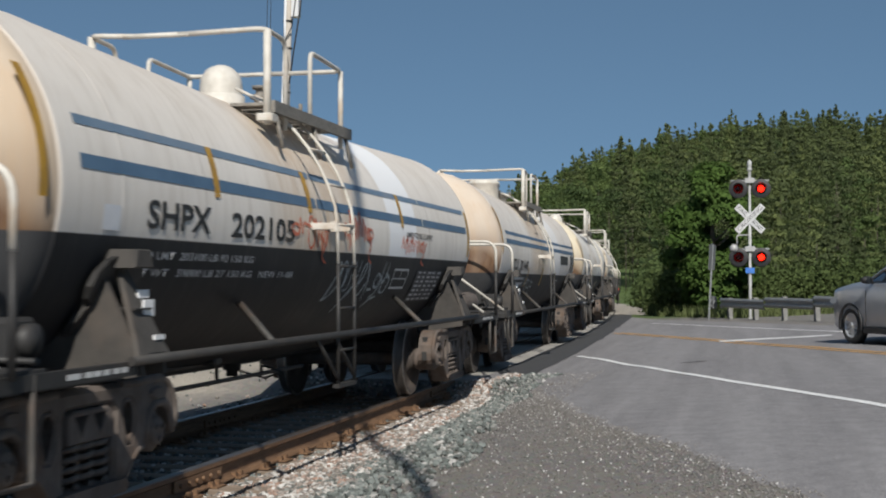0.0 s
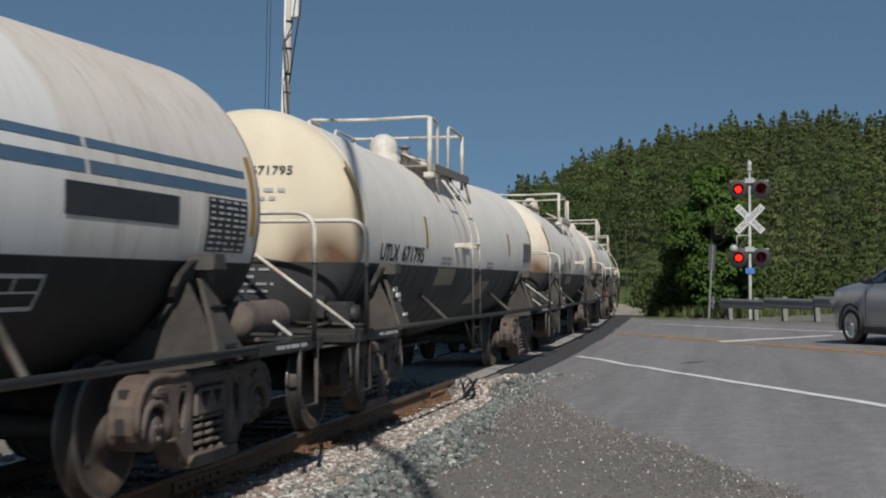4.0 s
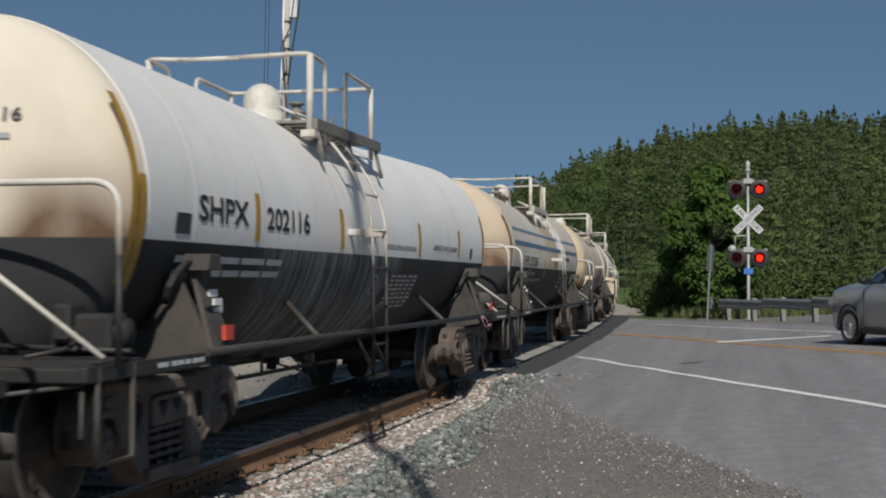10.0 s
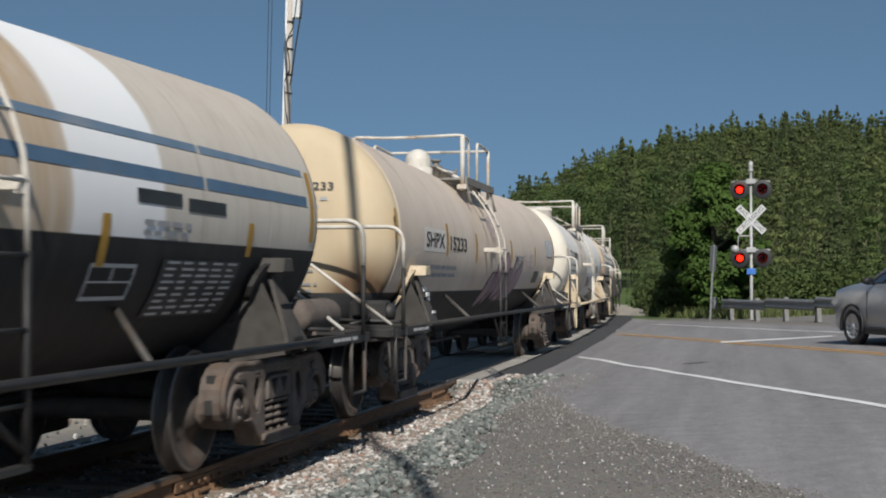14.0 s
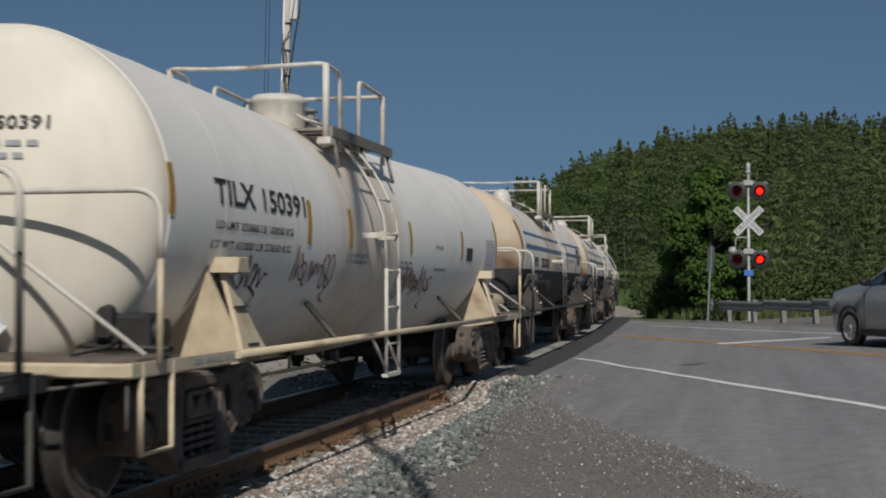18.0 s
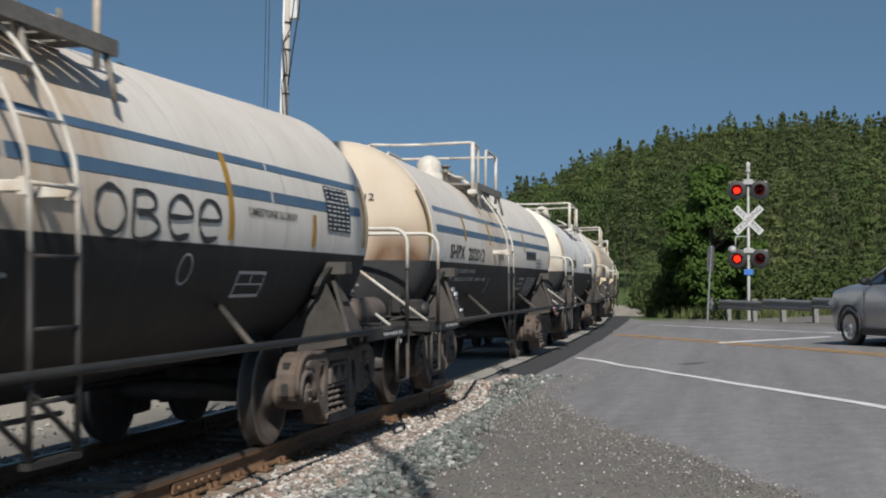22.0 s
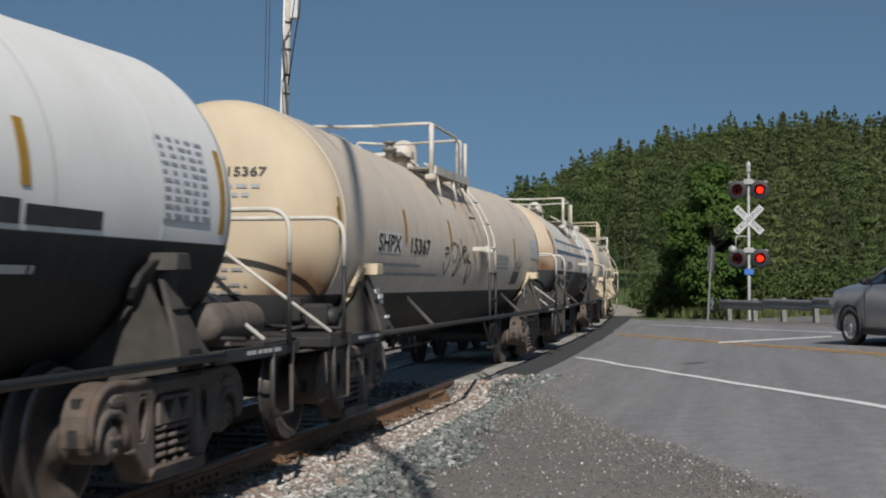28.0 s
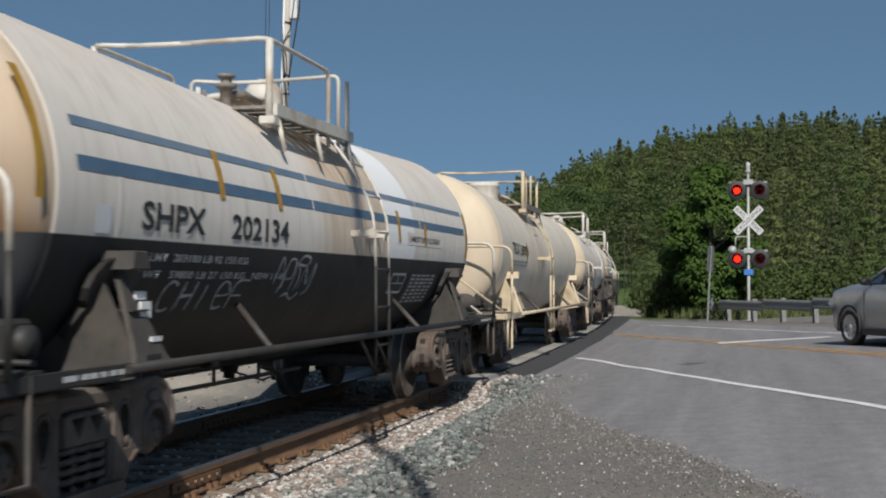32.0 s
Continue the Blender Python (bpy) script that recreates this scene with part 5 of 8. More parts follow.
TRAIN = (
    # front and rear of the tank along the track at the start, kind, dress
    ("A", 6.24, 17.44), ("B", 20.15, 31.20), ("C", 33.96, 45.14), ("D", 48.02, 59.13), ("E", 61.84, 73.16), ("F", 75.74, 87.06), ("G", 89.72, 102.92), ("H", 105.78, 117.66),
    ("I", 120.44, 131.62), ("J", 134.28, 145.49), ("K", 148.26, 159.62), ("L", 162.29, 175.28), ("M", 178.10, 189.27), ("N", 192.12, 204.0), ("O", 206.85, 218.05), ("P", 220.9, 232.1), ("Q", 234.95, 246.15))

WHITE, TAN, HEADTAN = (0.74, 0.695, 0.635), (0.64, 0.545, 0.455), (0.54, 0.44, 0.335)
BLACKLOW = (0.010, 0.0104, 0.0115)
cars = []


def tank_car(front, rear, label, paint, fit, low=BLACK_STEEL, can=False, lad=-0.85, style=1, cap=None, nose=HEAD_Y):
    h = (rear - front) / 2
    car = thing("tank_car", label, "tank car", "tank cars of the train")
    part("tank_shell", shell_mesh(2 * h, paint, nose), car)
    for e in (-1, 1):
        part("seam", Form().lathe([(e * (h - 1.0 - 0.03), R + 0.0005), (e * (h - 1.0 - 0.01), R + 0.003), (e * (h - 1.0 + 0.01), R + 0.003), (e * (h - 1.0 + 0.03), R + 0.0005)], "y", (0, 0, ZC + sag(h - 1.0)), 72).mesh("seam", paint), car)
        bogie(car, e * (h - 0.70))
        end_works(car, e, h, low, fit, 3, cap)
    ladder(car, lad, fit, fit if low is not BLACK_STEEL else BLACK_STEEL)
    ladder(car, lad, fit, fit if low is not BLACK_STEEL else BLACK_STEEL, -1)
    top_works(car, lad, style, fit, can)
    under_works(car, h, low, 0.925 if style != 1 or can else 0.957)
    cars.append((car, (front + rear) / 2, h - 0.70))
    return car, h


def mark(car, mesh, name, label=""):
    return part(name, mesh, car, label)


def head_point(h, x, z, lift=0.006):
    """A point on the front head of a tank."""
    r = min(math.hypot(x, z - ZC - sag(h)) / R, 0.985)
    return x, -h + HEAD_Y - DISH * math.sqrt(1 - r * r) - lift, z


def head_letters(body, h, x0, x1, z, height, mat):
    me = flat_mesh(body, height / 0.70, bold=0.015)
    lo, hi = min(v.co.x for v in me.vertices), max(v.co.x for v in me.vertices)
    for v in me.vertices:
        v.co = Vector(head_point(h, x0 + (v.co.x - lo) / (hi - lo) * (x1 - x0), z + v.co.y, 0.012))
    me.materials.append(mat)
    return me


def head_bars(h, x0, x1, z, height, mat, seed):
    rnd = random.Random(seed)
    f = Form()
    u = x0
    while u < x1 - 0.03:
        e = min(x1, u + rnd.uniform(0.04, 0.11))
        f.add([head_point(h, u, z - height / 2, 0.012), head_point(h, e, z - height / 2, 0.012), head_point(h, e, z + height / 2, 0.012), head_point(h, u, z + height / 2, 0.012)], [(0, 1, 2, 3)])
        u = e + rnd.uniform(0.02, 0.04)
    return f.mesh("small_print", mat)


def glyph(ch):
    """Strokes of a sprayed letter in a unit box."""
    ring = [(0.5 + 0.5 * math.cos(a), 0.5 + 0.5 * math.sin(a)) for a in spread(0.3, 6.6, 14)]
    return {"O": [ring], "C": [[(0.5 + 0.5 * math.cos(a), 0.5 + 0.5 * math.sin(a)) for a in spread(0.8, 5.4, 12)]],
            "E": [[(0.85, 0.82), (0.1, 0.86), (0.02, 0.46), (0.7, 0.45), (0.1, 0.42), (0.0, 0.05), (0.7, 0.0), (1.0, 0.2)], [(0.8, 1.0), (0.6, 1.15), (0.8, 1.2), (0.85, 1.05), (0.7, 1.0)]],
            "N": [[(0.0, -0.05), (0.08, 0.9), (0.3, 0.5), (0.55, 0.0), (0.75, 0.6), (0.85, 1.15)]], "V": [[(0.0, 1.0), (0.2, 0.4), (0.38, -0.05), (0.6, 0.5), (0.85, 1.2)]],
            "A": [[(0.0, 0.0), (0.55, 0.9), (0.8, 0.0)], [(-0.2, 0.4), (0.9, 0.42), (1.3, 0.3), (1.7, 0.38)]],
            "B": [[(0.05, 1.0), (0.0, 0.0), (0.7, 0.0), (0.95, 0.25), (0.6, 0.5), (0.1, 0.52), (0.7, 0.6), (0.8, 0.85), (0.5, 1.0), (0.0, 0.95)]],
            "e": [[(0.05, 0.5), (1.0, 0.55), (0.85, 0.9), (0.45, 1.0), (0.1, 0.75), (0.05, 0.35), (0.35, 0.02), (0.9, 0.1)]],
            "H": [[(0.1, 1.0), (0.0, 0.0)], [(0.9, 1.0), (0.8, 0.0)], [(0.0, 0.5), (0.9, 0.55)]], "I": [[(0.4, 0.9), (0.3, 0.0)]],
            "F": [[(1.2, 1.05), (0.1, 0.95), (0.0, 0.0)], [(0.0, 0.5), (0.8, 0.5)]]}[ch]


def sprayed(text, y0, y1, z0, z1, mat, r=0.014):
    """Hand-sprayed letters as thin ribbons bent to the tank."""
    n, out = len(text), []
    for k, ch in enumerate(text):
        for line in glyph(ch):
            W = [(y0 + (y1 - y0) * (k + 0.08 + 0.78 * u) / n, phi_of(z0) + (phi_of(z1) - phi_of(z0)) * v) for u, v in rounded(line)]
            out.append(ribbon(W, r, mat, k))
    return out


def info_panel(car, y0, y1, z0, z1, back, ink, rows=8, skew=0.0, label="panel of small stencilled tables"):
    """A square of stencilled tables: a plate with rows of plain bars."""
    base = part("info_panel", decal(y0, y1, phi_of(z0), phi_of(z1), back, 0.010, skew), car, label)
    f = Form()
    rnd = random.Random(int(y0 * 100))
    for k in range(rows):
        z = z1 - (k + 0.5) * (z1 - z0) / rows
        w, dz = (y1 - y0), (z1 - z0) / rows * 0.2
        for c in range(5):
            a = y0 + w * (0.04 + 0.19 * c + rnd.uniform(0, 0.02))
            b = a + w * rnd.uniform(0.08, 0.16)
            p, q = phi_of(z - dz), phi_of(z + dz)
            o = skew * (z - z0) / (z1 - z0)
            f.add([on_tank(a + o, p, 0.014), on_tank(b + o, p, 0.014), on_tank(b + o, q, 0.014), on_tank(a + o, q, 0.014)], [(0, 1, 2, 3)])
    part("small_print", f.mesh("small_print", ink), base)


def outline(car, y0, y1, z0, z1, ink, r=0.012):
    """A stencilled empty frame with a bar across."""
    f = Form()
    for a, b, c, d in ((y0, y1, z1 - 2 * r, z1), (y0, y1, z0, z0 + 2 * r), (y0, y0 + 2 * r, z0, z1), (y1 - 2 * r, y1, z0, z1), (y0, y1, (z0 + z1) / 2 - r / 2, (z0 + z1) / 2 + r / 2), ((y0 + y1) / 2 - r, (y0 + y1) / 2 + r, (z0 + z1) / 2, z1)):
        n = 4
        for k in range(n):
            p, q = phi_of(c + (d - c) * k / n), phi_of(c + (d - c) * (k + 1) / n)
            f.add([on_tank(a, p, 0.006), on_tank(b, p, 0.006), on_tank(b, q, 0.006), on_tank(a, q, 0.006)], [(0, 1, 2, 3)])
    part("stencil_frame", f.mesh("stencil_frame", ink), car, "stencilled inspection frame")


# what is painted on each tank: kind, then y from and to, height from and to, and what it is
MARKS = {
    "A": [("T", -4.28, -3.28, 1.83, "SHPX"), ("T", -2.90, -1.53, 1.82, "202105"), ("c", -4.28, -2.37, 1.575, "LD LMT  203100 LB 92 150 KG"), ("c", -4.28, -1.41, 1.465, "LT WT   59800 LB 27 150 KG   NEW 11-88"), ("S", -1.62, -0.62, 1.70, 2.0, RED_SPRAY, 5), ("S", -0.15, 0.85, 1.73, 2.05, RED_SPRAY, 6),
          ("S", 1.95, 3.12, 1.69, 1.91, RED_SPRAY, 5), ("K", -0.35, 1.75, 1.12, 1.62, PALE_SPRAY, "loops", 0.016), ("t", 2.2, 3.45, 1.93, "LIMESTONE SLURRY"), ("F", 1.87, 2.50, 1.33, 1.55), ("I", 2.9, 4.2, 1.18, 1.54, DARK_PLATE, CHALK, 7),
          ("D", -4.86, -4.64, 1.71, 1.86, WHITE_PLATE), ("Y", -3.16, 2.0, 2.36), ("Y", -1.1, 2.0, 2.35), ("Y", 2.05, 2.0, 2.36)],
    "B": [("T", -4.40, -3.62, 1.70, "UTLX"), ("T", -3.45, -2.44, 1.69, "301440"), ("P", -4.33, -2.69, 1.49, 2, 8), ("S", -2.7, -1.25, 1.25, 1.48, PALE_SPRAY, 5), ("D", 2.65, 4.15, 1.78, 1.97, DARK_PLATE), ("I", 4.62, 5.35, 1.62, 2.0, DARK_PLATE, CHALK, 9),
          ("Y", -2.3, 1.33, 1.67), ("Y", -0.35, 1.33, 1.67), ("Y", 2.0, 1.33, 1.6), ("F", 2.0, 2.6, 1.25, 1.45)],
    "C": [("T", -4.75, -4.0, 1.72, "UTLX"), ("T", -3.85, -2.82, 1.72, "671795"), ("Y", -2.7, 1.81, 2.18), ("Y", 0.1, 1.81, 2.18), ("Y", 3.2, 1.83, 2.19), ("D", -1.95, -0.9, 1.37, 1.58, TAN_PLATE), ("D", 0.5, 1.5, 1.1, 1.42, TAN_PLATE, 0.35),
          ("I", 4.7, 5.45, 1.75, 2.08, DARK_PLATE, CHALK, 8), ("G", -1.85, -1.25, 1.72, 2), ("G", 1.3, 1.8, 1.70, 2)],
    "D": [("T", -4.67, -3.93, 1.72, "UTLX"), ("T", -3.80, -2.75, 1.71, "303424"), ("K", -2.88, -1.95, 1.58, 2.05, BLACK_SPRAY, "arrow", 0.016), ("K", -1.70, -1.0, 1.58, 1.98, BLACK_SPRAY, "heart", 0.014), ("L", 1.95, 4.0, 1.64, 1.97, "ENVA", BLACK_SPRAY, 0.016),
          ("Y", -2.48, 1.82, 2.19), ("Y", -0.76, 1.82, 2.19), ("Y", 1.15, 1.82, 2.19), ("Y", 3.3, 1.84, 2.19), ("D", -1.65, -0.45, 1.37, 1.56, TAN_PLATE), ("I", 4.55, 5.40, 1.74, 2.1, DARK_PLATE, CHALK, 9), ("P2", -4.53, -3.05, 1.50, 3, 11), ("F", 3.6, 4.2, 1.35, 1.55), ("G", 1.3, 1.9, 1.70, 2)],
    "E": [("T", -4.63, -3.69, 1.92, "SHPX"), ("T", -3.30, -2.25, 1.91, "202116"), ("Y", -3.5, 1.72, 2.09), ("Y", -1.29, 1.72, 2.09), ("Y", 1.77, 1.72, 2.09), ("Y", 3.95, 1.74, 2.09), ("t", 2.45, 3.85, 1.83, "LIMESTONE SLURRY"), ("D", -4.99, -4.75, 1.73, 1.87, DARK_PLATE),
          ("P", -4.9, -2.85, 1.59, 2, 6), ("G", 0.3, 1.6, 1.81, 1), ("D", 4.7, 4.85, 1.73, 1.87, DARK_PLATE), ("I", 0.6, 1.9, 1.12, 1.5, DARK_PLATE, CHALK, 8), ("O", 0.05, 1.38), ("Y", -5.5, 1.36, 2.08)],
    "F": [("W", -4.15, -1.95, 1.69, 1.93), ("T", -4.06, -3.32, 1.80, "SHPX"), ("T", -3.12, -2.10, 1.80, "202065"), ("D", 2.30, 2.95, 1.90, 1.99, DARK_PLATE), ("D", 3.05, 3.70, 1.88, 1.97, DARK_PLATE), ("Y", -3.2, 1.31, 1.87), ("Y", -1.05, 1.49, 1.86), ("Y", 1.9, 1.50, 1.81), ("Y", 4.2, 1.6, 1.85),
          ("c", -4.36, -2.47, 1.575, "LD LMT  203100 LB 92 150 KG"), ("c", -4.35, -1.51, 1.455, "LT WT   59800 LB 27 150 KG   NEW 11-88"), ("I", 2.75, 4.1, 1.18, 1.56, DARK_PLATE, CHALK, 9), ("F", 1.8, 2.4, 1.3, 1.52), ("G", 2.4, 3.1, 1.80, 2)],
    "G": [("W", -5.2, -4.0, 1.78, 2.06), ("T", -5.10, -4.07, 1.92, "SHPX"), ("T", -3.73, -2.65, 1.91, "15233"), ("P2", -5.1, -3.2, 1.62, 2, 7), ("B", -0.75, 2.30, 1.08, 1.84), ("K", 2.5, 3.7, 1.66, 1.92, PALE_PURPLE, "word", 0.014), ("K", -0.72, 0.05, 2.02, 2.42, PALE_PURPLE, "crown", 0.012), ("I", 5.40, 6.25, 1.92, 2.24, WHITE_PLATE, GREY_INK, 9),
          ("Y", 3.9, 1.70, 2.06), ("Y", 1.2, 1.75, 2.10), ("Y", -3.9, 1.75, 2.15), ("Y", -1.9, 1.7, 2.1), ("D", 4.0, 4.65, 1.41, 1.62, DARK_PLATE), ("G", 1.55, 2.55, 1.86, 4), ("D", 1.45, 2.45, 1.46, 1.56, WHITE_PLATE)],
    "H": [("T", -5.15, -4.35, 2.07, "TILX"), ("T", -4.18, -3.16, 2.06, "150391"), ("t", -5.12, -3.49, 1.83, "LD LMT 225000 LB 102050 KG"), ("t", -5.17, -3.52, 1.69, "LT WT 61000 LB 27650 KG"), ("Y", -3.06, 1.75, 2.13), ("Y", -1.82, 1.75, 2.12), ("Y", 0.55, 1.74, 2.11), ("Y", 3.38, 1.73, 2.11), ("D", 3.68, 4.1, 1.72, 1.90, DARK_PLATE), ("I", 5.05, 5.75, 1.67, 2.06, WHITE_PLATE, GREY_INK, 9),
          ("S", -3.35, -2.2, 1.36, 1.70, BROWN_SPRAY, 6), ("S", 0.1, 1.9, 1.22, 1.60, BROWN_SPRAY, 7), ("S", -5.2, -3.9, 1.25, 1.60, PURPLE_SPRAY, 5), ("G", -1.9, -1.2, 1.70, 2), ("G", 0.1, 0.7, 1.66, 2), ("G", 1.8, 2.2, 1.88, 1), ("G", 1.8, 2.5, 1.60, 1)],
    "I": [("T", -4.33, -3.34, 1.83, "SHPX"), ("T", -2.95, -1.70, 1.83, "202030"), ("L", 0.0, 1.95, 1.70, 1.98, "OBee", BLACK_SPRAY, 0.022), ("t", 2.45, 3.55, 1.95, "LIMESTONE SLURRY"), ("I", 4.35, 5.05, 1.88, 2.28, DARK_PLATE, CHALK, 10), ("c", -4.32, -2.42, 1.575, "LD LMT  203100 LB 92 150 KG"), ("c", -4.33, -1.50, 1.465, "LT WT   59800 LB 27 150 KG   NEW 11-88"),
          ("Y", -1.65, 1.69, 2.34), ("Y", 2.1, 1.72, 2.36), ("Y", 4.0, 1.72, 2.0), ("F", 2.4, 3.0, 1.30, 1.50), ("O", 1.4, 1.5), ("D", -5.0, -4.75, 1.70, 1.86, WHITE_PLATE), ("S", -1.5, -0.8, 1.33, 1.5, PALE_SPRAY, 3)],
    "J": [("T", -4.31, -3.35, 1.82, "SHPX"), ("T", -3.08, -1.85, 1.81, "202012"), ("Y", -3.28, 1.99, 2.34), ("Y", -1.3, 1.99, 2.32), ("Y", 2.2, 1.95, 2.28), ("D", 2.4, 3.6, 1.83, 1.95, DARK_PLATE), ("E", 2.35, 3.65, 1.95, 1.98, BLUE), ("c", -4.32, -2.42, 1.575, "LD LMT  203100 LB 92 150 KG"), ("c", -4.33, -1.50, 1.465, "LT WT   59800 LB 27 150 KG   NEW 11-88"),
          ("D", -5.0, -4.75, 1.70, 1.86, WHITE_PLATE), ("F", 1.9, 2.5, 1.30, 1.50), ("I", 2.7, 4.0, 1.18, 1.52, DARK_PLATE, CHALK, 8), ("L", -1.3, -0.95, 1.25, 1.52, "I", CHALK, 0.014), ("G", 3.7, 4.4, 1.86, 3)],
    "K": [("T", -4.38, -3.45, 1.90, "SHPX"), ("T", -3.40, -2.40, 1.88, "202088"), ("D", 2.2, 2.95, 1.71, 1.84, DARK_PLATE), ("D", 3.0, 3.85, 1.71, 1.82, DARK_PLATE), ("I", 4.62, 5.40, 1.82, 2.38, WHITE_PLATE, GREY_INK, 10), ("Y", 2.99, 1.91, 2.27), ("Y", -2.3, 1.80, 2.15), ("Y", 0.9, 1.75, 2.1), ("P", 2.5, 3.2, 1.50, 1, 3)],
    "L": [("W", -5.1, -4.05, 1.72, 1.95), ("T", -5.05, -4.10, 1.83, "SHPX"), ("T", -3.65, -2.68, 1.83, "15367"), ("K", -1.85, -1.05, 1.52, 1.93, BLACK_SPRAY, "ring", 0.014), ("K", -1.30, -0.12, 1.40, 2.0, BLACK_SPRAY, "hook", 0.017), ("K", 0.72, 1.30, 1.40, 1.95, BLACK_SPRAY, "short", 0.013), ("K", 3.8, 4.55, 1.42, 1.92, BLACK_SPRAY, "short", 0.013), ("Y", -3.89, 1.85, 2.22), ("Y", -1.45, 1.85, 2.22), ("Y", 1.2, 1.85, 2.22), ("Y", 3.7, 1.8, 2.15),
          ("G", -5.04, -3.10, 1.62, 1), ("G", -5.06, -2.06, 1.52, 1), ("G", 2.0, 3.1, 1.85, 4), ("I", 5.5, 6.3, 1.85, 2.2, WHITE_PLATE, GREY_INK, 9), ("D", 3.75, 4.45, 1.39, 1.60, DARK_PLATE)],
    "M": [("T", -4.30, -3.31, 1.83, "SHPX"), ("T", -2.83, -1.60, 1.82, "202134"), ("L", -3.75, -2.25, 1.22, 1.42, "CHIeF", PALE_SPRAY, 0.012), ("K", -1.75, -0.75, 1.26, 1.64, PALE_SPRAY, "crown", 0.012), ("Y", -3.0, 2.01, 2.36), ("Y", -1.78, 2.00, 2.33), ("Y", 2.0, 1.85, 2.2), ("Y", 3.2, 1.85, 2.1), ("W", 2.35, 4.05, 1.84, 1.98), ("t", 2.45, 3.95, 1.91, "LIMESTONE SLURRY"),
          ("c", -4.32, -2.42, 1.575, "LD LMT  203100 LB 92 150 KG"), ("c", -4.33, -1.50, 1.465, "LT WT   59800 LB 27 150 KG   NEW 11-88"), ("F", 1.9, 2.5, 1.30, 1.52), ("I", 2.7, 4.0, 1.18, 1.52, DARK_PLATE, CHALK, 8), ("D", -4.9, -4.7, 1.70, 1.86, WHITE_PLATE)],
    "N": [("T", -4.77, -3.95, 2.0, "TILX"), ("T", -3.85, -2.82, 1.98, "150393"), ("Y", -3.0, 1.75, 2.13), ("Y", 0.5, 1.74, 2.11), ("G", -4.7, -3.0, 1.8, 2)],
    "O": [("T", -4.3, -2.4, 1.84, "SHPX 202079"), ("Y", -3.2, 1.8, 2.15), ("Y", 2.0, 1.8, 2.15)],
}


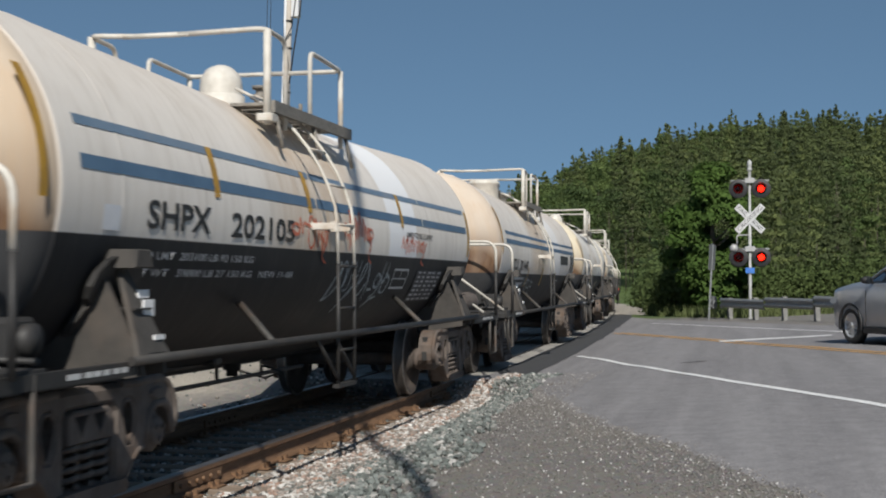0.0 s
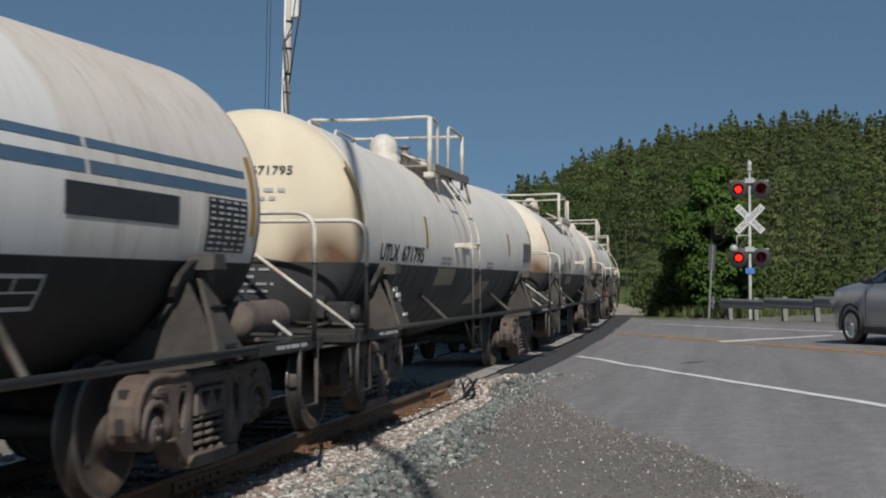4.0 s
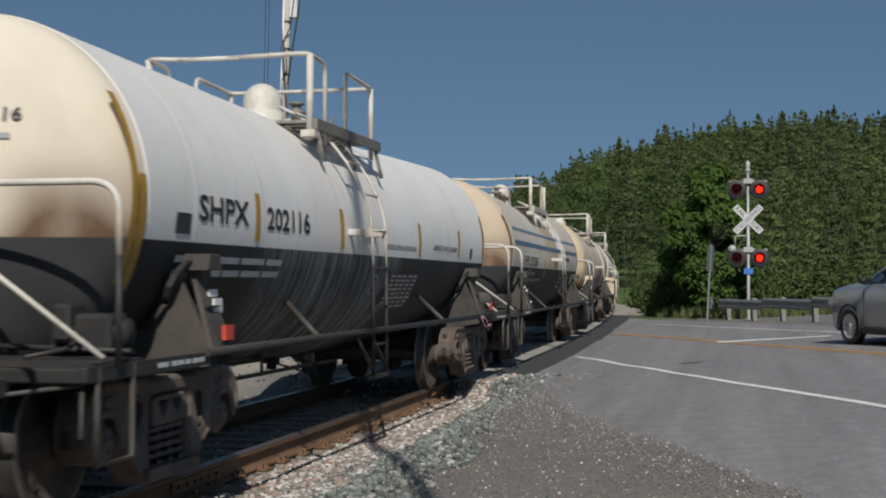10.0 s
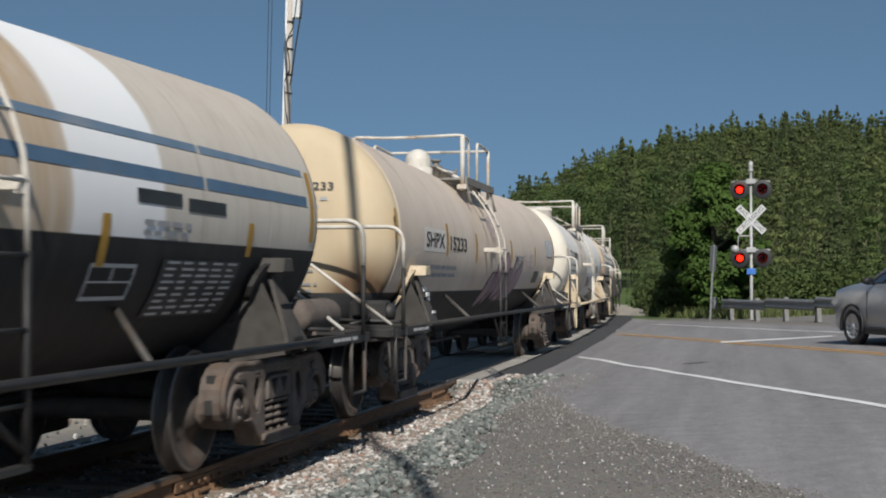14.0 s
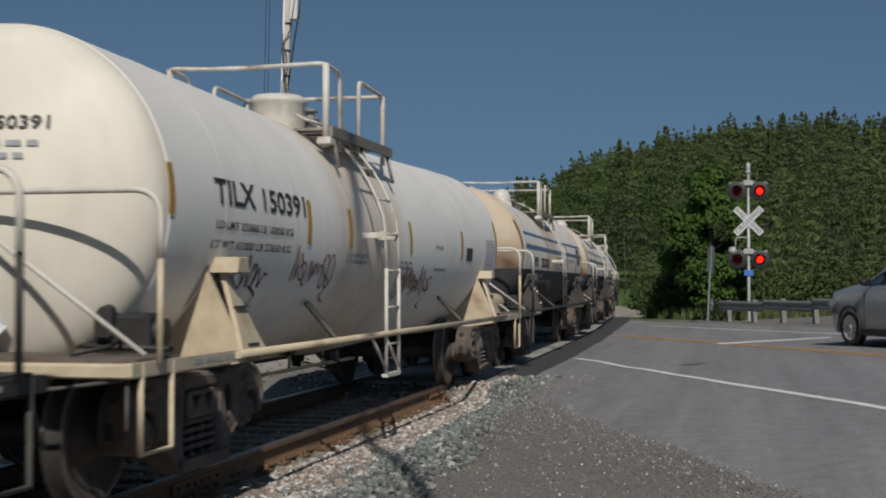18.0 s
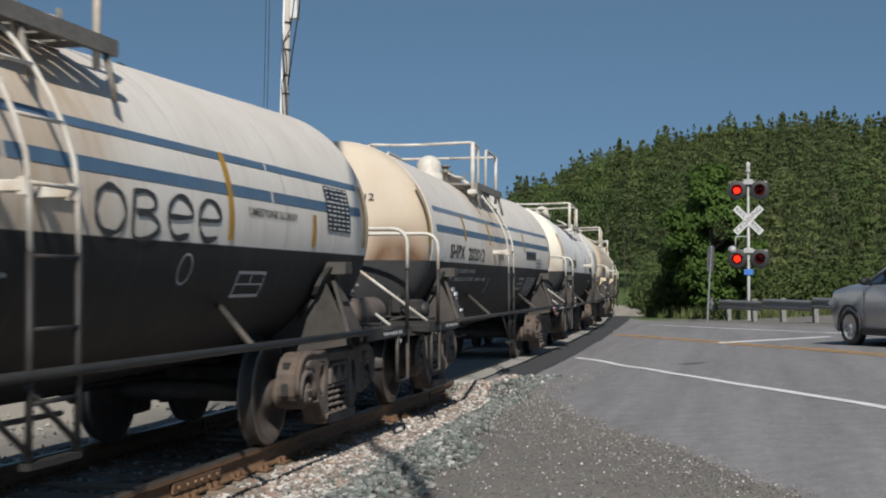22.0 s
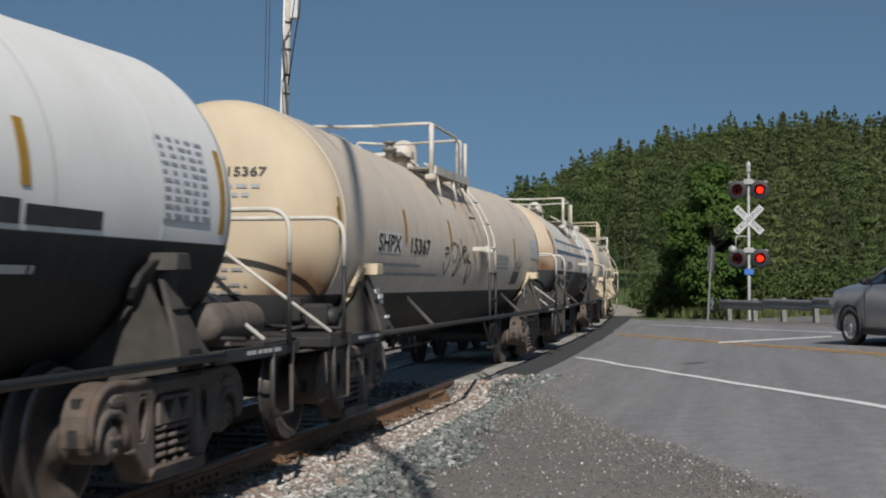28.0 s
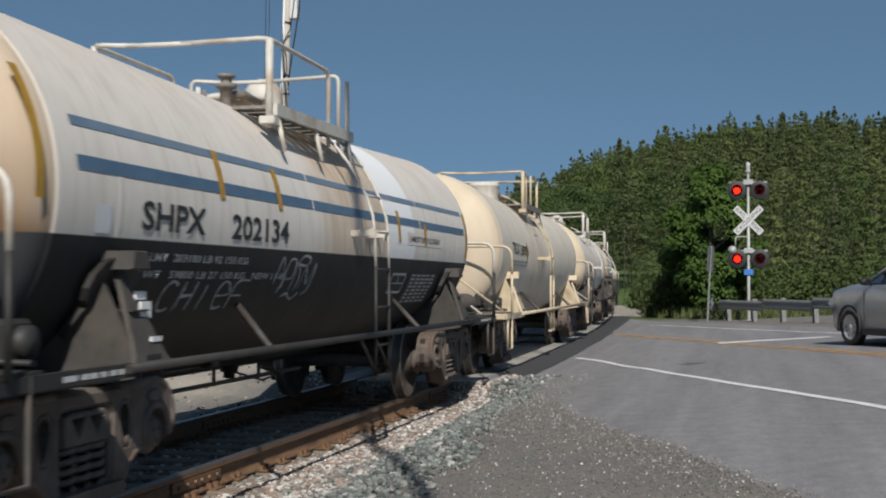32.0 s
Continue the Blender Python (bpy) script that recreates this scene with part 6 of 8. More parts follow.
def dress(car, h, key, ahead):
    """The lettering, stripes, reflectors and graffiti of each car."""
    if key in "ABFIJMP":
        for z, w, mt in ((2.09, 0.085, BLUE), (2.33, 0.062, BLUE_PALE if key in "AFMJ" else BLUE)) if key != "B" else ((2.065, 0.075, BLUE), (2.205, 0.055, BLUE)):
            p = phi_of(z)
            cuts = (-h + 0.45, -0.9, h - 2.6, h - 0.15) if key != "F" else (-h + 0.45, -0.1, h - 2.3, h - 0.15)
            for a, b in zip(cuts, cuts[1:]):
                mark(car, decal(a + 0.02, b - 0.02, p - w / 2 / R, p + w / 2 / R, mt, 0.004, name="stripe"), "stripe", "blue painted stripe along the tank")
    if key in "ABDEFIJKMLGHC":
        for y, z0, z1 in ((-h + 0.05, 1.86 if key != "E" else 1.4, 2.58 if key not in "GLH" else 2.2), (h - 0.05, 1.75, 2.35)):
            mark(car, decal(y - 0.045, y + 0.045, phi_of(z0), phi_of(z1), MARK_YELLOW, 0.007), "reflector", "yellow reflective strip")
    for k, a, *w in MARKS.get(key, ()):
        ink = INK
        if k == "T":
            mark(car, lettering(w[2], a, w[0], w[1], 0.185, ink), "lettering", "black stencilled lettering")
        elif k == "t":
            mark(car, lettering(w[2], a, w[0], w[1], 0.062, ink), "lettering", "small black stencilled lettering")
        elif k in ("P", "P2"):
            mark(car, bars((a + w[0]) / 2, w[1], w[0] - a, w[2], CHALK if k == "P" else GREY_INK, 0.05, 0.05, w[3], int(a * 50)), "small_print", "rows of small white stencilling")
        elif k in ("G", "G2"):
            mark(car, bars((a + w[0]) / 2, w[1], w[0] - a, w[2], GREY_INK, 0.035 if k == "G" else 0.06, 0.03, 5, int(a * 50)), "small_print", "rows of small grey stencilling")
        elif k == "S":
            for piece in scrawl((a + w[0]) / 2, (w[1] + w[2]) / 2, w[0] - a, w[2] - w[1], w[3], int(a * 37 + 200), w[4], 0.012):
                mark(car, piece, "graffiti", "sprayed graffiti")
        elif k == "L":
            for piece in sprayed(w[3], a, w[0], w[1], w[2], w[4], w[5]):
                mark(car, piece, "graffiti", "sprayed graffiti letter")
        elif k == "K":
            p, q = phi_of(w[1]), phi_of(w[2])
            for n, line in enumerate(TAGS[w[4]]):
                mark(car, ribbon([(a + (w[0] - a) * u, p + (q - p) * v) for u, v in rounded(line)], w[5], w[3], n), "graffiti", "sprayed graffiti stroke")
        elif k == "B":                          # fat outlined letters, filled with pink
            p, q = phi_of(w[1]), phi_of(w[2])
            for n, (u0, u1, v0, v1) in enumerate(((0.0, .20, .0, .72), (.16, .33, .05, .95), (.32, .58, .10, 1.0), (.44, .66, .0, .70), (.60, .84, .05, .92), (.76, 1.0, .08, .88))):
                ring = [(a + (w[0] - a) * ((u0 + u1) / 2 + (u1 - u0) / 2 * math.cos(c) + 0.10 * math.sin(c)), p + (q - p) * ((v0 + v1) / 2 + (v1 - v0) / 2 * math.sin(c) * (1 + 0.18 * math.sin(3 * c + n)))) for c in spread(0, 2 * math.pi, 22)]
                mid = (sum(c[0] for c in ring[:-1]) / 22, sum(c[1] for c in ring[:-1]) / 22)
                rings = [[(mid[0] + (y - mid[0]) * r, mid[1] + (f - mid[1]) * r) for y, f in ring[:-1]] for r in (1.0, 0.66, 0.33, 0.02)]
                vs = [on_tank(y, f, 0.0045 + 0.0005 * n) for g in rings for y, f in g]
                fs = [(22 * r + i, 22 * r + (i + 1) % 22, 22 * r + 22 + (i + 1) % 22, 22 * r + 22 + i) for r in range(3) for i in range(22)]
                mark(car, Form().add(vs, fs, True).mesh("graffiti", PINK_SPRAY), "graffiti", "pink sprayed letter")
                mark(car, ribbon(ring, 0.022, PURPLE_SPRAY, n), "graffiti", "dark purple outline of a sprayed letter")
        elif k == "c":
            mark(car, lettering(w[2], a, w[0], w[1], 0.055, CHALK), "lettering", "small white stencilled lettering")
        elif k == "D":
            mark(car, decal(a, w[0], phi_of(w[1]), phi_of(w[2]), w[3], 0.005, w[4] if len(w) > 4 else 0.0), "placard", "repainted panel")
        elif k == "E":
            mark(car, decal(a, w[0], phi_of(w[1]), phi_of(w[2]), w[3], 0.009), "placard", "strip of blue tape")
        elif k == "W":
            mark(car, decal(a, w[0], phi_of(w[1]), phi_of(w[2]), FADED_WHITE, 0.003), "placard", "faded white ground behind the lettering")
        elif k == "Y":
            mark(car, decal(a - 0.05, a + 0.05, phi_of(w[0]), phi_of(w[1]), MARK_YELLOW, 0.007), "reflector", "yellow reflective strip")
        elif k == "I":
            info_panel(car, a, w[0], w[1], w[2], w[3], w[4], w[5])
        elif k == "F":
            outline(car, a, w[0], w[1], w[2], CHALK)
        elif k == "O":
            f = Form()
            for i in range(20):
                for r0 in (0.10,):
                    q = [(r0 * math.cos(i * 0.314), r0 * math.sin(i * 0.314)), ((r0 + 0.016) * math.cos(i * 0.314), (r0 + 0.016) * math.sin(i * 0.314)), ((r0 + 0.016) * math.cos(i * 0.314 + 0.314), (r0 + 0.016) * math.sin(i * 0.314 + 0.314)), (r0 * math.cos(i * 0.314 + 0.314), r0 * math.sin(i * 0.314 + 0.314))]
                    f.add([on_tank(a + u, phi_of(w[0]) + v / R, 0.006) for u, v in q], [(0, 1, 2, 3)])
            mark(car, f.mesh("stencil_ring", CHALK), "stencil_ring", "stencilled ring")
    # number and small print on the front head, and marks on the saddles
    number = next((w[2] for k, a, *w in MARKS.get(key, ()) if k == "T" and w[2][0].isdigit()), "")
    if number:
        part("lettering", head_letters("SHPX " + number if key not in "BCDHN" else "TILX " + number if key in "HN" else "UTLX " + number, h + ahead, -0.20, 0.58, 2.42 + 0.06 * (key in "BCD"), 0.082, INK), car, "black lettering on the tank head")
        lines = ((2.29, 0.42, GREY_INK, 0.036), (2.21, 0.36, GREY_INK, 0.036)) if key not in "AFIJM" else ()
        if not lines:
            part("lettering", head_letters("13851 GAL", h + ahead, 0.10, 0.44, 2.275, 0.045, SIGN_GREY), car, "small faded lettering on the tank head")
            part("lettering", head_letters("52 432     L", h + ahead, 0.08, 0.43, 2.19, 0.045, SIGN_GREY), car, "small faded lettering on the tank head")
        for k, z in enumerate((1.53, 1.46, 1.39, 1.32)) if key not in "HN" else ():
            lines += ((z, (0.34, 0.22, 0.36, 0.32)[k], GREY_INK, 0.026),)
        for z, w, ink, hgt in lines:
            part("small_print", head_bars(h + ahead, 0.04 + 0.06 * (z > 2), 0.04 + 0.06 * (z > 2) + w, z, hgt, ink, int(z * 100)), car, "small stencilled lines on the tank head")
    for z0, z1, mt in ((1.20, 1.30, SCALE_WHITE), (1.31, 1.36, SCALE_WHITE), (1.06, 1.09, SCALE_WHITE)) if key not in "HN" else ():
        ys_ = -h + 1.0 + 0.06
        t = (1.47 - (z0 + z1) / 2) / 0.54
        x = 1.20 + 0.22 * t + 0.012
        part("marker_tag", Form().box(x - 0.008, x + 0.006, ys_ - 0.02, ys_ + 0.12, z0, z1).mesh("marker_tag", mt), car, "white marker tag on the saddle")
    def placard(x, y, z, face):
        """A square sign frame standing on its corner."""
        r = 0.19
        f = Form()
        pts = [(0, r), (r, 0), (0, -r), (-r, 0)]
        put = (lambda u, w, d: (x + d, y + u, z + w)) if face == "side" else (lambda u, w, d: (x + u, y - d, z + w))
        f.add([put(u, w, d) for d in (0, 0.008) for u, w in pts], [(0, 1, 2, 3), (7, 6, 5, 4), (0, 4, 5, 1), (1, 5, 6, 2), (2, 6, 7, 3), (3, 7, 4, 0)])
        for a, b in zip(pts, pts[1:] + pts[:1]):
            f.tube([put(a[0], a[1], 0.01), put(b[0], b[1], 0.01)], 0.008, 6)
        for w in (0.06, -0.06):
            f.tube([put(-0.09, w, 0.016), put(0, w + 0.018, 0.016), put(0.09, w, 0.016)], 0.007, 6, 1)
        f.tube([put(0, r, 0), put(0, r + 0.06, -0.04)], 0.01, 6)
        part("placard_holder", f.mesh("placard_holder", WHITE_PLATE if face != "side" else SIGN_GREY, BLACK_STEEL), car, "diamond-shaped placard holder")

    if key in "GL":
        placard(1.25, h - 2.04, 1.21, "side")
    if key in "HN":
        placard(0.11, -h - 0.40, 1.15, "end")
    if key in "EJ":
        tape = Form().tube(bent([(1.46, h - 1.55, 0.97), (1.48, h - 1.45, 0.86), (1.47, h - 1.2, 0.80), (1.49, h - 1.0, 0.85), (1.48, h - 0.92, 0.78)], 0.1), 0.009, 5)
        tape.tube(bent([(1.46, h - 1.5, 0.97), (1.50, h - 1.3, 0.9), (1.48, h - 1.1, 0.76)], 0.1), 0.007, 5)
        part("ribbon", tape.mesh("ribbon", PINK), car, "faded pink plastic ribbon tied to the side rail")
    if key == "E":
        part("marker_tag", Form().box(1.44, 1.455, h - 0.80, h - 0.66, 1.03, 1.13).mesh("marker_tag", RED_PLATE), car, "red marker tag")
        part("marker_tag", Form().box(1.40, 1.43, -h + 0.95, -h + 1.09, 1.02, 1.12).mesh("marker_tag", RED_PLATE), car, "red marker tag")


LOOKS = {
    "A": ("white and black tank car with blue stripes and red graffiti", (WHITE, 1.68, BLACKLOW, HEADTAN), dict(dirt=0.30, rust=0.55, patch=0.9)),
    "B": ("dirty white and black striped tank car with a rusty head", (WHITE, 1.55, BLACKLOW, (0.58, 0.49, 0.40)), dict(dirt=0.4, rust=0.6, patch=0.5, heat=0.18)),
    "C": ("white and black tank car with cream ends", ((0.78, 0.745, 0.69), 1.60, BLACKLOW, (0.63, 0.56, 0.43)), dict(dirt=0.15, rust=0.12, spill=(-6, 6, 0.35))),
    "D": ("white and black tank car with black graffiti", ((0.78, 0.75, 0.70), 1.60, BLACKLOW, (0.66, 0.60, 0.50)), dict(dirt=0.18, rust=0.15, spill=(-6, 6, 0.3))),
    "E": ("white and black tank car with white spill streaks", ((0.79, 0.775, 0.755), 1.68, BLACKLOW, (0.67, 0.60, 0.49)), dict(dirt=0.12, rust=0.15, spill=(-3.2, 0.9, 0.9))),
    "F": ("dusty tan and black tank car with blue stripes", ((0.60, 0.55, 0.48), 1.68, BLACKLOW, HEADTAN), dict(dirt=0.4, rust=0.7, patch=0.9)),
    "G": ("tan tank car with purple graffiti and a dark belly", (TAN, 1.30, BLACKLOW, (0.54, 0.44, 0.30)), dict(dirt=0.25, rust=0.2, burn=0.9)),
    "H": ("white tank car with cream fittings and brown graffiti", ((0.80, 0.775, 0.735), 0.2, BLACKLOW, (0.74, 0.69, 0.59)), dict(dirt=0.12, rust=0.5, burn=0.25)),
    "I": ("white and black tank car with blue stripes and black graffiti", (WHITE, 1.68, BLACKLOW, HEADTAN), dict(dirt=0.25, rust=0.6)),
    "J": ("white and black tank car with blue stripes", (WHITE, 1.68, BLACKLOW, (0.56, 0.475, 0.375)), dict(dirt=0.25, rust=0.45)),
    "K": ("clean white and black tank car", ((0.80, 0.79, 0.77), 1.68, BLACKLOW, (0.76, 0.72, 0.62)), dict(dirt=0.08, rust=0.06, burn=0.5)),
    "L": ("tan tank car with a dark belly and black graffiti", ((0.67, 0.575, 0.475), 1.30, BLACKLOW, (0.56, 0.46, 0.335)), dict(dirt=0.25, rust=0.3)),
    "M": ("white and black tank car with blue stripes and pale graffiti", (WHITE, 1.68, BLACKLOW, HEADTAN), dict(dirt=0.35, rust=0.65, patch=0.9)),
    "N": ("cream tank car with cream fittings", ((0.68, 0.62, 0.53), 0.2, BLACKLOW, (0.62, 0.52, 0.395)), dict(dirt=0.2, rust=0.2)),
    "O": ("white tank car with cream ends", (WHITE, 1.2, BLACKLOW, (0.60, 0.51, 0.37)), dict(dirt=0.2, rust=0.2)),
    "P": ("white and black tank car with blue stripes", (WHITE, 1.68, BLACKLOW, HEADTAN), dict(dirt=0.3, rust=0.5)),
    "Q": ("white and black tank car with cream ends", (WHITE, 1.68, BLACKLOW, (0.60, 0.51, 0.37)), dict(dirt=0.3, rust=0.3)),
}
for key, a, b in TRAIN:
    label, (top, split, lowc, head), wear = LOOKS[key]
    hh = (b - a) / 2
    lads = {"D": 0.33, "F": 0.4, "K": 0.4, "L": 0.28, "M": 0.45, "G": -1.05, "H": -1.15, "N": -1.15}
    nose = 0.02 if key in "BHN" else HEAD_Y
    paint = tank_paint("tank_paint", top, split, lowc, head, -hh + nose + 0.014, hh + TAIL_Y - 0.014, lad=lads.get(key, -0.82), **wear)
    car, h = tank_car(a, b, label, paint, CREAM if key == "N" else RAIL_WHITE, CREAM if key in "HN" else BLACK_STEEL, key in "HNB", lads.get(key, -0.82), 2 if key in "DFKLMO" else 1, CREAM if key in "GLHN" else None, nose)
    dress(car, h, key, HEAD_Y - nose)


# ---- scenery ----
def leaf_material(name, dark, light, size=0.11, through_=0.2):
    """Leaves: colour varies from piece to piece and from tree to tree; some light comes through."""
    m, n, l, b = material(name, 0.75)
    g = n.new("ShaderNodeNewGeometry")
    v = coords(n, l)
    f = calc(n, l, "ADD", calc(n, l, "MULTIPLY", g.outputs["Random Per Island"], 0.30), calc(n, l, "MULTIPLY", grain(n, l, v, size, 5, 0.7), 0.75))
    c = ramp(n, l, f, ((0.28, dark), (0.72, light)))
    l.new(c, b.inputs["Base Color"])
    b.inputs["Specular IOR Level"].default_value = 0.12
    t = n.new("ShaderNodeBsdfTranslucent")
    l.new(c, t.inputs[0])
    x = n.new("ShaderNodeMixShader")
    x.inputs[0].default_value = through_
    l.new(b.outputs[0], x.inputs[1])
    l.new(t.outputs[0], x.inputs[2])
    l.new(x.outputs[0], n["Material Output"].inputs[0])
    return m


def leaf_cloud(name, centres, radii, per, size, seed, mat, quad=True, ruffle=0.55, faces=None):
    """Small leaf pieces in uneven clumps: centres (n, 3), radii (n, 3); each piece is a bent quad, or a lone triangle for far woods."""
    rg = np.random.default_rng(seed)
    C = np.repeat(np.asarray(centres, float), per, 0)
    Q = np.repeat(np.asarray(radii, float), per, 0)
    n = len(C)
    d = rg.normal(size=(n, 3))
    d /= np.linalg.norm(d, axis=1)[:, None]
    P = C + d * Q * rg.uniform(0.45, 1.10, (n, 1))
    nrm = d + rg.normal(0, ruffle, (n, 3)) + np.array([0, 0, 0.5])
    nrm /= np.linalg.norm(nrm, axis=1)[:, None]
    t = np.cross(nrm, rg.normal(size=(n, 3)))
    t /= np.linalg.norm(t, axis=1)[:, None] + 1e-9
    u = np.cross(nrm, t)
    s = (size * rg.uniform(0.5, 1.4, (n, 1)))
    k = 4 if quad else 3
    corners = [P - t * s, P + u * s * 0.6 - nrm * s * 0.15, P + t * s, P - u * s * 0.6 - nrm * s * 0.15] if quad else [P - t * s, P + u * s * 0.9, P + t * s * 0.9 - nrm * s * 0.2]
    V = np.stack(corners[::-1], 1).reshape(-1, 3)
    me = bpy.data.meshes.new(name)
    me.vertices.add(k * n)
    me.vertices.foreach_set("co", V.astype(np.float32).ravel())
    me.loops.add(k * n)
    me.loops.foreach_set("vertex_index", np.arange(k * n, dtype=np.int32))
    me.polygons.add(n)
    me.polygons.foreach_set("loop_start", (k * np.arange(n)).astype(np.int32))
    me.update(calc_edges=True)
    if faces is not None:                    # far foliage is lit as a whole crown, not leaf by leaf
        N = d * 0.35 + nrm * 0.3 + np.repeat(np.asarray(faces, float), per, 0) * 0.8
        N /= np.linalg.norm(N, axis=1)[:, None]
        me.polygons.foreach_set("use_smooth", np.ones(n, dtype=bool))
        me.normals_split_custom_set_from_vertices(np.repeat(N, k, 0).tolist())
    me.materials.append(mat)
    return me


# far woods: distance haze put into the leaf colours, paler and closer in tone
PINE = {"dark": leaf_material("dark_pine_needles", (0.069, 0.089, 0.041), (0.099, 0.122, 0.055), 0.11, 0.38), "mid": leaf_material("pine_needles", (0.091, 0.116, 0.049), (0.129, 0.158, 0.066), 0.11, 0.38),
        "light": leaf_material("light_pine_needles", (0.115, 0.142, 0.055), (0.161, 0.192, 0.074), 0.11, 0.38)}
BROAD = {"dark": leaf_material("dark_spring_leaves", (0.062, 0.094, 0.038), (0.093, 0.133, 0.050), 0.11, 0.38), "mid": leaf_material("spring_leaves", (0.087, 0.128, 0.046), (0.127, 0.177, 0.061), 0.11, 0.38),
         "light": leaf_material("pale_spring_leaves", (0.112, 0.156, 0.054), (0.159, 0.211, 0.071), 0.11, 0.38)}
MAPLE = leaf_material("maple_leaves", (0.050, 0.090, 0.022), (0.100, 0.165, 0.040), 0.11, 0.38)
# undergrowth leaves as a darkened copy: shade is put into the colour
SHADED_SHRUB = leaf_material("shaded_shrub_leaves", (0.038, 0.058, 0.020), (0.090, 0.120, 0.040))
BARK = surface("bark", (0.05, 0.04, 0.032), (0.14, 0.115, 0.095), 8, 0.9, stretch=(1, 1, 0.2))
SKYLINE = ((-12.0, 150), (-10.6, 158), (-10, 172), (-9.3, 196), (-8.5, 205), (-7.6, 214), (-6.8, 236), (-6.2, 240), (-5.2, 256), (-4.4, 252), (-3.2, 276), (-2.2, 272), (-0.6, 292), (0.6, 286), (1.4, 292), (3.2, 298), (4.2, 288), (5.8, 288), (9, 280))


def skyline(az):
    """How high the treetops stand against the sky, in thousandths of their distance."""
    for (a, p), (b, q) in zip(SKYLINE, SKYLINE[1:]):
        if a <= az <= b:
            return (p + (q - p) * (az - a) / (b - a)) / 2.33
    return 60


rg = np.random.default_rng(11)
TONES = ("dark", "mid", "light")
pines = {t: ([], [], []) for t in TONES}
broads = {t: ([], [], []) for t in TONES}
stems, standing = Form(), {}


def bough_tree(x, y, z, ht, w, bag):
    """A conifer: tiers of flat boughs round the stem, shorter to the top, some missing."""
    C, Q, W = bag
    tiers = max(7, int(ht / 1.05))
    lean = rg.normal(0, 0.012 * ht, 2)
    base = rg.uniform(0.12, 0.30)
    for i in range(tiers):
        f = i / (tiers - 1)
        reach = w * (1.03 - f) ** 0.9 * rg.uniform(0.72, 1.22) + 0.12
        zc = z + ht * (base + (1 - base) * f * 0.97)
        start = rg.uniform(0, 6.28)
        n = 6 if f < 0.75 else 4
        for k in range(n):
            if rg.random() < 0.13:
                continue
            a = start + 6.28 * k / n + rg.normal(0, 0.2)
            d = reach * rg.uniform(0.75, 1.15)
            C.append((x + lean[0] * f + 0.55 * d * math.cos(a), y + lean[1] * f + 0.55 * d * math.sin(a), zc + rg.normal(0, 0.12) + 0.05 * d))
            Q.append((0.17 * d + 0.40 * d * abs(math.cos(a)), 0.17 * d + 0.40 * d * abs(math.sin(a)), 0.11 + 0.06 * d))
            W.append((0.7 * math.cos(a), 0.7 * math.sin(a), 1.2))
    for k in range(3):
        C.append((x + lean[0], y + lean[1], z + ht * (0.97 + 0.015 * k)))
        Q.append((0.22 - 0.06 * k, 0.22 - 0.06 * k, 0.02 * ht))
        W.append((0.0, -0.3, 1.0))
    stems.tube([(x, y, z - 0.3), (x + lean[0], y + lean[1], z + ht * 0.6)], 0.006 * ht, 4, taper=0.02)


def leafy_tree(x, y, z, ht, w, bag):
    """A broadleaf tree: rounded clumps that pile up to a domed top."""
    C, Q, W = bag
    for i in range(26):
        f = rg.random() ** 0.8
        d = w * math.sqrt(max(0.0, 1 - (1.15 * f - 0.25) ** 2)) * rg.uniform(0.2, 1.0)
        a = rg.uniform(0, 6.28)
        q = w * rg.uniform(0.16, 0.34)
        C.append((x + d * math.cos(a), y + d * math.sin(a), z + ht * (0.22 + 0.70 * f)))
        Q.append((q, q, q * 0.7))
        W.append((0.7 * math.cos(a), 0.7 * math.sin(a), 0.6 + f))
    stems.tube([(x, y, z - 0.3), (x, y, z + ht * 0.7)], 0.007 * ht, 4, taper=0.03)


for k in range(9000):
    az, r = rg.uniform(-11.8, 8.8), 70 + 310 * rg.random() ** 0.7
    x, y = r * math.sin(math.radians(az)), r * math.cos(math.radians(az))
    if x < track_x(min(y, 180)) + 7 and y < 120:
        continue
    conif = noise.noise((x * 0.014, y * 0.014, 5)) + 0.20 * sm(110, 250, r) + 0.12 * sm(-3, 3, az) - 0.25 * sm(-4, -8, az) + 0.20 * rg.normal() > 0.0
    # crowns keep their distance
    gap = (2.6 if r < 115 else 4.3) * rg.uniform(0.8, 1.15)
    cell = (int(x // 5), int(y // 5))
    if any((x - p) ** 2 + (y - q) ** 2 < gap * gap for i in (-1, 0, 1) for j in (-1, 0, 1) for p, q in standing.get((cell[0] + i, cell[1] + j), ())):
        continue
    z = land(x, y)
    room = skyline(az) / 1000 * r + 1.4 - z
    ht = min(rg.uniform(12, 21) if conif else rg.uniform(9, 14), (0.93 + 0.16 * noise.noise((az * 1.7, r * 0.01, 2))) * room * (rg.uniform(0.66, 1.05) if conif else rg.uniform(0.68, 0.92)))
    if r < 112:
        ht = min(ht, rg.uniform(3.5, 7.5))
    if ht < 2.5:
        continue
    standing.setdefault(cell, []).append((x, y))
    tone = TONES[min(2, max(0, int(1.5 + 1.2 * noise.noise((x * 0.03, y * 0.03, 8)) + 0.75 * rg.normal())))]
    if conif:
        bough_tree(x, y, z, ht, max(1.1, ht * rg.uniform(0.19, 0.29)), pines[tone])
    else:
        leafy_tree(x, y, z, ht, max(1.2, ht * rg.uniform(0.24, 0.34)), broads[tone])


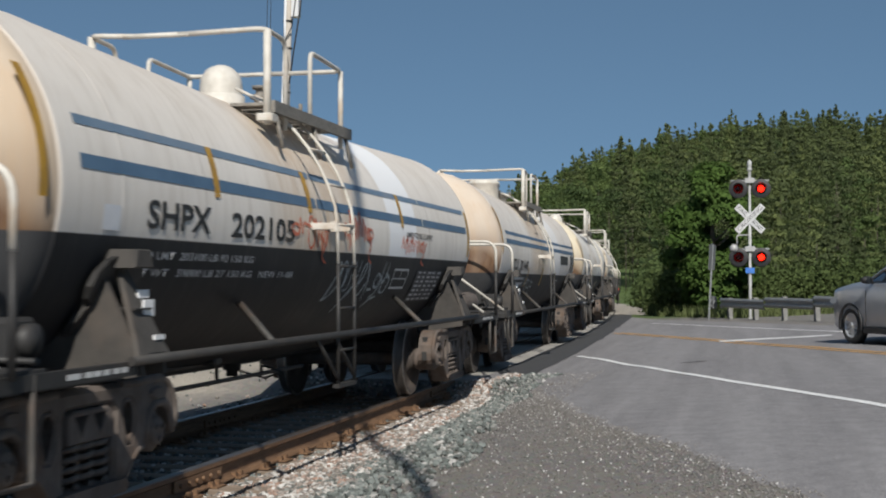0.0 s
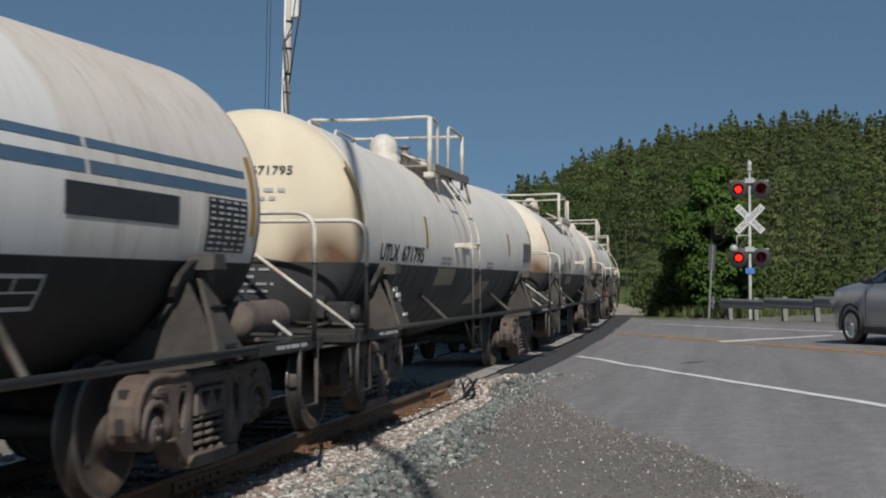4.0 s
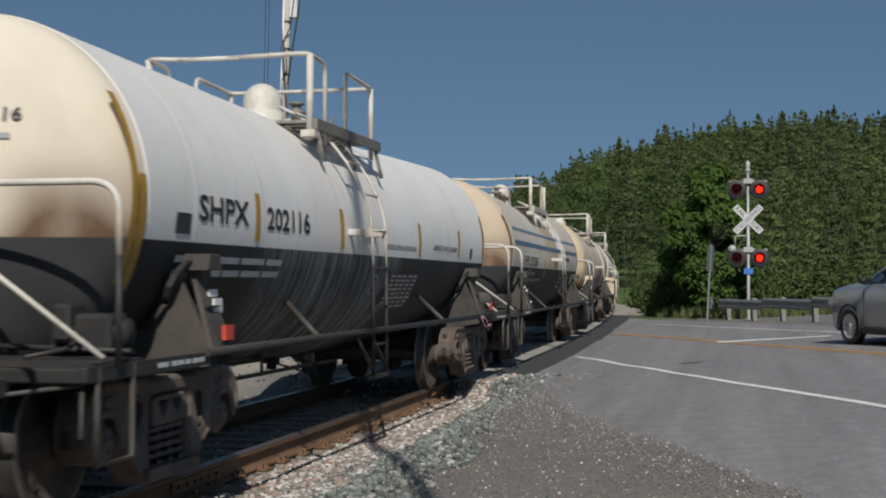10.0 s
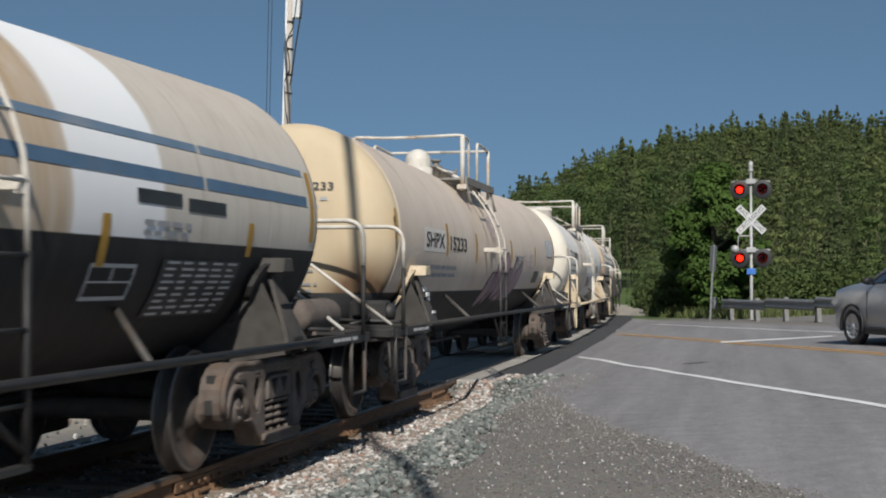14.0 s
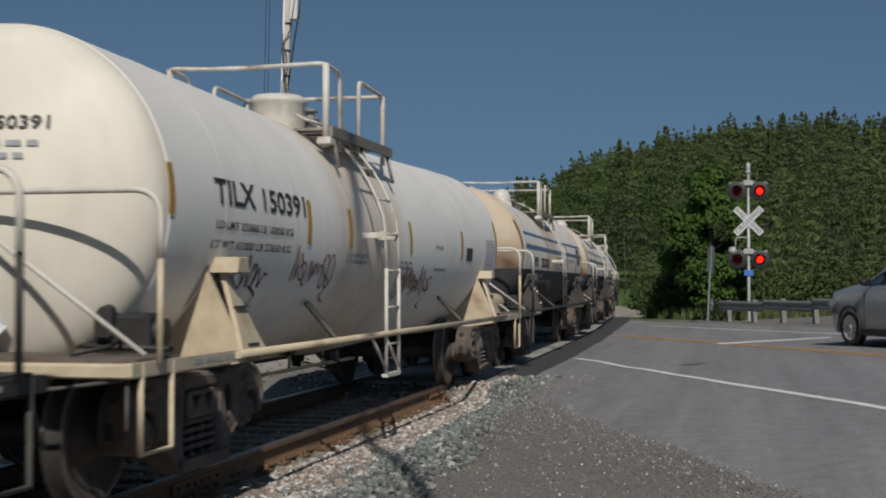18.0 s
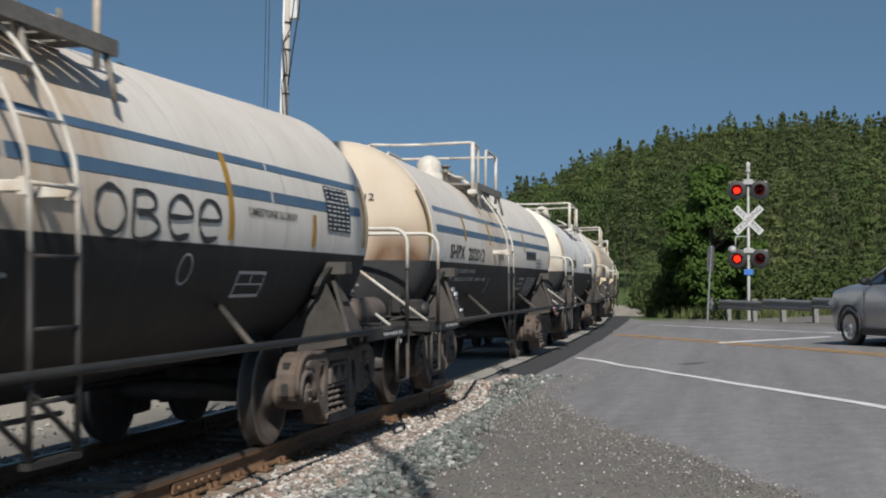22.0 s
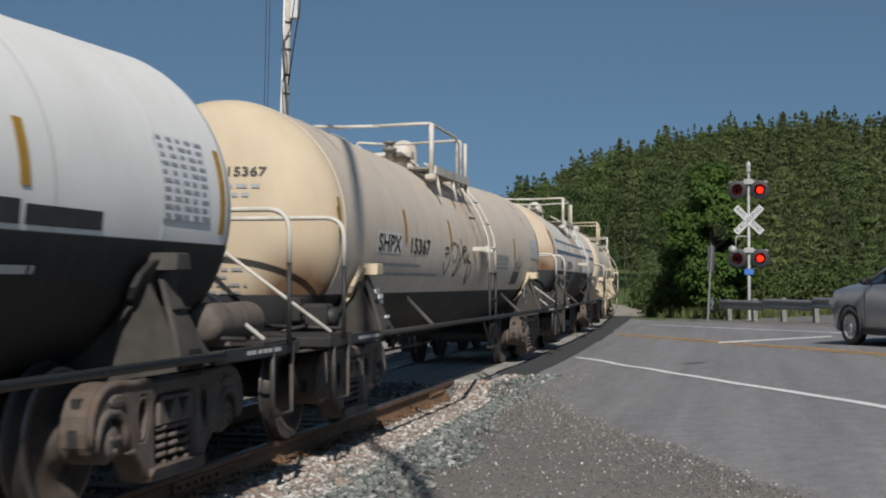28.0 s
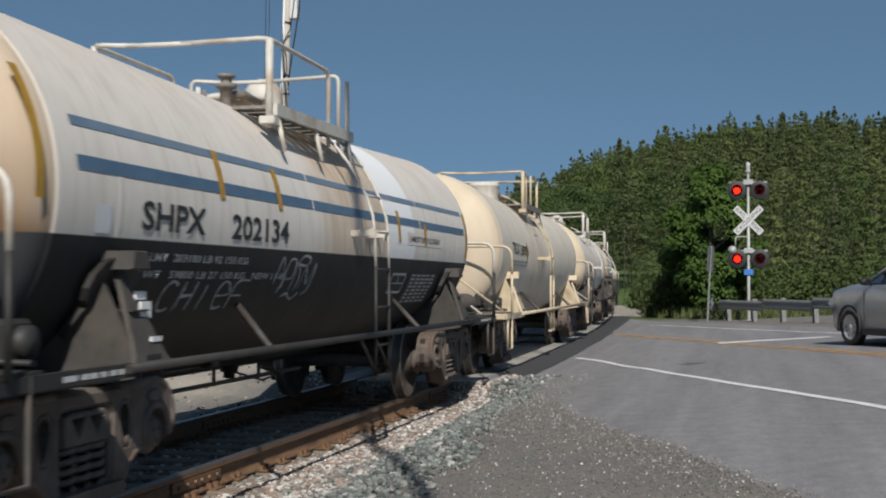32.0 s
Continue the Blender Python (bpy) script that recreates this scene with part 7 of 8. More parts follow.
def near_far(C, Q, W, limit=125):
    """Clumps nearer and farther than limit, with the way that each one faces."""
    C, Q, W = np.array(C), np.array(Q), np.array(W)
    near = np.hypot(C[:, 0], C[:, 1]) < limit
    return C[near], Q[near], W[near], C[~near], Q[~near], W[~near]


thing("tree_stems", "grey-brown stems of the trees in the woods", "woods", data=stems.mesh("tree_stems", BARK), kind="stuff")
for tone in TONES:
    nc, nr, nw, fc, fr, fw = near_far(*pines[tone])
    thing("conifer_woods", tone + " green conifers covering the hill", "woods", data=leaf_cloud("conifer_woods", fc, fr, 24, 0.19, 1, PINE[tone], False, 0.5, fw), kind="stuff")
    thing("conifer_woods", tone + " green young conifers at the foot of the hill", "woods", data=leaf_cloud("conifer_woods", nc, nr, 40, 0.11, 3, PINE[tone], False, 0.5, nw), kind="stuff")
    nc, nr, nw, fc, fr, fw = near_far(*broads[tone])
    thing("broadleaf_woods", tone + " fresh green broadleaf trees among the conifers on the hill", "woods", data=leaf_cloud("broadleaf_woods", fc, fr, 66, 0.165, 2, BROAD[tone], False, 0.5, fw), kind="stuff")
    thing("broadleaf_woods", tone + " fresh green broadleaf shrubs at the foot of the hill", "woods", data=leaf_cloud("broadleaf_woods", nc, nr, 90, 0.11, 4, BROAD[tone], False, 0.5, nw), kind="stuff")


def tree(x, y, ht, w, seed, mat, label, leaf=0.16, per=220, clumps=60):
    rnd = random.Random(seed)
    rgt = np.random.default_rng(seed)
    z = land(x, y)
    t = thing("tree", label, "tree", m=pose(x, y, z - 0.1))
    f = Form().tube([(0, 0, 0), (0.05, 0, ht * 0.25), (-0.04, 0.05, ht * 0.6), (0.02, 0, ht * 0.9)], 0.2, 10, taper=0.03)
    for k in range(14):
        a, h = rnd.uniform(0, 6.28), ht * rnd.uniform(0.18, 0.75)
        d = w * rnd.uniform(0.4, 0.8) * (1.1 - h / ht)
        f.tube([(0, 0, h), (d * 0.5 * math.cos(a), d * 0.5 * math.sin(a), h + 0.35 * d), (d * math.cos(a), d * math.sin(a), h + 0.9 * d)], 0.06, 6, taper=0.012)
    part("trunk", f.mesh("trunk", BARK), t, "brown trunk with spreading limbs")
    C, Q, W = [], [], []
    for k in range(clumps):
        h = rnd.random() ** 0.9
        prof = w * (math.sin(math.pi * (0.12 + 0.86 * h)) ** 0.75)
        a, d = rnd.uniform(0, 6.28), prof * math.sqrt(rnd.uniform(0.15, 1.0))
        C.append((d * math.cos(a), d * math.sin(a), ht * (0.10 + 0.86 * h)))
        q = w * rnd.uniform(0.16, 0.33)
        Q.append((q, q, q * 0.8))
        W.append((0.7 * math.cos(a), 0.7 * math.sin(a), 0.4 + 0.6 * h))
    part("crown", leaf_cloud("crown", C, Q, per, leaf, seed, mat, faces=W), t, "dense crown of fresh green leaves")
    return t


tree(-1.15, 52.2, 6.05, 1.72, 5, MAPLE, "young bright green maple tree behind the guardrail", 0.10, 330, 90)
tree(-27.2, 53.5, 11.2, 2.4, 6, PINE["dark"], "dark green tree beyond the railway", 0.2, 120, 50)
tree(-30.5, 52.5, 10.6, 2.6, 7, PINE["dark"], "dark green tree beyond the railway", 0.2, 120, 50)
# undergrowth along the edge of the woods, and tall grass behind the guardrail
C, Q = [], []
rnd = random.Random(8)
for k in range(330):
    az, r = rnd.uniform(-5.6, 6.5), rnd.uniform(54, 66)
    if az < -2.5:
        r += 3
    x, y = r * math.sin(math.radians(az)), r * math.cos(math.radians(az))
    if x < track_x(y) + 3.4:
        continue
    q = rnd.uniform(0.35, 0.9)
    C.append((x, y, land(x, y) + q * rnd.uniform(0.4, 2.2)))
    Q.append((q * 1.2, q * 1.2, q))
thing("undergrowth", "leafy bushes along the edge of the woods", "bushes", data=leaf_cloud("undergrowth", C, Q, 260, 0.09, 21, SHADED_SHRUB), kind="stuff")
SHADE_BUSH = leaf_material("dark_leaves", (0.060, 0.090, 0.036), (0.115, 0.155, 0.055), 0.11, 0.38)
C, Q = [], []
for k in range(170):
    az, r = rnd.uniform(-5.4, -1.0), rnd.uniform(56, 80)
    x, y = r * math.sin(math.radians(az)), r * math.cos(math.radians(az))
    if x < track_x(y) + 3.0:
        continue
    q = rnd.uniform(0.6, 1.3)
    C.append((x, y, land(x, y) + rnd.uniform(0.3, 1.9)))
    Q.append((q, q, q * 0.9))
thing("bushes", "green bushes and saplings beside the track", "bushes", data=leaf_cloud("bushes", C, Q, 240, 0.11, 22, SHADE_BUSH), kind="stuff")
GRASS = leaf_material("tall_grass", (0.055, 0.075, 0.025), (0.15, 0.175, 0.075))
f = Form()
for k in range(15000):
    az, r = rnd.uniform(-5.2, 6.6), rnd.uniform(45.8, 60)
    x, y = r * math.sin(math.radians(az)), r * math.cos(math.radians(az))
    u, w = road_uv(x, y)
    if u < 9.7 or x < track_x(y) + 2.6:
        continue
    z, a, h = land(x, y), rnd.uniform(0, 6.28), rnd.uniform(0.18, 0.55)
    d = Vector((math.cos(a), math.sin(a), 0)) * 0.035
    e = Vector((rnd.gauss(0, 0.1), rnd.gauss(0, 0.1), h))
    b = Vector((x, y, z - 0.02))
    f.add([b - d, b + d, b + e], [(0, 1, 2)])
me = bpy.data.meshes.new("tall_grass")
me.from_pydata(f.v, [], f.f)
me.materials.append(GRASS)
thing("tall_grass", "tall yellow-green grass behind the guardrail", "grass", data=me, kind="stuff")


# ---- things beside the road ----
GALV = surface("galvanised_steel", (0.15, 0.16, 0.165), (0.27, 0.28, 0.285), 9, 0.5, 0.4, stain=(0.25, 0.23, 0.2))
ALU = surface("silver_paint", (0.30, 0.30, 0.295), (0.46, 0.46, 0.45), 12, 0.5, 0.2)
LAMP_BLACK = surface("lamp_black", (0.010, 0.010, 0.011), (0.028, 0.028, 0.03), 10, 0.6)
SIGN_WHITE = surface("sign_white", (0.46, 0.46, 0.46), (0.58, 0.58, 0.575), 10, 0.5)
SIGN_BLUE = surface("sign_blue", (0.03, 0.12, 0.42), (0.05, 0.18, 0.52), 10, 0.5)
POST_GREY = surface("post_wood", (0.14, 0.137, 0.13), (0.26, 0.255, 0.24), 8, 0.8)
SIGN_BACK = surface("sign_back", (0.10, 0.105, 0.11), (0.20, 0.205, 0.21), 8, 0.6, 0.3)
lens_red, n_, l_, b_ = material("red_lens", 0.15)
b_.inputs["Base Color"].default_value = (0.9, 0.035, 0.015, 1)
tr = n_.new("ShaderNodeBsdfTransparent")
tr.inputs[0].default_value = (1.0, 0.03, 0.018, 1)
gl = n_.new("ShaderNodeBsdfGlossy")
gl.inputs["Roughness"].default_value, gl.inputs["Color"].default_value = 0.2, (0.6, 0.5, 0.5, 1)
mx = n_.new("ShaderNodeMixShader")
mx.inputs[0].default_value = 0.03
l_.new(tr.outputs[0], mx.inputs[1])
l_.new(gl.outputs[0], mx.inputs[2])
l_.new(mx.outputs[0], n_["Material Output"].inputs[0])
GLOW = flat("lit_bulb", (1.0, 0.42, 0.22), 0.5, 0, 4.5)
flashers = []


def crossing_signal(x, y, z, turn):
    """A mast with two pairs of flashing lamps, a crossbuck, a bell and a blue plate; it faces -y before it is turned."""
    sig = thing("crossing_signal", "silver crossing signal mast with red flashing lamps and white crossbuck", "crossing signal", m=pose(x, y, z, 0, 0, turn))
    part("mast", Form().lathe([(-0.4, 0.052), (3.3, 0.052), (3.31, 0.045), (5.25, 0.045)], "z", (0, 0, 0), 16).lathe([(-0.05, 0.01), (-0.05, 0.17), (0.06, 0.17), (0.14, 0.08)], "z", (0, 0, 0), 16).mesh("mast", ALU), sig, "silver tubular mast")
    part("finial", Form().lathe([(5.02, 0.056), (5.03, 0.085), (5.07, 0.085), (5.16, 0.06), (5.20, 0.075), (5.34, 0.075), (5.36, 0.03), (5.42, 0.001)], "z", (0, 0, 0), 14).mesh("finial", ALU), sig, "pointed cap of the mast")
    for zc in (4.70, 2.43):
        part("lamp_arm", Form().tube([(-0.62, -0.02, zc), (0.62, -0.02, zc)], 0.032, 8).lathe([(zc - 0.09, 0.10), (zc + 0.09, 0.10)], "z", (0, 0, 0), 14).box(-0.16, 0.16, -0.13, -0.06, zc - 0.09, zc + 0.09, 0.02).mesh("lamp_arm", ALU), sig, "silver cross arm")
        for s in (-1, 1):
            cx, cz = s * 0.365, zc - 0.27
            disc = part("lamp_backing", Form().lathe([(-0.10, 0.166), (-0.10, 0.31), (-0.12, 0.315), (-0.125, 0.31), (-0.125, 0.166)], "y", (cx, 0, cz), 32).mesh("lamp_backing", LAMP_BLACK), sig, "round black backing disc")
            part("lamp_body", Form().lathe([(0.16, 0.001), (0.16, 0.10), (0.02, 0.17), (-0.15, 0.17), (-0.15, 0.162), (0.0, 0.16), (0.14, 0.05), (0.14, 0.001)], "y", (cx, 0, cz), 24).mesh("lamp_body", LAMP_BLACK), disc)
            part("hood", Form().lathe([(-0.13, 0.172), (-0.36, 0.185)], "y", (cx, 0, cz), 20, arc=(0.15, math.pi - 0.15)).lathe([(-0.36, 0.180), (-0.13, 0.167)], "y", (cx, 0, cz), 20, arc=(0.15, math.pi - 0.15)).mesh("hood", LAMP_BLACK), disc, "black hood over the lamp")
            part("lens", Form().lathe([(-0.155, 0.001), (-0.152, 0.08), (-0.14, 0.162)], "y", (cx, 0, cz), 24).mesh("lens", lens_red), disc, "round red lens")
            # added disc that makes the lamp blink: glowing front, black back
            f = Form().lathe([(-0.012, 0.001), (-0.012, 0.108)], "y", (0, 0, 0), 20, slot=0)
            f.lathe([(-0.012, 0.108), (0.012, 0.108), (0.012, 0.001)], "y", (0, 0, 0), 20, slot=1)
            bulb = part("blink_disc", f.mesh("blink_disc", GLOW, LAMP_BLACK), disc, "added disc, lit on one side, swung to blink", pose(cx, -0.005, cz))
            flashers.append((bulb, s, (cx, -0.005, cz)))
    # crossbuck
    for k, (a, word) in enumerate(((45, "CROSSING"), (-45, None))):
        blade = part("crossbuck_blade", Form().prism([(-0.60, -0.11), (0.60, -0.11), (0.60, 0.11), (-0.60, 0.11)], 0, 0.006, "z", 0.002).mesh("crossbuck_blade", SIGN_WHITE), sig, "white sign blade with black letters", Matrix.Translation((0, -0.075 - 0.012 * (1 - k), 3.44)) @ Matrix.Rotation(math.pi / 2, 4, "X") @ Matrix.Rotation(radians(a), 4, "Z"))
        for text, at in (((word, 0.0),) if word else (("RAIL", -0.34), ("ROAD", 0.34))):
            me = flat_mesh(text, 0.19)
            lo, hi = min(v.co.x for v in me.vertices), max(v.co.x for v in me.vertices)
            want = 1.08 if word else 0.40
            for v in me.vertices:
                v.co.x = (v.co.x - (lo + hi) / 2) * want / (hi - lo) + at
                v.co.z = 0.010
            me.materials.append(INK)
            part("lettering", me, blade)
    part("bell", Form().lathe([(0.0, 0.001)] + [(0.14 * (1 - math.cos(a)), 0.14 * math.sin(a)) for a in spread(0.2, 2.6, 8)] + [(0.26, 0.05), (0.26, 0.001)], "y", (-0.52, -0.22, 2.46), 20).mesh("bell", ALU), sig, "round silver crossing bell")
    part("bell_arm", Form().tube(bent([(0, 0, 2.90), (-0.42, -0.05, 2.90), (-0.42, -0.08, 2.55)], 0.08), 0.022, 8).mesh("bell_arm", ALU), sig)
    part("plate", Form().box(-0.145, 0.145, -0.085, -0.075, 1.63, 1.82, 0.003).mesh("plate", SIGN_BLUE), sig, "small blue information plate")
    return sig


crossing_signal(0.22, 44.77, 0.06, 0.0)

# guardrail
grail = thing("guardrail", "galvanised steel guardrail along the far side of the road", "guardrail")
P0 = ROAD_0 + ROAD_N * 9.35 + ROAD_D * 27.3
heading = math.degrees(math.atan2(ROAD_D.y, ROAD_D.x)) + 180
WAVE = ((0.0, -0.156), (0.03, -0.14), (0.075, -0.10), (0.08, -0.07), (0.015, -0.02), (0.015, 0.02), (0.08, 0.07), (0.075, 0.10), (0.03, 0.14), (0.0, 0.156))


def beam(length, flare=False):
    """A corrugated rail with its thickness; x runs along it, -y faces the road."""
    f = Form()
    n = 9
    for side in (0, 1):
        for i in range(n + 1):
            t = i / n
            grow = 1.0 if not flare else 1.0 + 0.35 * (1 - t)
            for d, z in WAVE:
                f.v.append((length * t, -d * (1 - (0.6 * (1 - t) if flare else 0)) + 0.004 * side + (0.3 * (1 - t) ** 2 if flare else 0), z * grow))
    m = len(WAVE)
    o = (n + 1) * m
    for i in range(n):
        for j in range(m - 1):
            q = (i * m + j, (i + 1) * m + j, (i + 1) * m + j + 1, i * m + j + 1)
            f.f += [q, tuple(x + o for x in q[::-1])]
            f.s += [True, True]
            f.k += [0, 0]
    return f.mesh("rail_beam", GALV)


beam_mesh, flare_mesh = beam(3.81), beam(1.1, True)
post_mesh = Form().box(-0.06, 0.06, 0.02, 0.17, -0.3, 0.72, 0.008).mesh("post", POST_GREY)
along = -ROAD_D
for k in range(12):
    q = P0 + along * (3.81 * k)
    part("rail_beam", beam_mesh, grail, m=pose(q.x, q.y, ground_z(q.x, q.y) + 0.56, 0, 0, heading))
for k in range(19):
    q = P0 + along * (2.4 * k + 0.3)
    part("post", post_mesh, grail, m=pose(q.x, q.y, ground_z(q.x, q.y), 0, 0, heading))
q = P0 - along * 1.1
part("end_terminal", flare_mesh, grail, "flared end piece of the guardrail", pose(q.x, q.y, ground_z(q.x, q.y) + 0.56, 0, 0, heading))
part("end_terminal", Form().box(-0.05, 0.35, -0.06, 0.10, -0.22, 0.22, 0.03).box(0.02, 0.30, -0.09, -0.05, -0.16, -0.06).box(0.02, 0.30, -0.09, -0.05, 0.04, 0.14).mesh("end_terminal", SIGN_BACK), grail, "dark ribbed impact head", pose(q.x - along.x * 0.3, q.y - along.y * 0.3, ground_z(q.x, q.y) + 0.56, 0, 0, heading))

# a sign seen edge on
road_sign = thing("road_sign", "grey road sign on a leaning steel post", "road sign", m=pose(-1.15, 45.43, 0.03, 0, 3.2, 0))
part("post", Form().prism([(-0.03, -0.02), (0.03, -0.02), (0.03, 0.02), (0.012, 0.02), (0.012, -0.006), (-0.012, -0.006), (-0.012, 0.02), (-0.03, 0.02)], -0.4, 2.66, "z").mesh("post", GALV), road_sign, "galvanised steel post")
part("sign_plate", Form().prism([(-0.30, 1.78), (0.30, 1.78), (0.30, 2.64), (-0.30, 2.64)], -0.006, 0.006, "y", 0.003).mesh("sign_plate", SIGN_BACK), road_sign, "sign plate seen nearly edge on", Matrix.Rotation(radians(71), 4, "Z"))

# utility pole and its lines
POLE = surface("pole_wood", (0.30, 0.27, 0.235), (0.50, 0.46, 0.41), 5, 0.85, stretch=(4, 4, 0.3))
CONDUIT = surface("grey_conduit", (0.50, 0.51, 0.52), (0.64, 0.65, 0.66), 6, 0.5)
CABLE = flat("black_cable", (0.012, 0.012, 0.013), 0.6)
pole = thing("utility_pole", "weathered wooden utility pole with a pale conduit and cables", "utility pole", m=pose(-15.78, 43.5, -0.1, 0, 1.6, 0))
part("shaft", Form().lathe([(0, 0.17), (6, 0.155), (14.2, 0.125), (14.2, 0.001)], "z", (0, 0, 0), 18).mesh("shaft", POLE), pole, "weathered wooden shaft")
part("conduit", Form().tube([(-0.05, -0.19, 0.1), (-0.05, -0.165, 12.5)], 0.045, 8).mesh("conduit", CONDUIT), pole, "pale conduit up the pole")
for zz in (8.1, 8.75, 9.65, 10.6):
    part("strap", Form().lathe([(zz, 0.165), (zz, 0.178), (zz + 0.05, 0.178), (zz + 0.05, 0.165)], "z", (0, 0, 0), 16).mesh("strap", BLACK_STEEL), pole)
part("junction_box", Form().box(0.16, 0.42, -0.16, 0.14, 10.75, 11.75, 0.02).mesh("junction_box", CONDUIT), pole, "pale junction box")
part("crossarm", Form().box(-1.1, 1.1, -0.18, -0.08, 13.1, 13.22, 0.01).mesh("crossarm", POLE), pole)
part("cable", Form().tube([(0.55, -0.1, 12.4), (0.50, -0.18, 11.0), (0.32, -0.2, 9.6), (0.18, -0.19, 8.4)], 0.028, 6).mesh("cable", CABLE), pole, "black cable hanging beside the pole")
part("cable", Form().tube([(0.40, -0.15, 12.2), (0.22, -0.2, 10.4), (-0.02, -0.21, 9.9), (0.10, -0.2, 9.4), (0.14, -0.2, 8.9), (-0.05, -0.2, 8.5), (0.02, -0.2, 7.6), (0.14, -0.18, 7.0)], 0.02, 6).mesh("cable", CABLE), pole, "thin black cable looping down the pole")


def line(a, b, sag, r, label):
    A, B = Vector(a), Vector(b)
    pts = [A.lerp(B, t) - Vector((0, 0, sag * 4 * t * (1 - t))) for t in spread(0, 1, 16)]
    return thing("overhead_cable", label, "cable", "overhead cables", data=Form().tube(pts, r, 6).mesh("overhead_cable", CABLE))


line((-15.86, 43.4, 13.0), (7.22, -18.5, 7.5), 0.0, 0.055, "thick black overhead cable spanning the track")
line((-16.05, 43.4, 12.6), (-16.30, 43.4, -0.1), 0.0, 0.012, "thin dark guy wire behind the utility pole")
line((-16.18, 43.4, 12.6), (-16.42, 43.4, -0.1), 0.0, 0.012, "thin dark guy wire behind the utility pole")
far_pole = thing("utility_pole", "weathered wooden utility pole beside the gravel", "utility pole", m=pose(7.22, -18.6, -0.1))
part("shaft", Form().lathe([(0, 0.17), (6, 0.155), (9.4, 0.135), (9.4, 0.001)], "z", (0, 0, 0), 18).mesh("shaft", POLE), far_pole)

# the waiting car
CAR_PAINT, n_, l_, b_ = material("grey_car_paint", 0.32, 0.55)
b_.inputs["Base Color"].default_value = (0.36, 0.375, 0.40, 1)
b_.inputs["Coat Weight"].default_value = 0.5
l_.new(ramp(n_, l_, grain(n_, l_, coords(n_, l_), 3), ((0.3, (0.35, 0.365, 0.39)), (0.7, (0.38, 0.395, 0.42)))), b_.inputs["Base Color"])
CAR_GLASS = flat("car_glass", (0.012, 0.015, 0.018), 0.06)
TYRE = surface("tyre", (0.012, 0.012, 0.012), (0.03, 0.03, 0.03), 20, 0.85)
ALLOY = flat("alloy", (0.55, 0.56, 0.57), 0.4, 0.5)
HEADLIGHT = flat("headlight", (0.55, 0.58, 0.6), 0.1, 0.3)
BLACK_PLASTIC = flat("black_plastic", (0.015, 0.015, 0.016), 0.6)


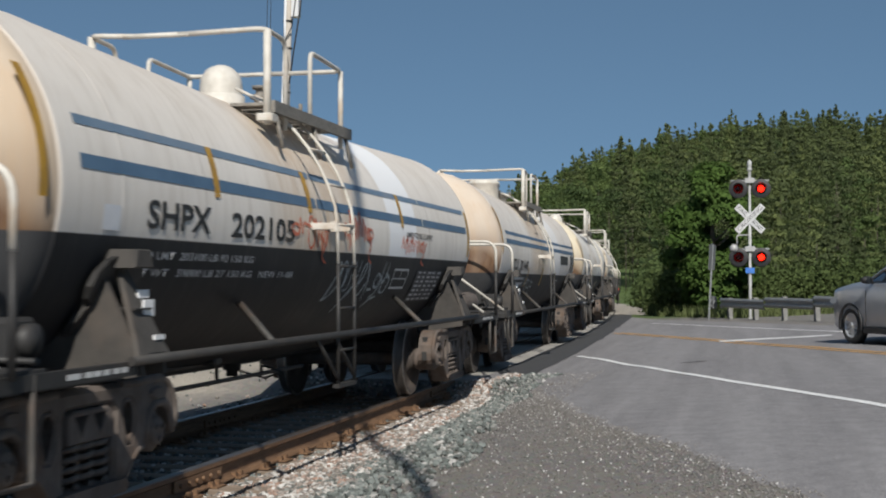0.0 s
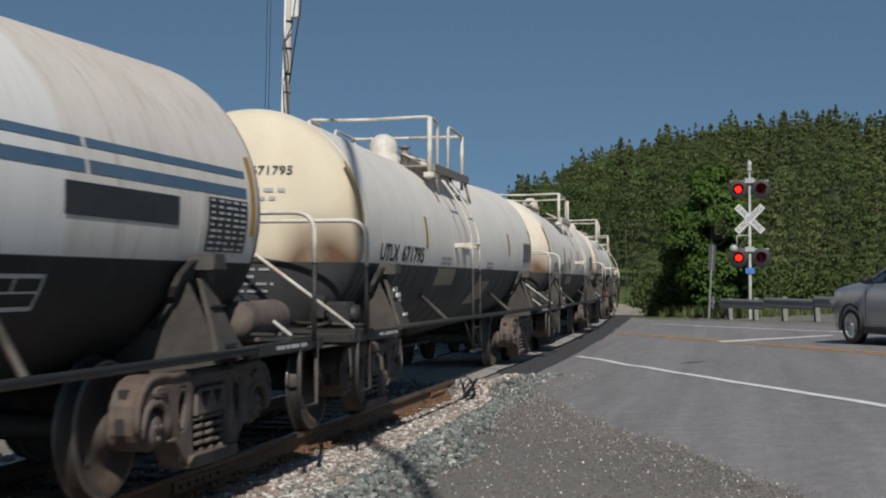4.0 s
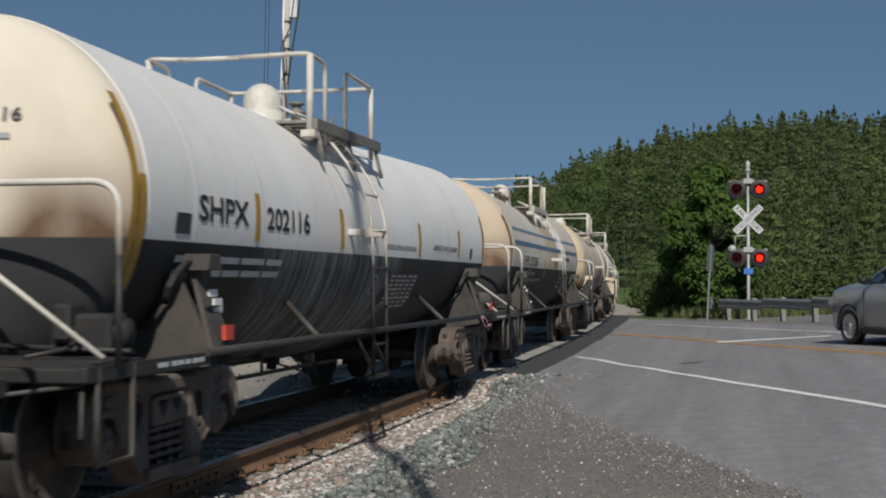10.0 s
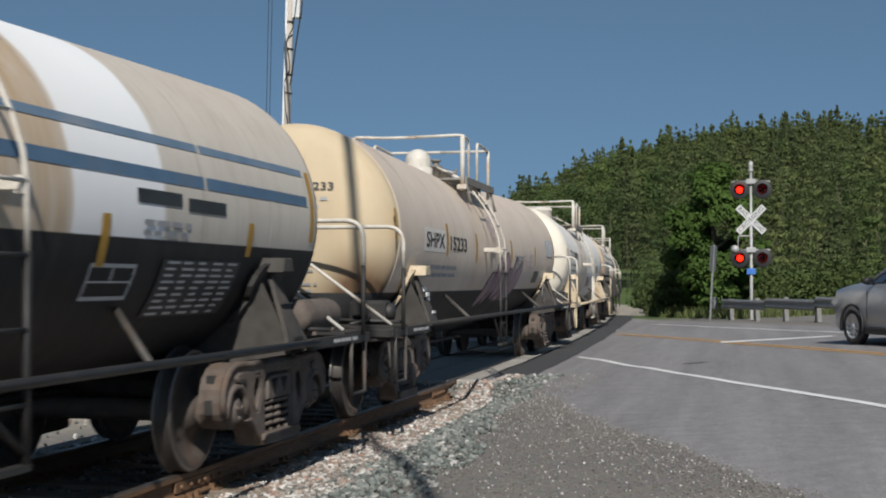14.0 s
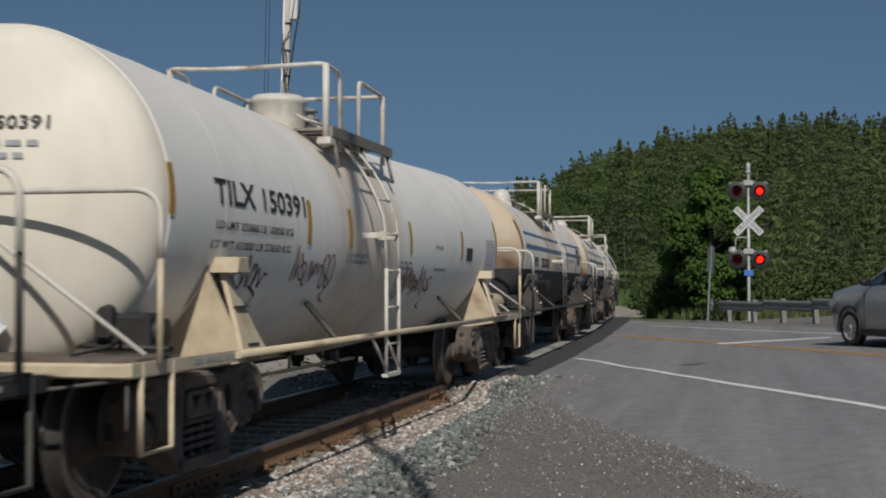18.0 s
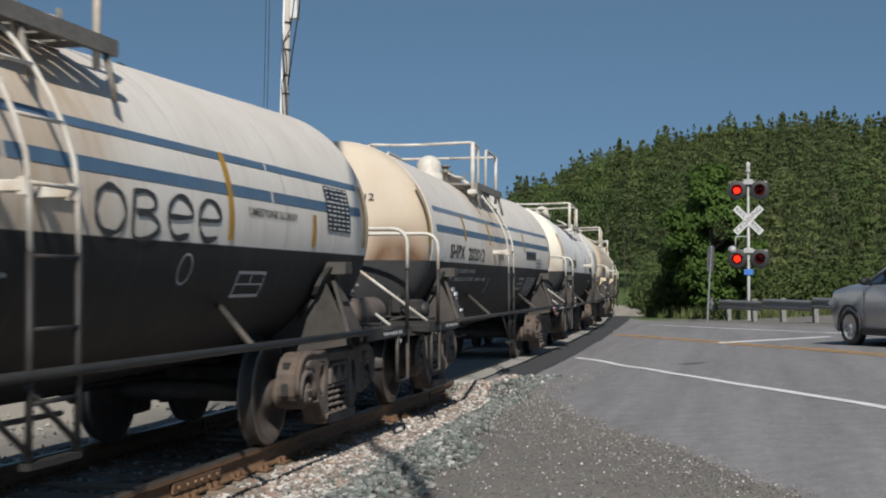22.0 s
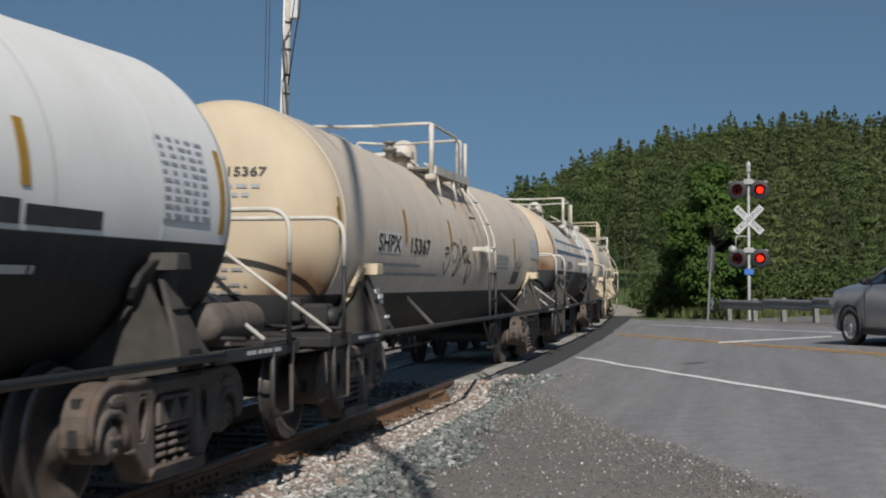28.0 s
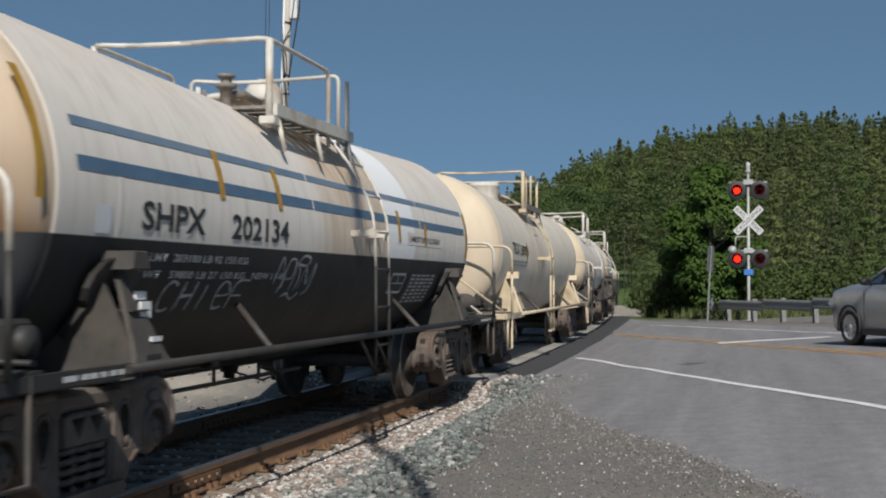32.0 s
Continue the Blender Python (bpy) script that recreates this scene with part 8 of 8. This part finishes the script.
def hatchback(x, y, z, turn):
    """A small family car; its nose points to +y, the origin is under the middle of the front axle."""
    car = thing("car", "grey five-door car waiting at the crossing", "car", m=pose(x, y, z, 0, 0, turn))
    # stations along the car: y, half width, sill height, shoulder height, roof height, roof half width
    st = ((0.88, 0.50, 0.26, 0.76, 0.82, 0.38), (0.83, 0.70, 0.23, 0.87, 0.92, 0.54), (0.66, 0.84, 0.22, 0.96, 1.01, 0.62), (0.30, 0.88, 0.22, 1.01, 1.06, 0.66), (-0.20, 0.89, 0.22, 1.06, 1.12, 0.68), (-0.48, 0.89, 0.22, 1.07, 1.15, 0.68),
          (-1.30, 0.89, 0.22, 1.08, 1.60, 0.56), (-1.9, 0.89, 0.22, 1.09, 1.68, 0.56), (-2.7, 0.89, 0.22, 1.10, 1.65, 0.56), (-3.25, 0.87, 0.24, 1.10, 1.50, 0.56), (-3.55, 0.80, 0.30, 1.06, 1.13, 0.6), (-3.62, 0.70, 0.40, 0.95, 1.0, 0.55))
    f = Form()
    m = None
    for yy, w, s0, sh_, rf, rw in st:
        half = [(w * 0.86, s0), (w * 0.97, s0 + 0.10), (w, (s0 + sh_) / 2), (w * 0.985, sh_ - 0.06), (w * 0.95, sh_), (rw + (w - rw) * 0.25, rf - (rf - sh_) * 0.12), (rw * 0.9, rf - 0.012), (0.0, rf + 0.015)]
        ring = half + [(-a, b) for a, b in half[-2::-1]]
        m = len(ring)
        f.v += [(a, yy, b) for a, b in ring]
    for i in range(len(st) - 1):
        for j in range(m - 1):
            glass = i in (5, 6, 7, 8) and j in (4, 8) and not (i == 5)
            wind = i == 5 and j in (4, 5, 6, 7, 8, 9)
            f.f.append((i * m + j, i * m + j + 1, (i + 1) * m + j + 1, (i + 1) * m + j))
            f.s.append(True)
            f.k.append(1 if wind and j in (5, 6, 7, 8) or (i in (6, 7, 8) and j in (4, 9)) or (i == 5 and j in (4, 9)) else 0)
        f.f.append((i * m + m - 1, i * m, (i + 1) * m, (i + 1) * m + m - 1))
        f.s.append(False)
        f.k.append(2)
    f.f += [tuple(range(m)), tuple(range((len(st) - 1) * m, len(st) * m))]
    f.s += [True, True]
    f.k += [0, 0]
    part("body", f.mesh("body", CAR_PAINT, CAR_GLASS, BLACK_PLASTIC), car, "grey metallic body")
    for s in (-1, 1):
        for yy in (0.0, -2.62):
            arch = Form().lathe([(s * 0.86, 0.36), (s * 0.905, 0.385), (s * 0.905, 0.345), (s * 0.70, 0.345)], "x", (0, yy, 0.34), 28, arc=(-0.25, math.pi + 0.25))
            part("wheel_arch", arch.mesh("wheel_arch", BLACK_PLASTIC), car)
            tyre = part("wheel", Form().lathe([(s * 0.70, 0.20), (s * 0.70, 0.30), (s * 0.72, 0.325), (s * 0.86, 0.325), (s * 0.885, 0.30), (s * 0.885, 0.225), (s * 0.875, 0.22)], "x", (0, yy, 0.325), 36).mesh("wheel", TYRE), car, "black tyre")
            rim = Form().lathe([(s * 0.875, 0.225), (s * 0.88, 0.205), (s * 0.80, 0.195)], "x", (0, yy, 0.325), 32).lathe([(s * 0.80, 0.20), (s * 0.79, 0.001)], "x", (0, yy, 0.325), 24, slot=1)
            part("rim", rim.mesh("rim", ALLOY, BLACK_PLASTIC), tyre, "silver alloy rim")
            spoke = Form().box(min(s * 0.83, s * 0.865), max(s * 0.83, s * 0.865), -0.018, 0.018, 0.03, 0.20).mesh("spoke", ALLOY)
            for k in range(10):
                part("spoke", spoke, tyre, m=Matrix.Translation((0, yy, 0.325)) @ Matrix.Rotation(k * 0.628, 4, "X"))
            part("hub", Form().lathe([(s * 0.83, 0.06), (s * 0.87, 0.05), (s * 0.875, 0.001)], "x", (0, yy, 0.325), 16).mesh("hub", ALLOY), tyre)
        part("mirror", Form().lathe([(-0.10, 0.001), (-0.09, 0.05), (0.0, 0.07), (0.08, 0.06), (0.10, 0.001)], "x", (s * 0.99, -0.72, 1.13), 14).tube([(s * 0.86, -0.70, 1.08), (s * 0.95, -0.72, 1.12)], 0.03, 6).mesh("mirror", BLACK_PLASTIC), car, "door mirror")
        part("mirror_glass", Form().lathe([(-0.795, 0.055), (-0.80, 0.001)], "y", (s * 0.99, 0, 1.13), 14).mesh("mirror_glass", CAR_GLASS), car)
        part("headlight", Form().prism([(0.40, 0.76), (0.74, 0.68), (0.82, 0.73), (0.74, 0.81), (0.46, 0.88)], min(s * 0.60, s * 0.845), max(s * 0.60, s * 0.845), "x", 0.02).mesh("headlight", HEADLIGHT), car, "clear headlight")
        part("sill_trim", Form().box(min(s * 0.84, s * 0.90), max(s * 0.84, s * 0.90), -2.2, -0.42, 0.20, 0.30, 0.02).mesh("sill_trim", BLACK_PLASTIC), car)
        for yy in (-0.50, -1.55, -2.55):
            part("door_gap", Form().box(s * 0.885, s * 0.893 if s > 0 else s * 0.885 + 0.003, yy - 0.004, yy + 0.004, 0.32, 0.95).mesh("door_gap", BLACK_PLASTIC) if s > 0 else Form().box(-0.893, -0.885, yy - 0.004, yy + 0.004, 0.32, 0.95).mesh("door_gap", BLACK_PLASTIC), car)
        for yy in (-1.42, -2.42):
            part("door_handle", Form().box(min(s * 0.88, s * 0.915), max(s * 0.88, s * 0.915), yy - 0.09, yy + 0.09, 0.86, 0.89, 0.008).mesh("door_handle", CAR_PAINT), car)
        part("pillar_trim", Form().tube([(s * 0.80, -0.55, 1.14), (s * 0.60, -1.32, 1.58)], 0.03, 6).mesh("pillar_trim", CAR_PAINT), car)
    return car


front = Vector((1.80, 24.6))
hatchback(front.x + 0.86, front.y + 0.36, ground_z(front.x, front.y) + 0.025, 26.0)
# dark blot on the road
rows = [[(-0.98 + 0.44 * i / 10, 20.80 + 0.02 * i - 0.13 * math.sin(math.pi * (0.05 + 0.9 * i / 10)) * (0.7 + 0.3 * math.sin(i * 2.1))), (-0.98 + 0.44 * i / 10, 20.80 + 0.02 * i + 0.13 * math.sin(math.pi * (0.05 + 0.9 * i / 10)))] for i in range(11)]
sheet("dark_blot", rows, PATCH, 0.017, "dark blot on the asphalt", "road marking")


# ---- motion of the train and of the crossing lights ----
def run(t):
    """How far the train has gone after t seconds; it slows a little."""
    if t <= 14:
        return 5.45 * t
    if t <= 22:
        return 5.45 * t - 0.01125 * (t - 14) ** 2
    return 5.45 * 22 - 0.01125 * 64 + 5.27 * (t - 22)


def motions():
    for car, mid, half in cars:
        rows = []
        for k in range(65):
            t = k * 0.5
            s = mid - run(t)
            a, b = Vector(track(s - half)[:2]), Vector(track(s + half)[:2])
            c, d = (a + b) / 2, b - a
            rows.append((t, Matrix.Translation((c.x + 0.03, c.y, 0)) @ Matrix.Rotation(math.atan2(-d.x, d.y), 4, "Z")))
        walk(car, rows)
    for wheel, y in rolling:
        rows = []
        for k in range(321):
            t = k * 0.1
            rows.append((t, Matrix.Translation((0, y, WHEEL_R)) @ Matrix.Rotation(run(t) / WHEEL_R, 4, "X")))
        walk(wheel, rows)
    # the lamps of a pair take turns: an added disc swings its lit side to the front and back
    for lamp, side, at in flashers:
        rows, t = [], 0.0
        on_left = [(0.46 + 1.111 * k, 0.99 + 1.111 * k) for k in range(-1, 30)]
        turns = sorted([(a, -1) for a, b in on_left] + [(b, 1) for a, b in on_left])
        swing, lit, first = [], None, True
        for when, who in turns:
            facing = who == side
            if when < 0.05 or when > 31.9:
                if when < 0.05:
                    lit = facing
                continue
            if first:
                swing.append((0.0, 0 if lit else 180))
                first = False
            for i in range(4):
                a = (180 - 60 * i) if facing else 60 * i
                swing.append((when - 0.05 + i / 30, a))
            lit = facing
        swing.append((32.0, 0 if lit else 180))
        walk(lamp, [(t, Matrix.Translation(at) @ Matrix.Rotation(radians(a), 4, "Z")) for t, a in swing])


motions()
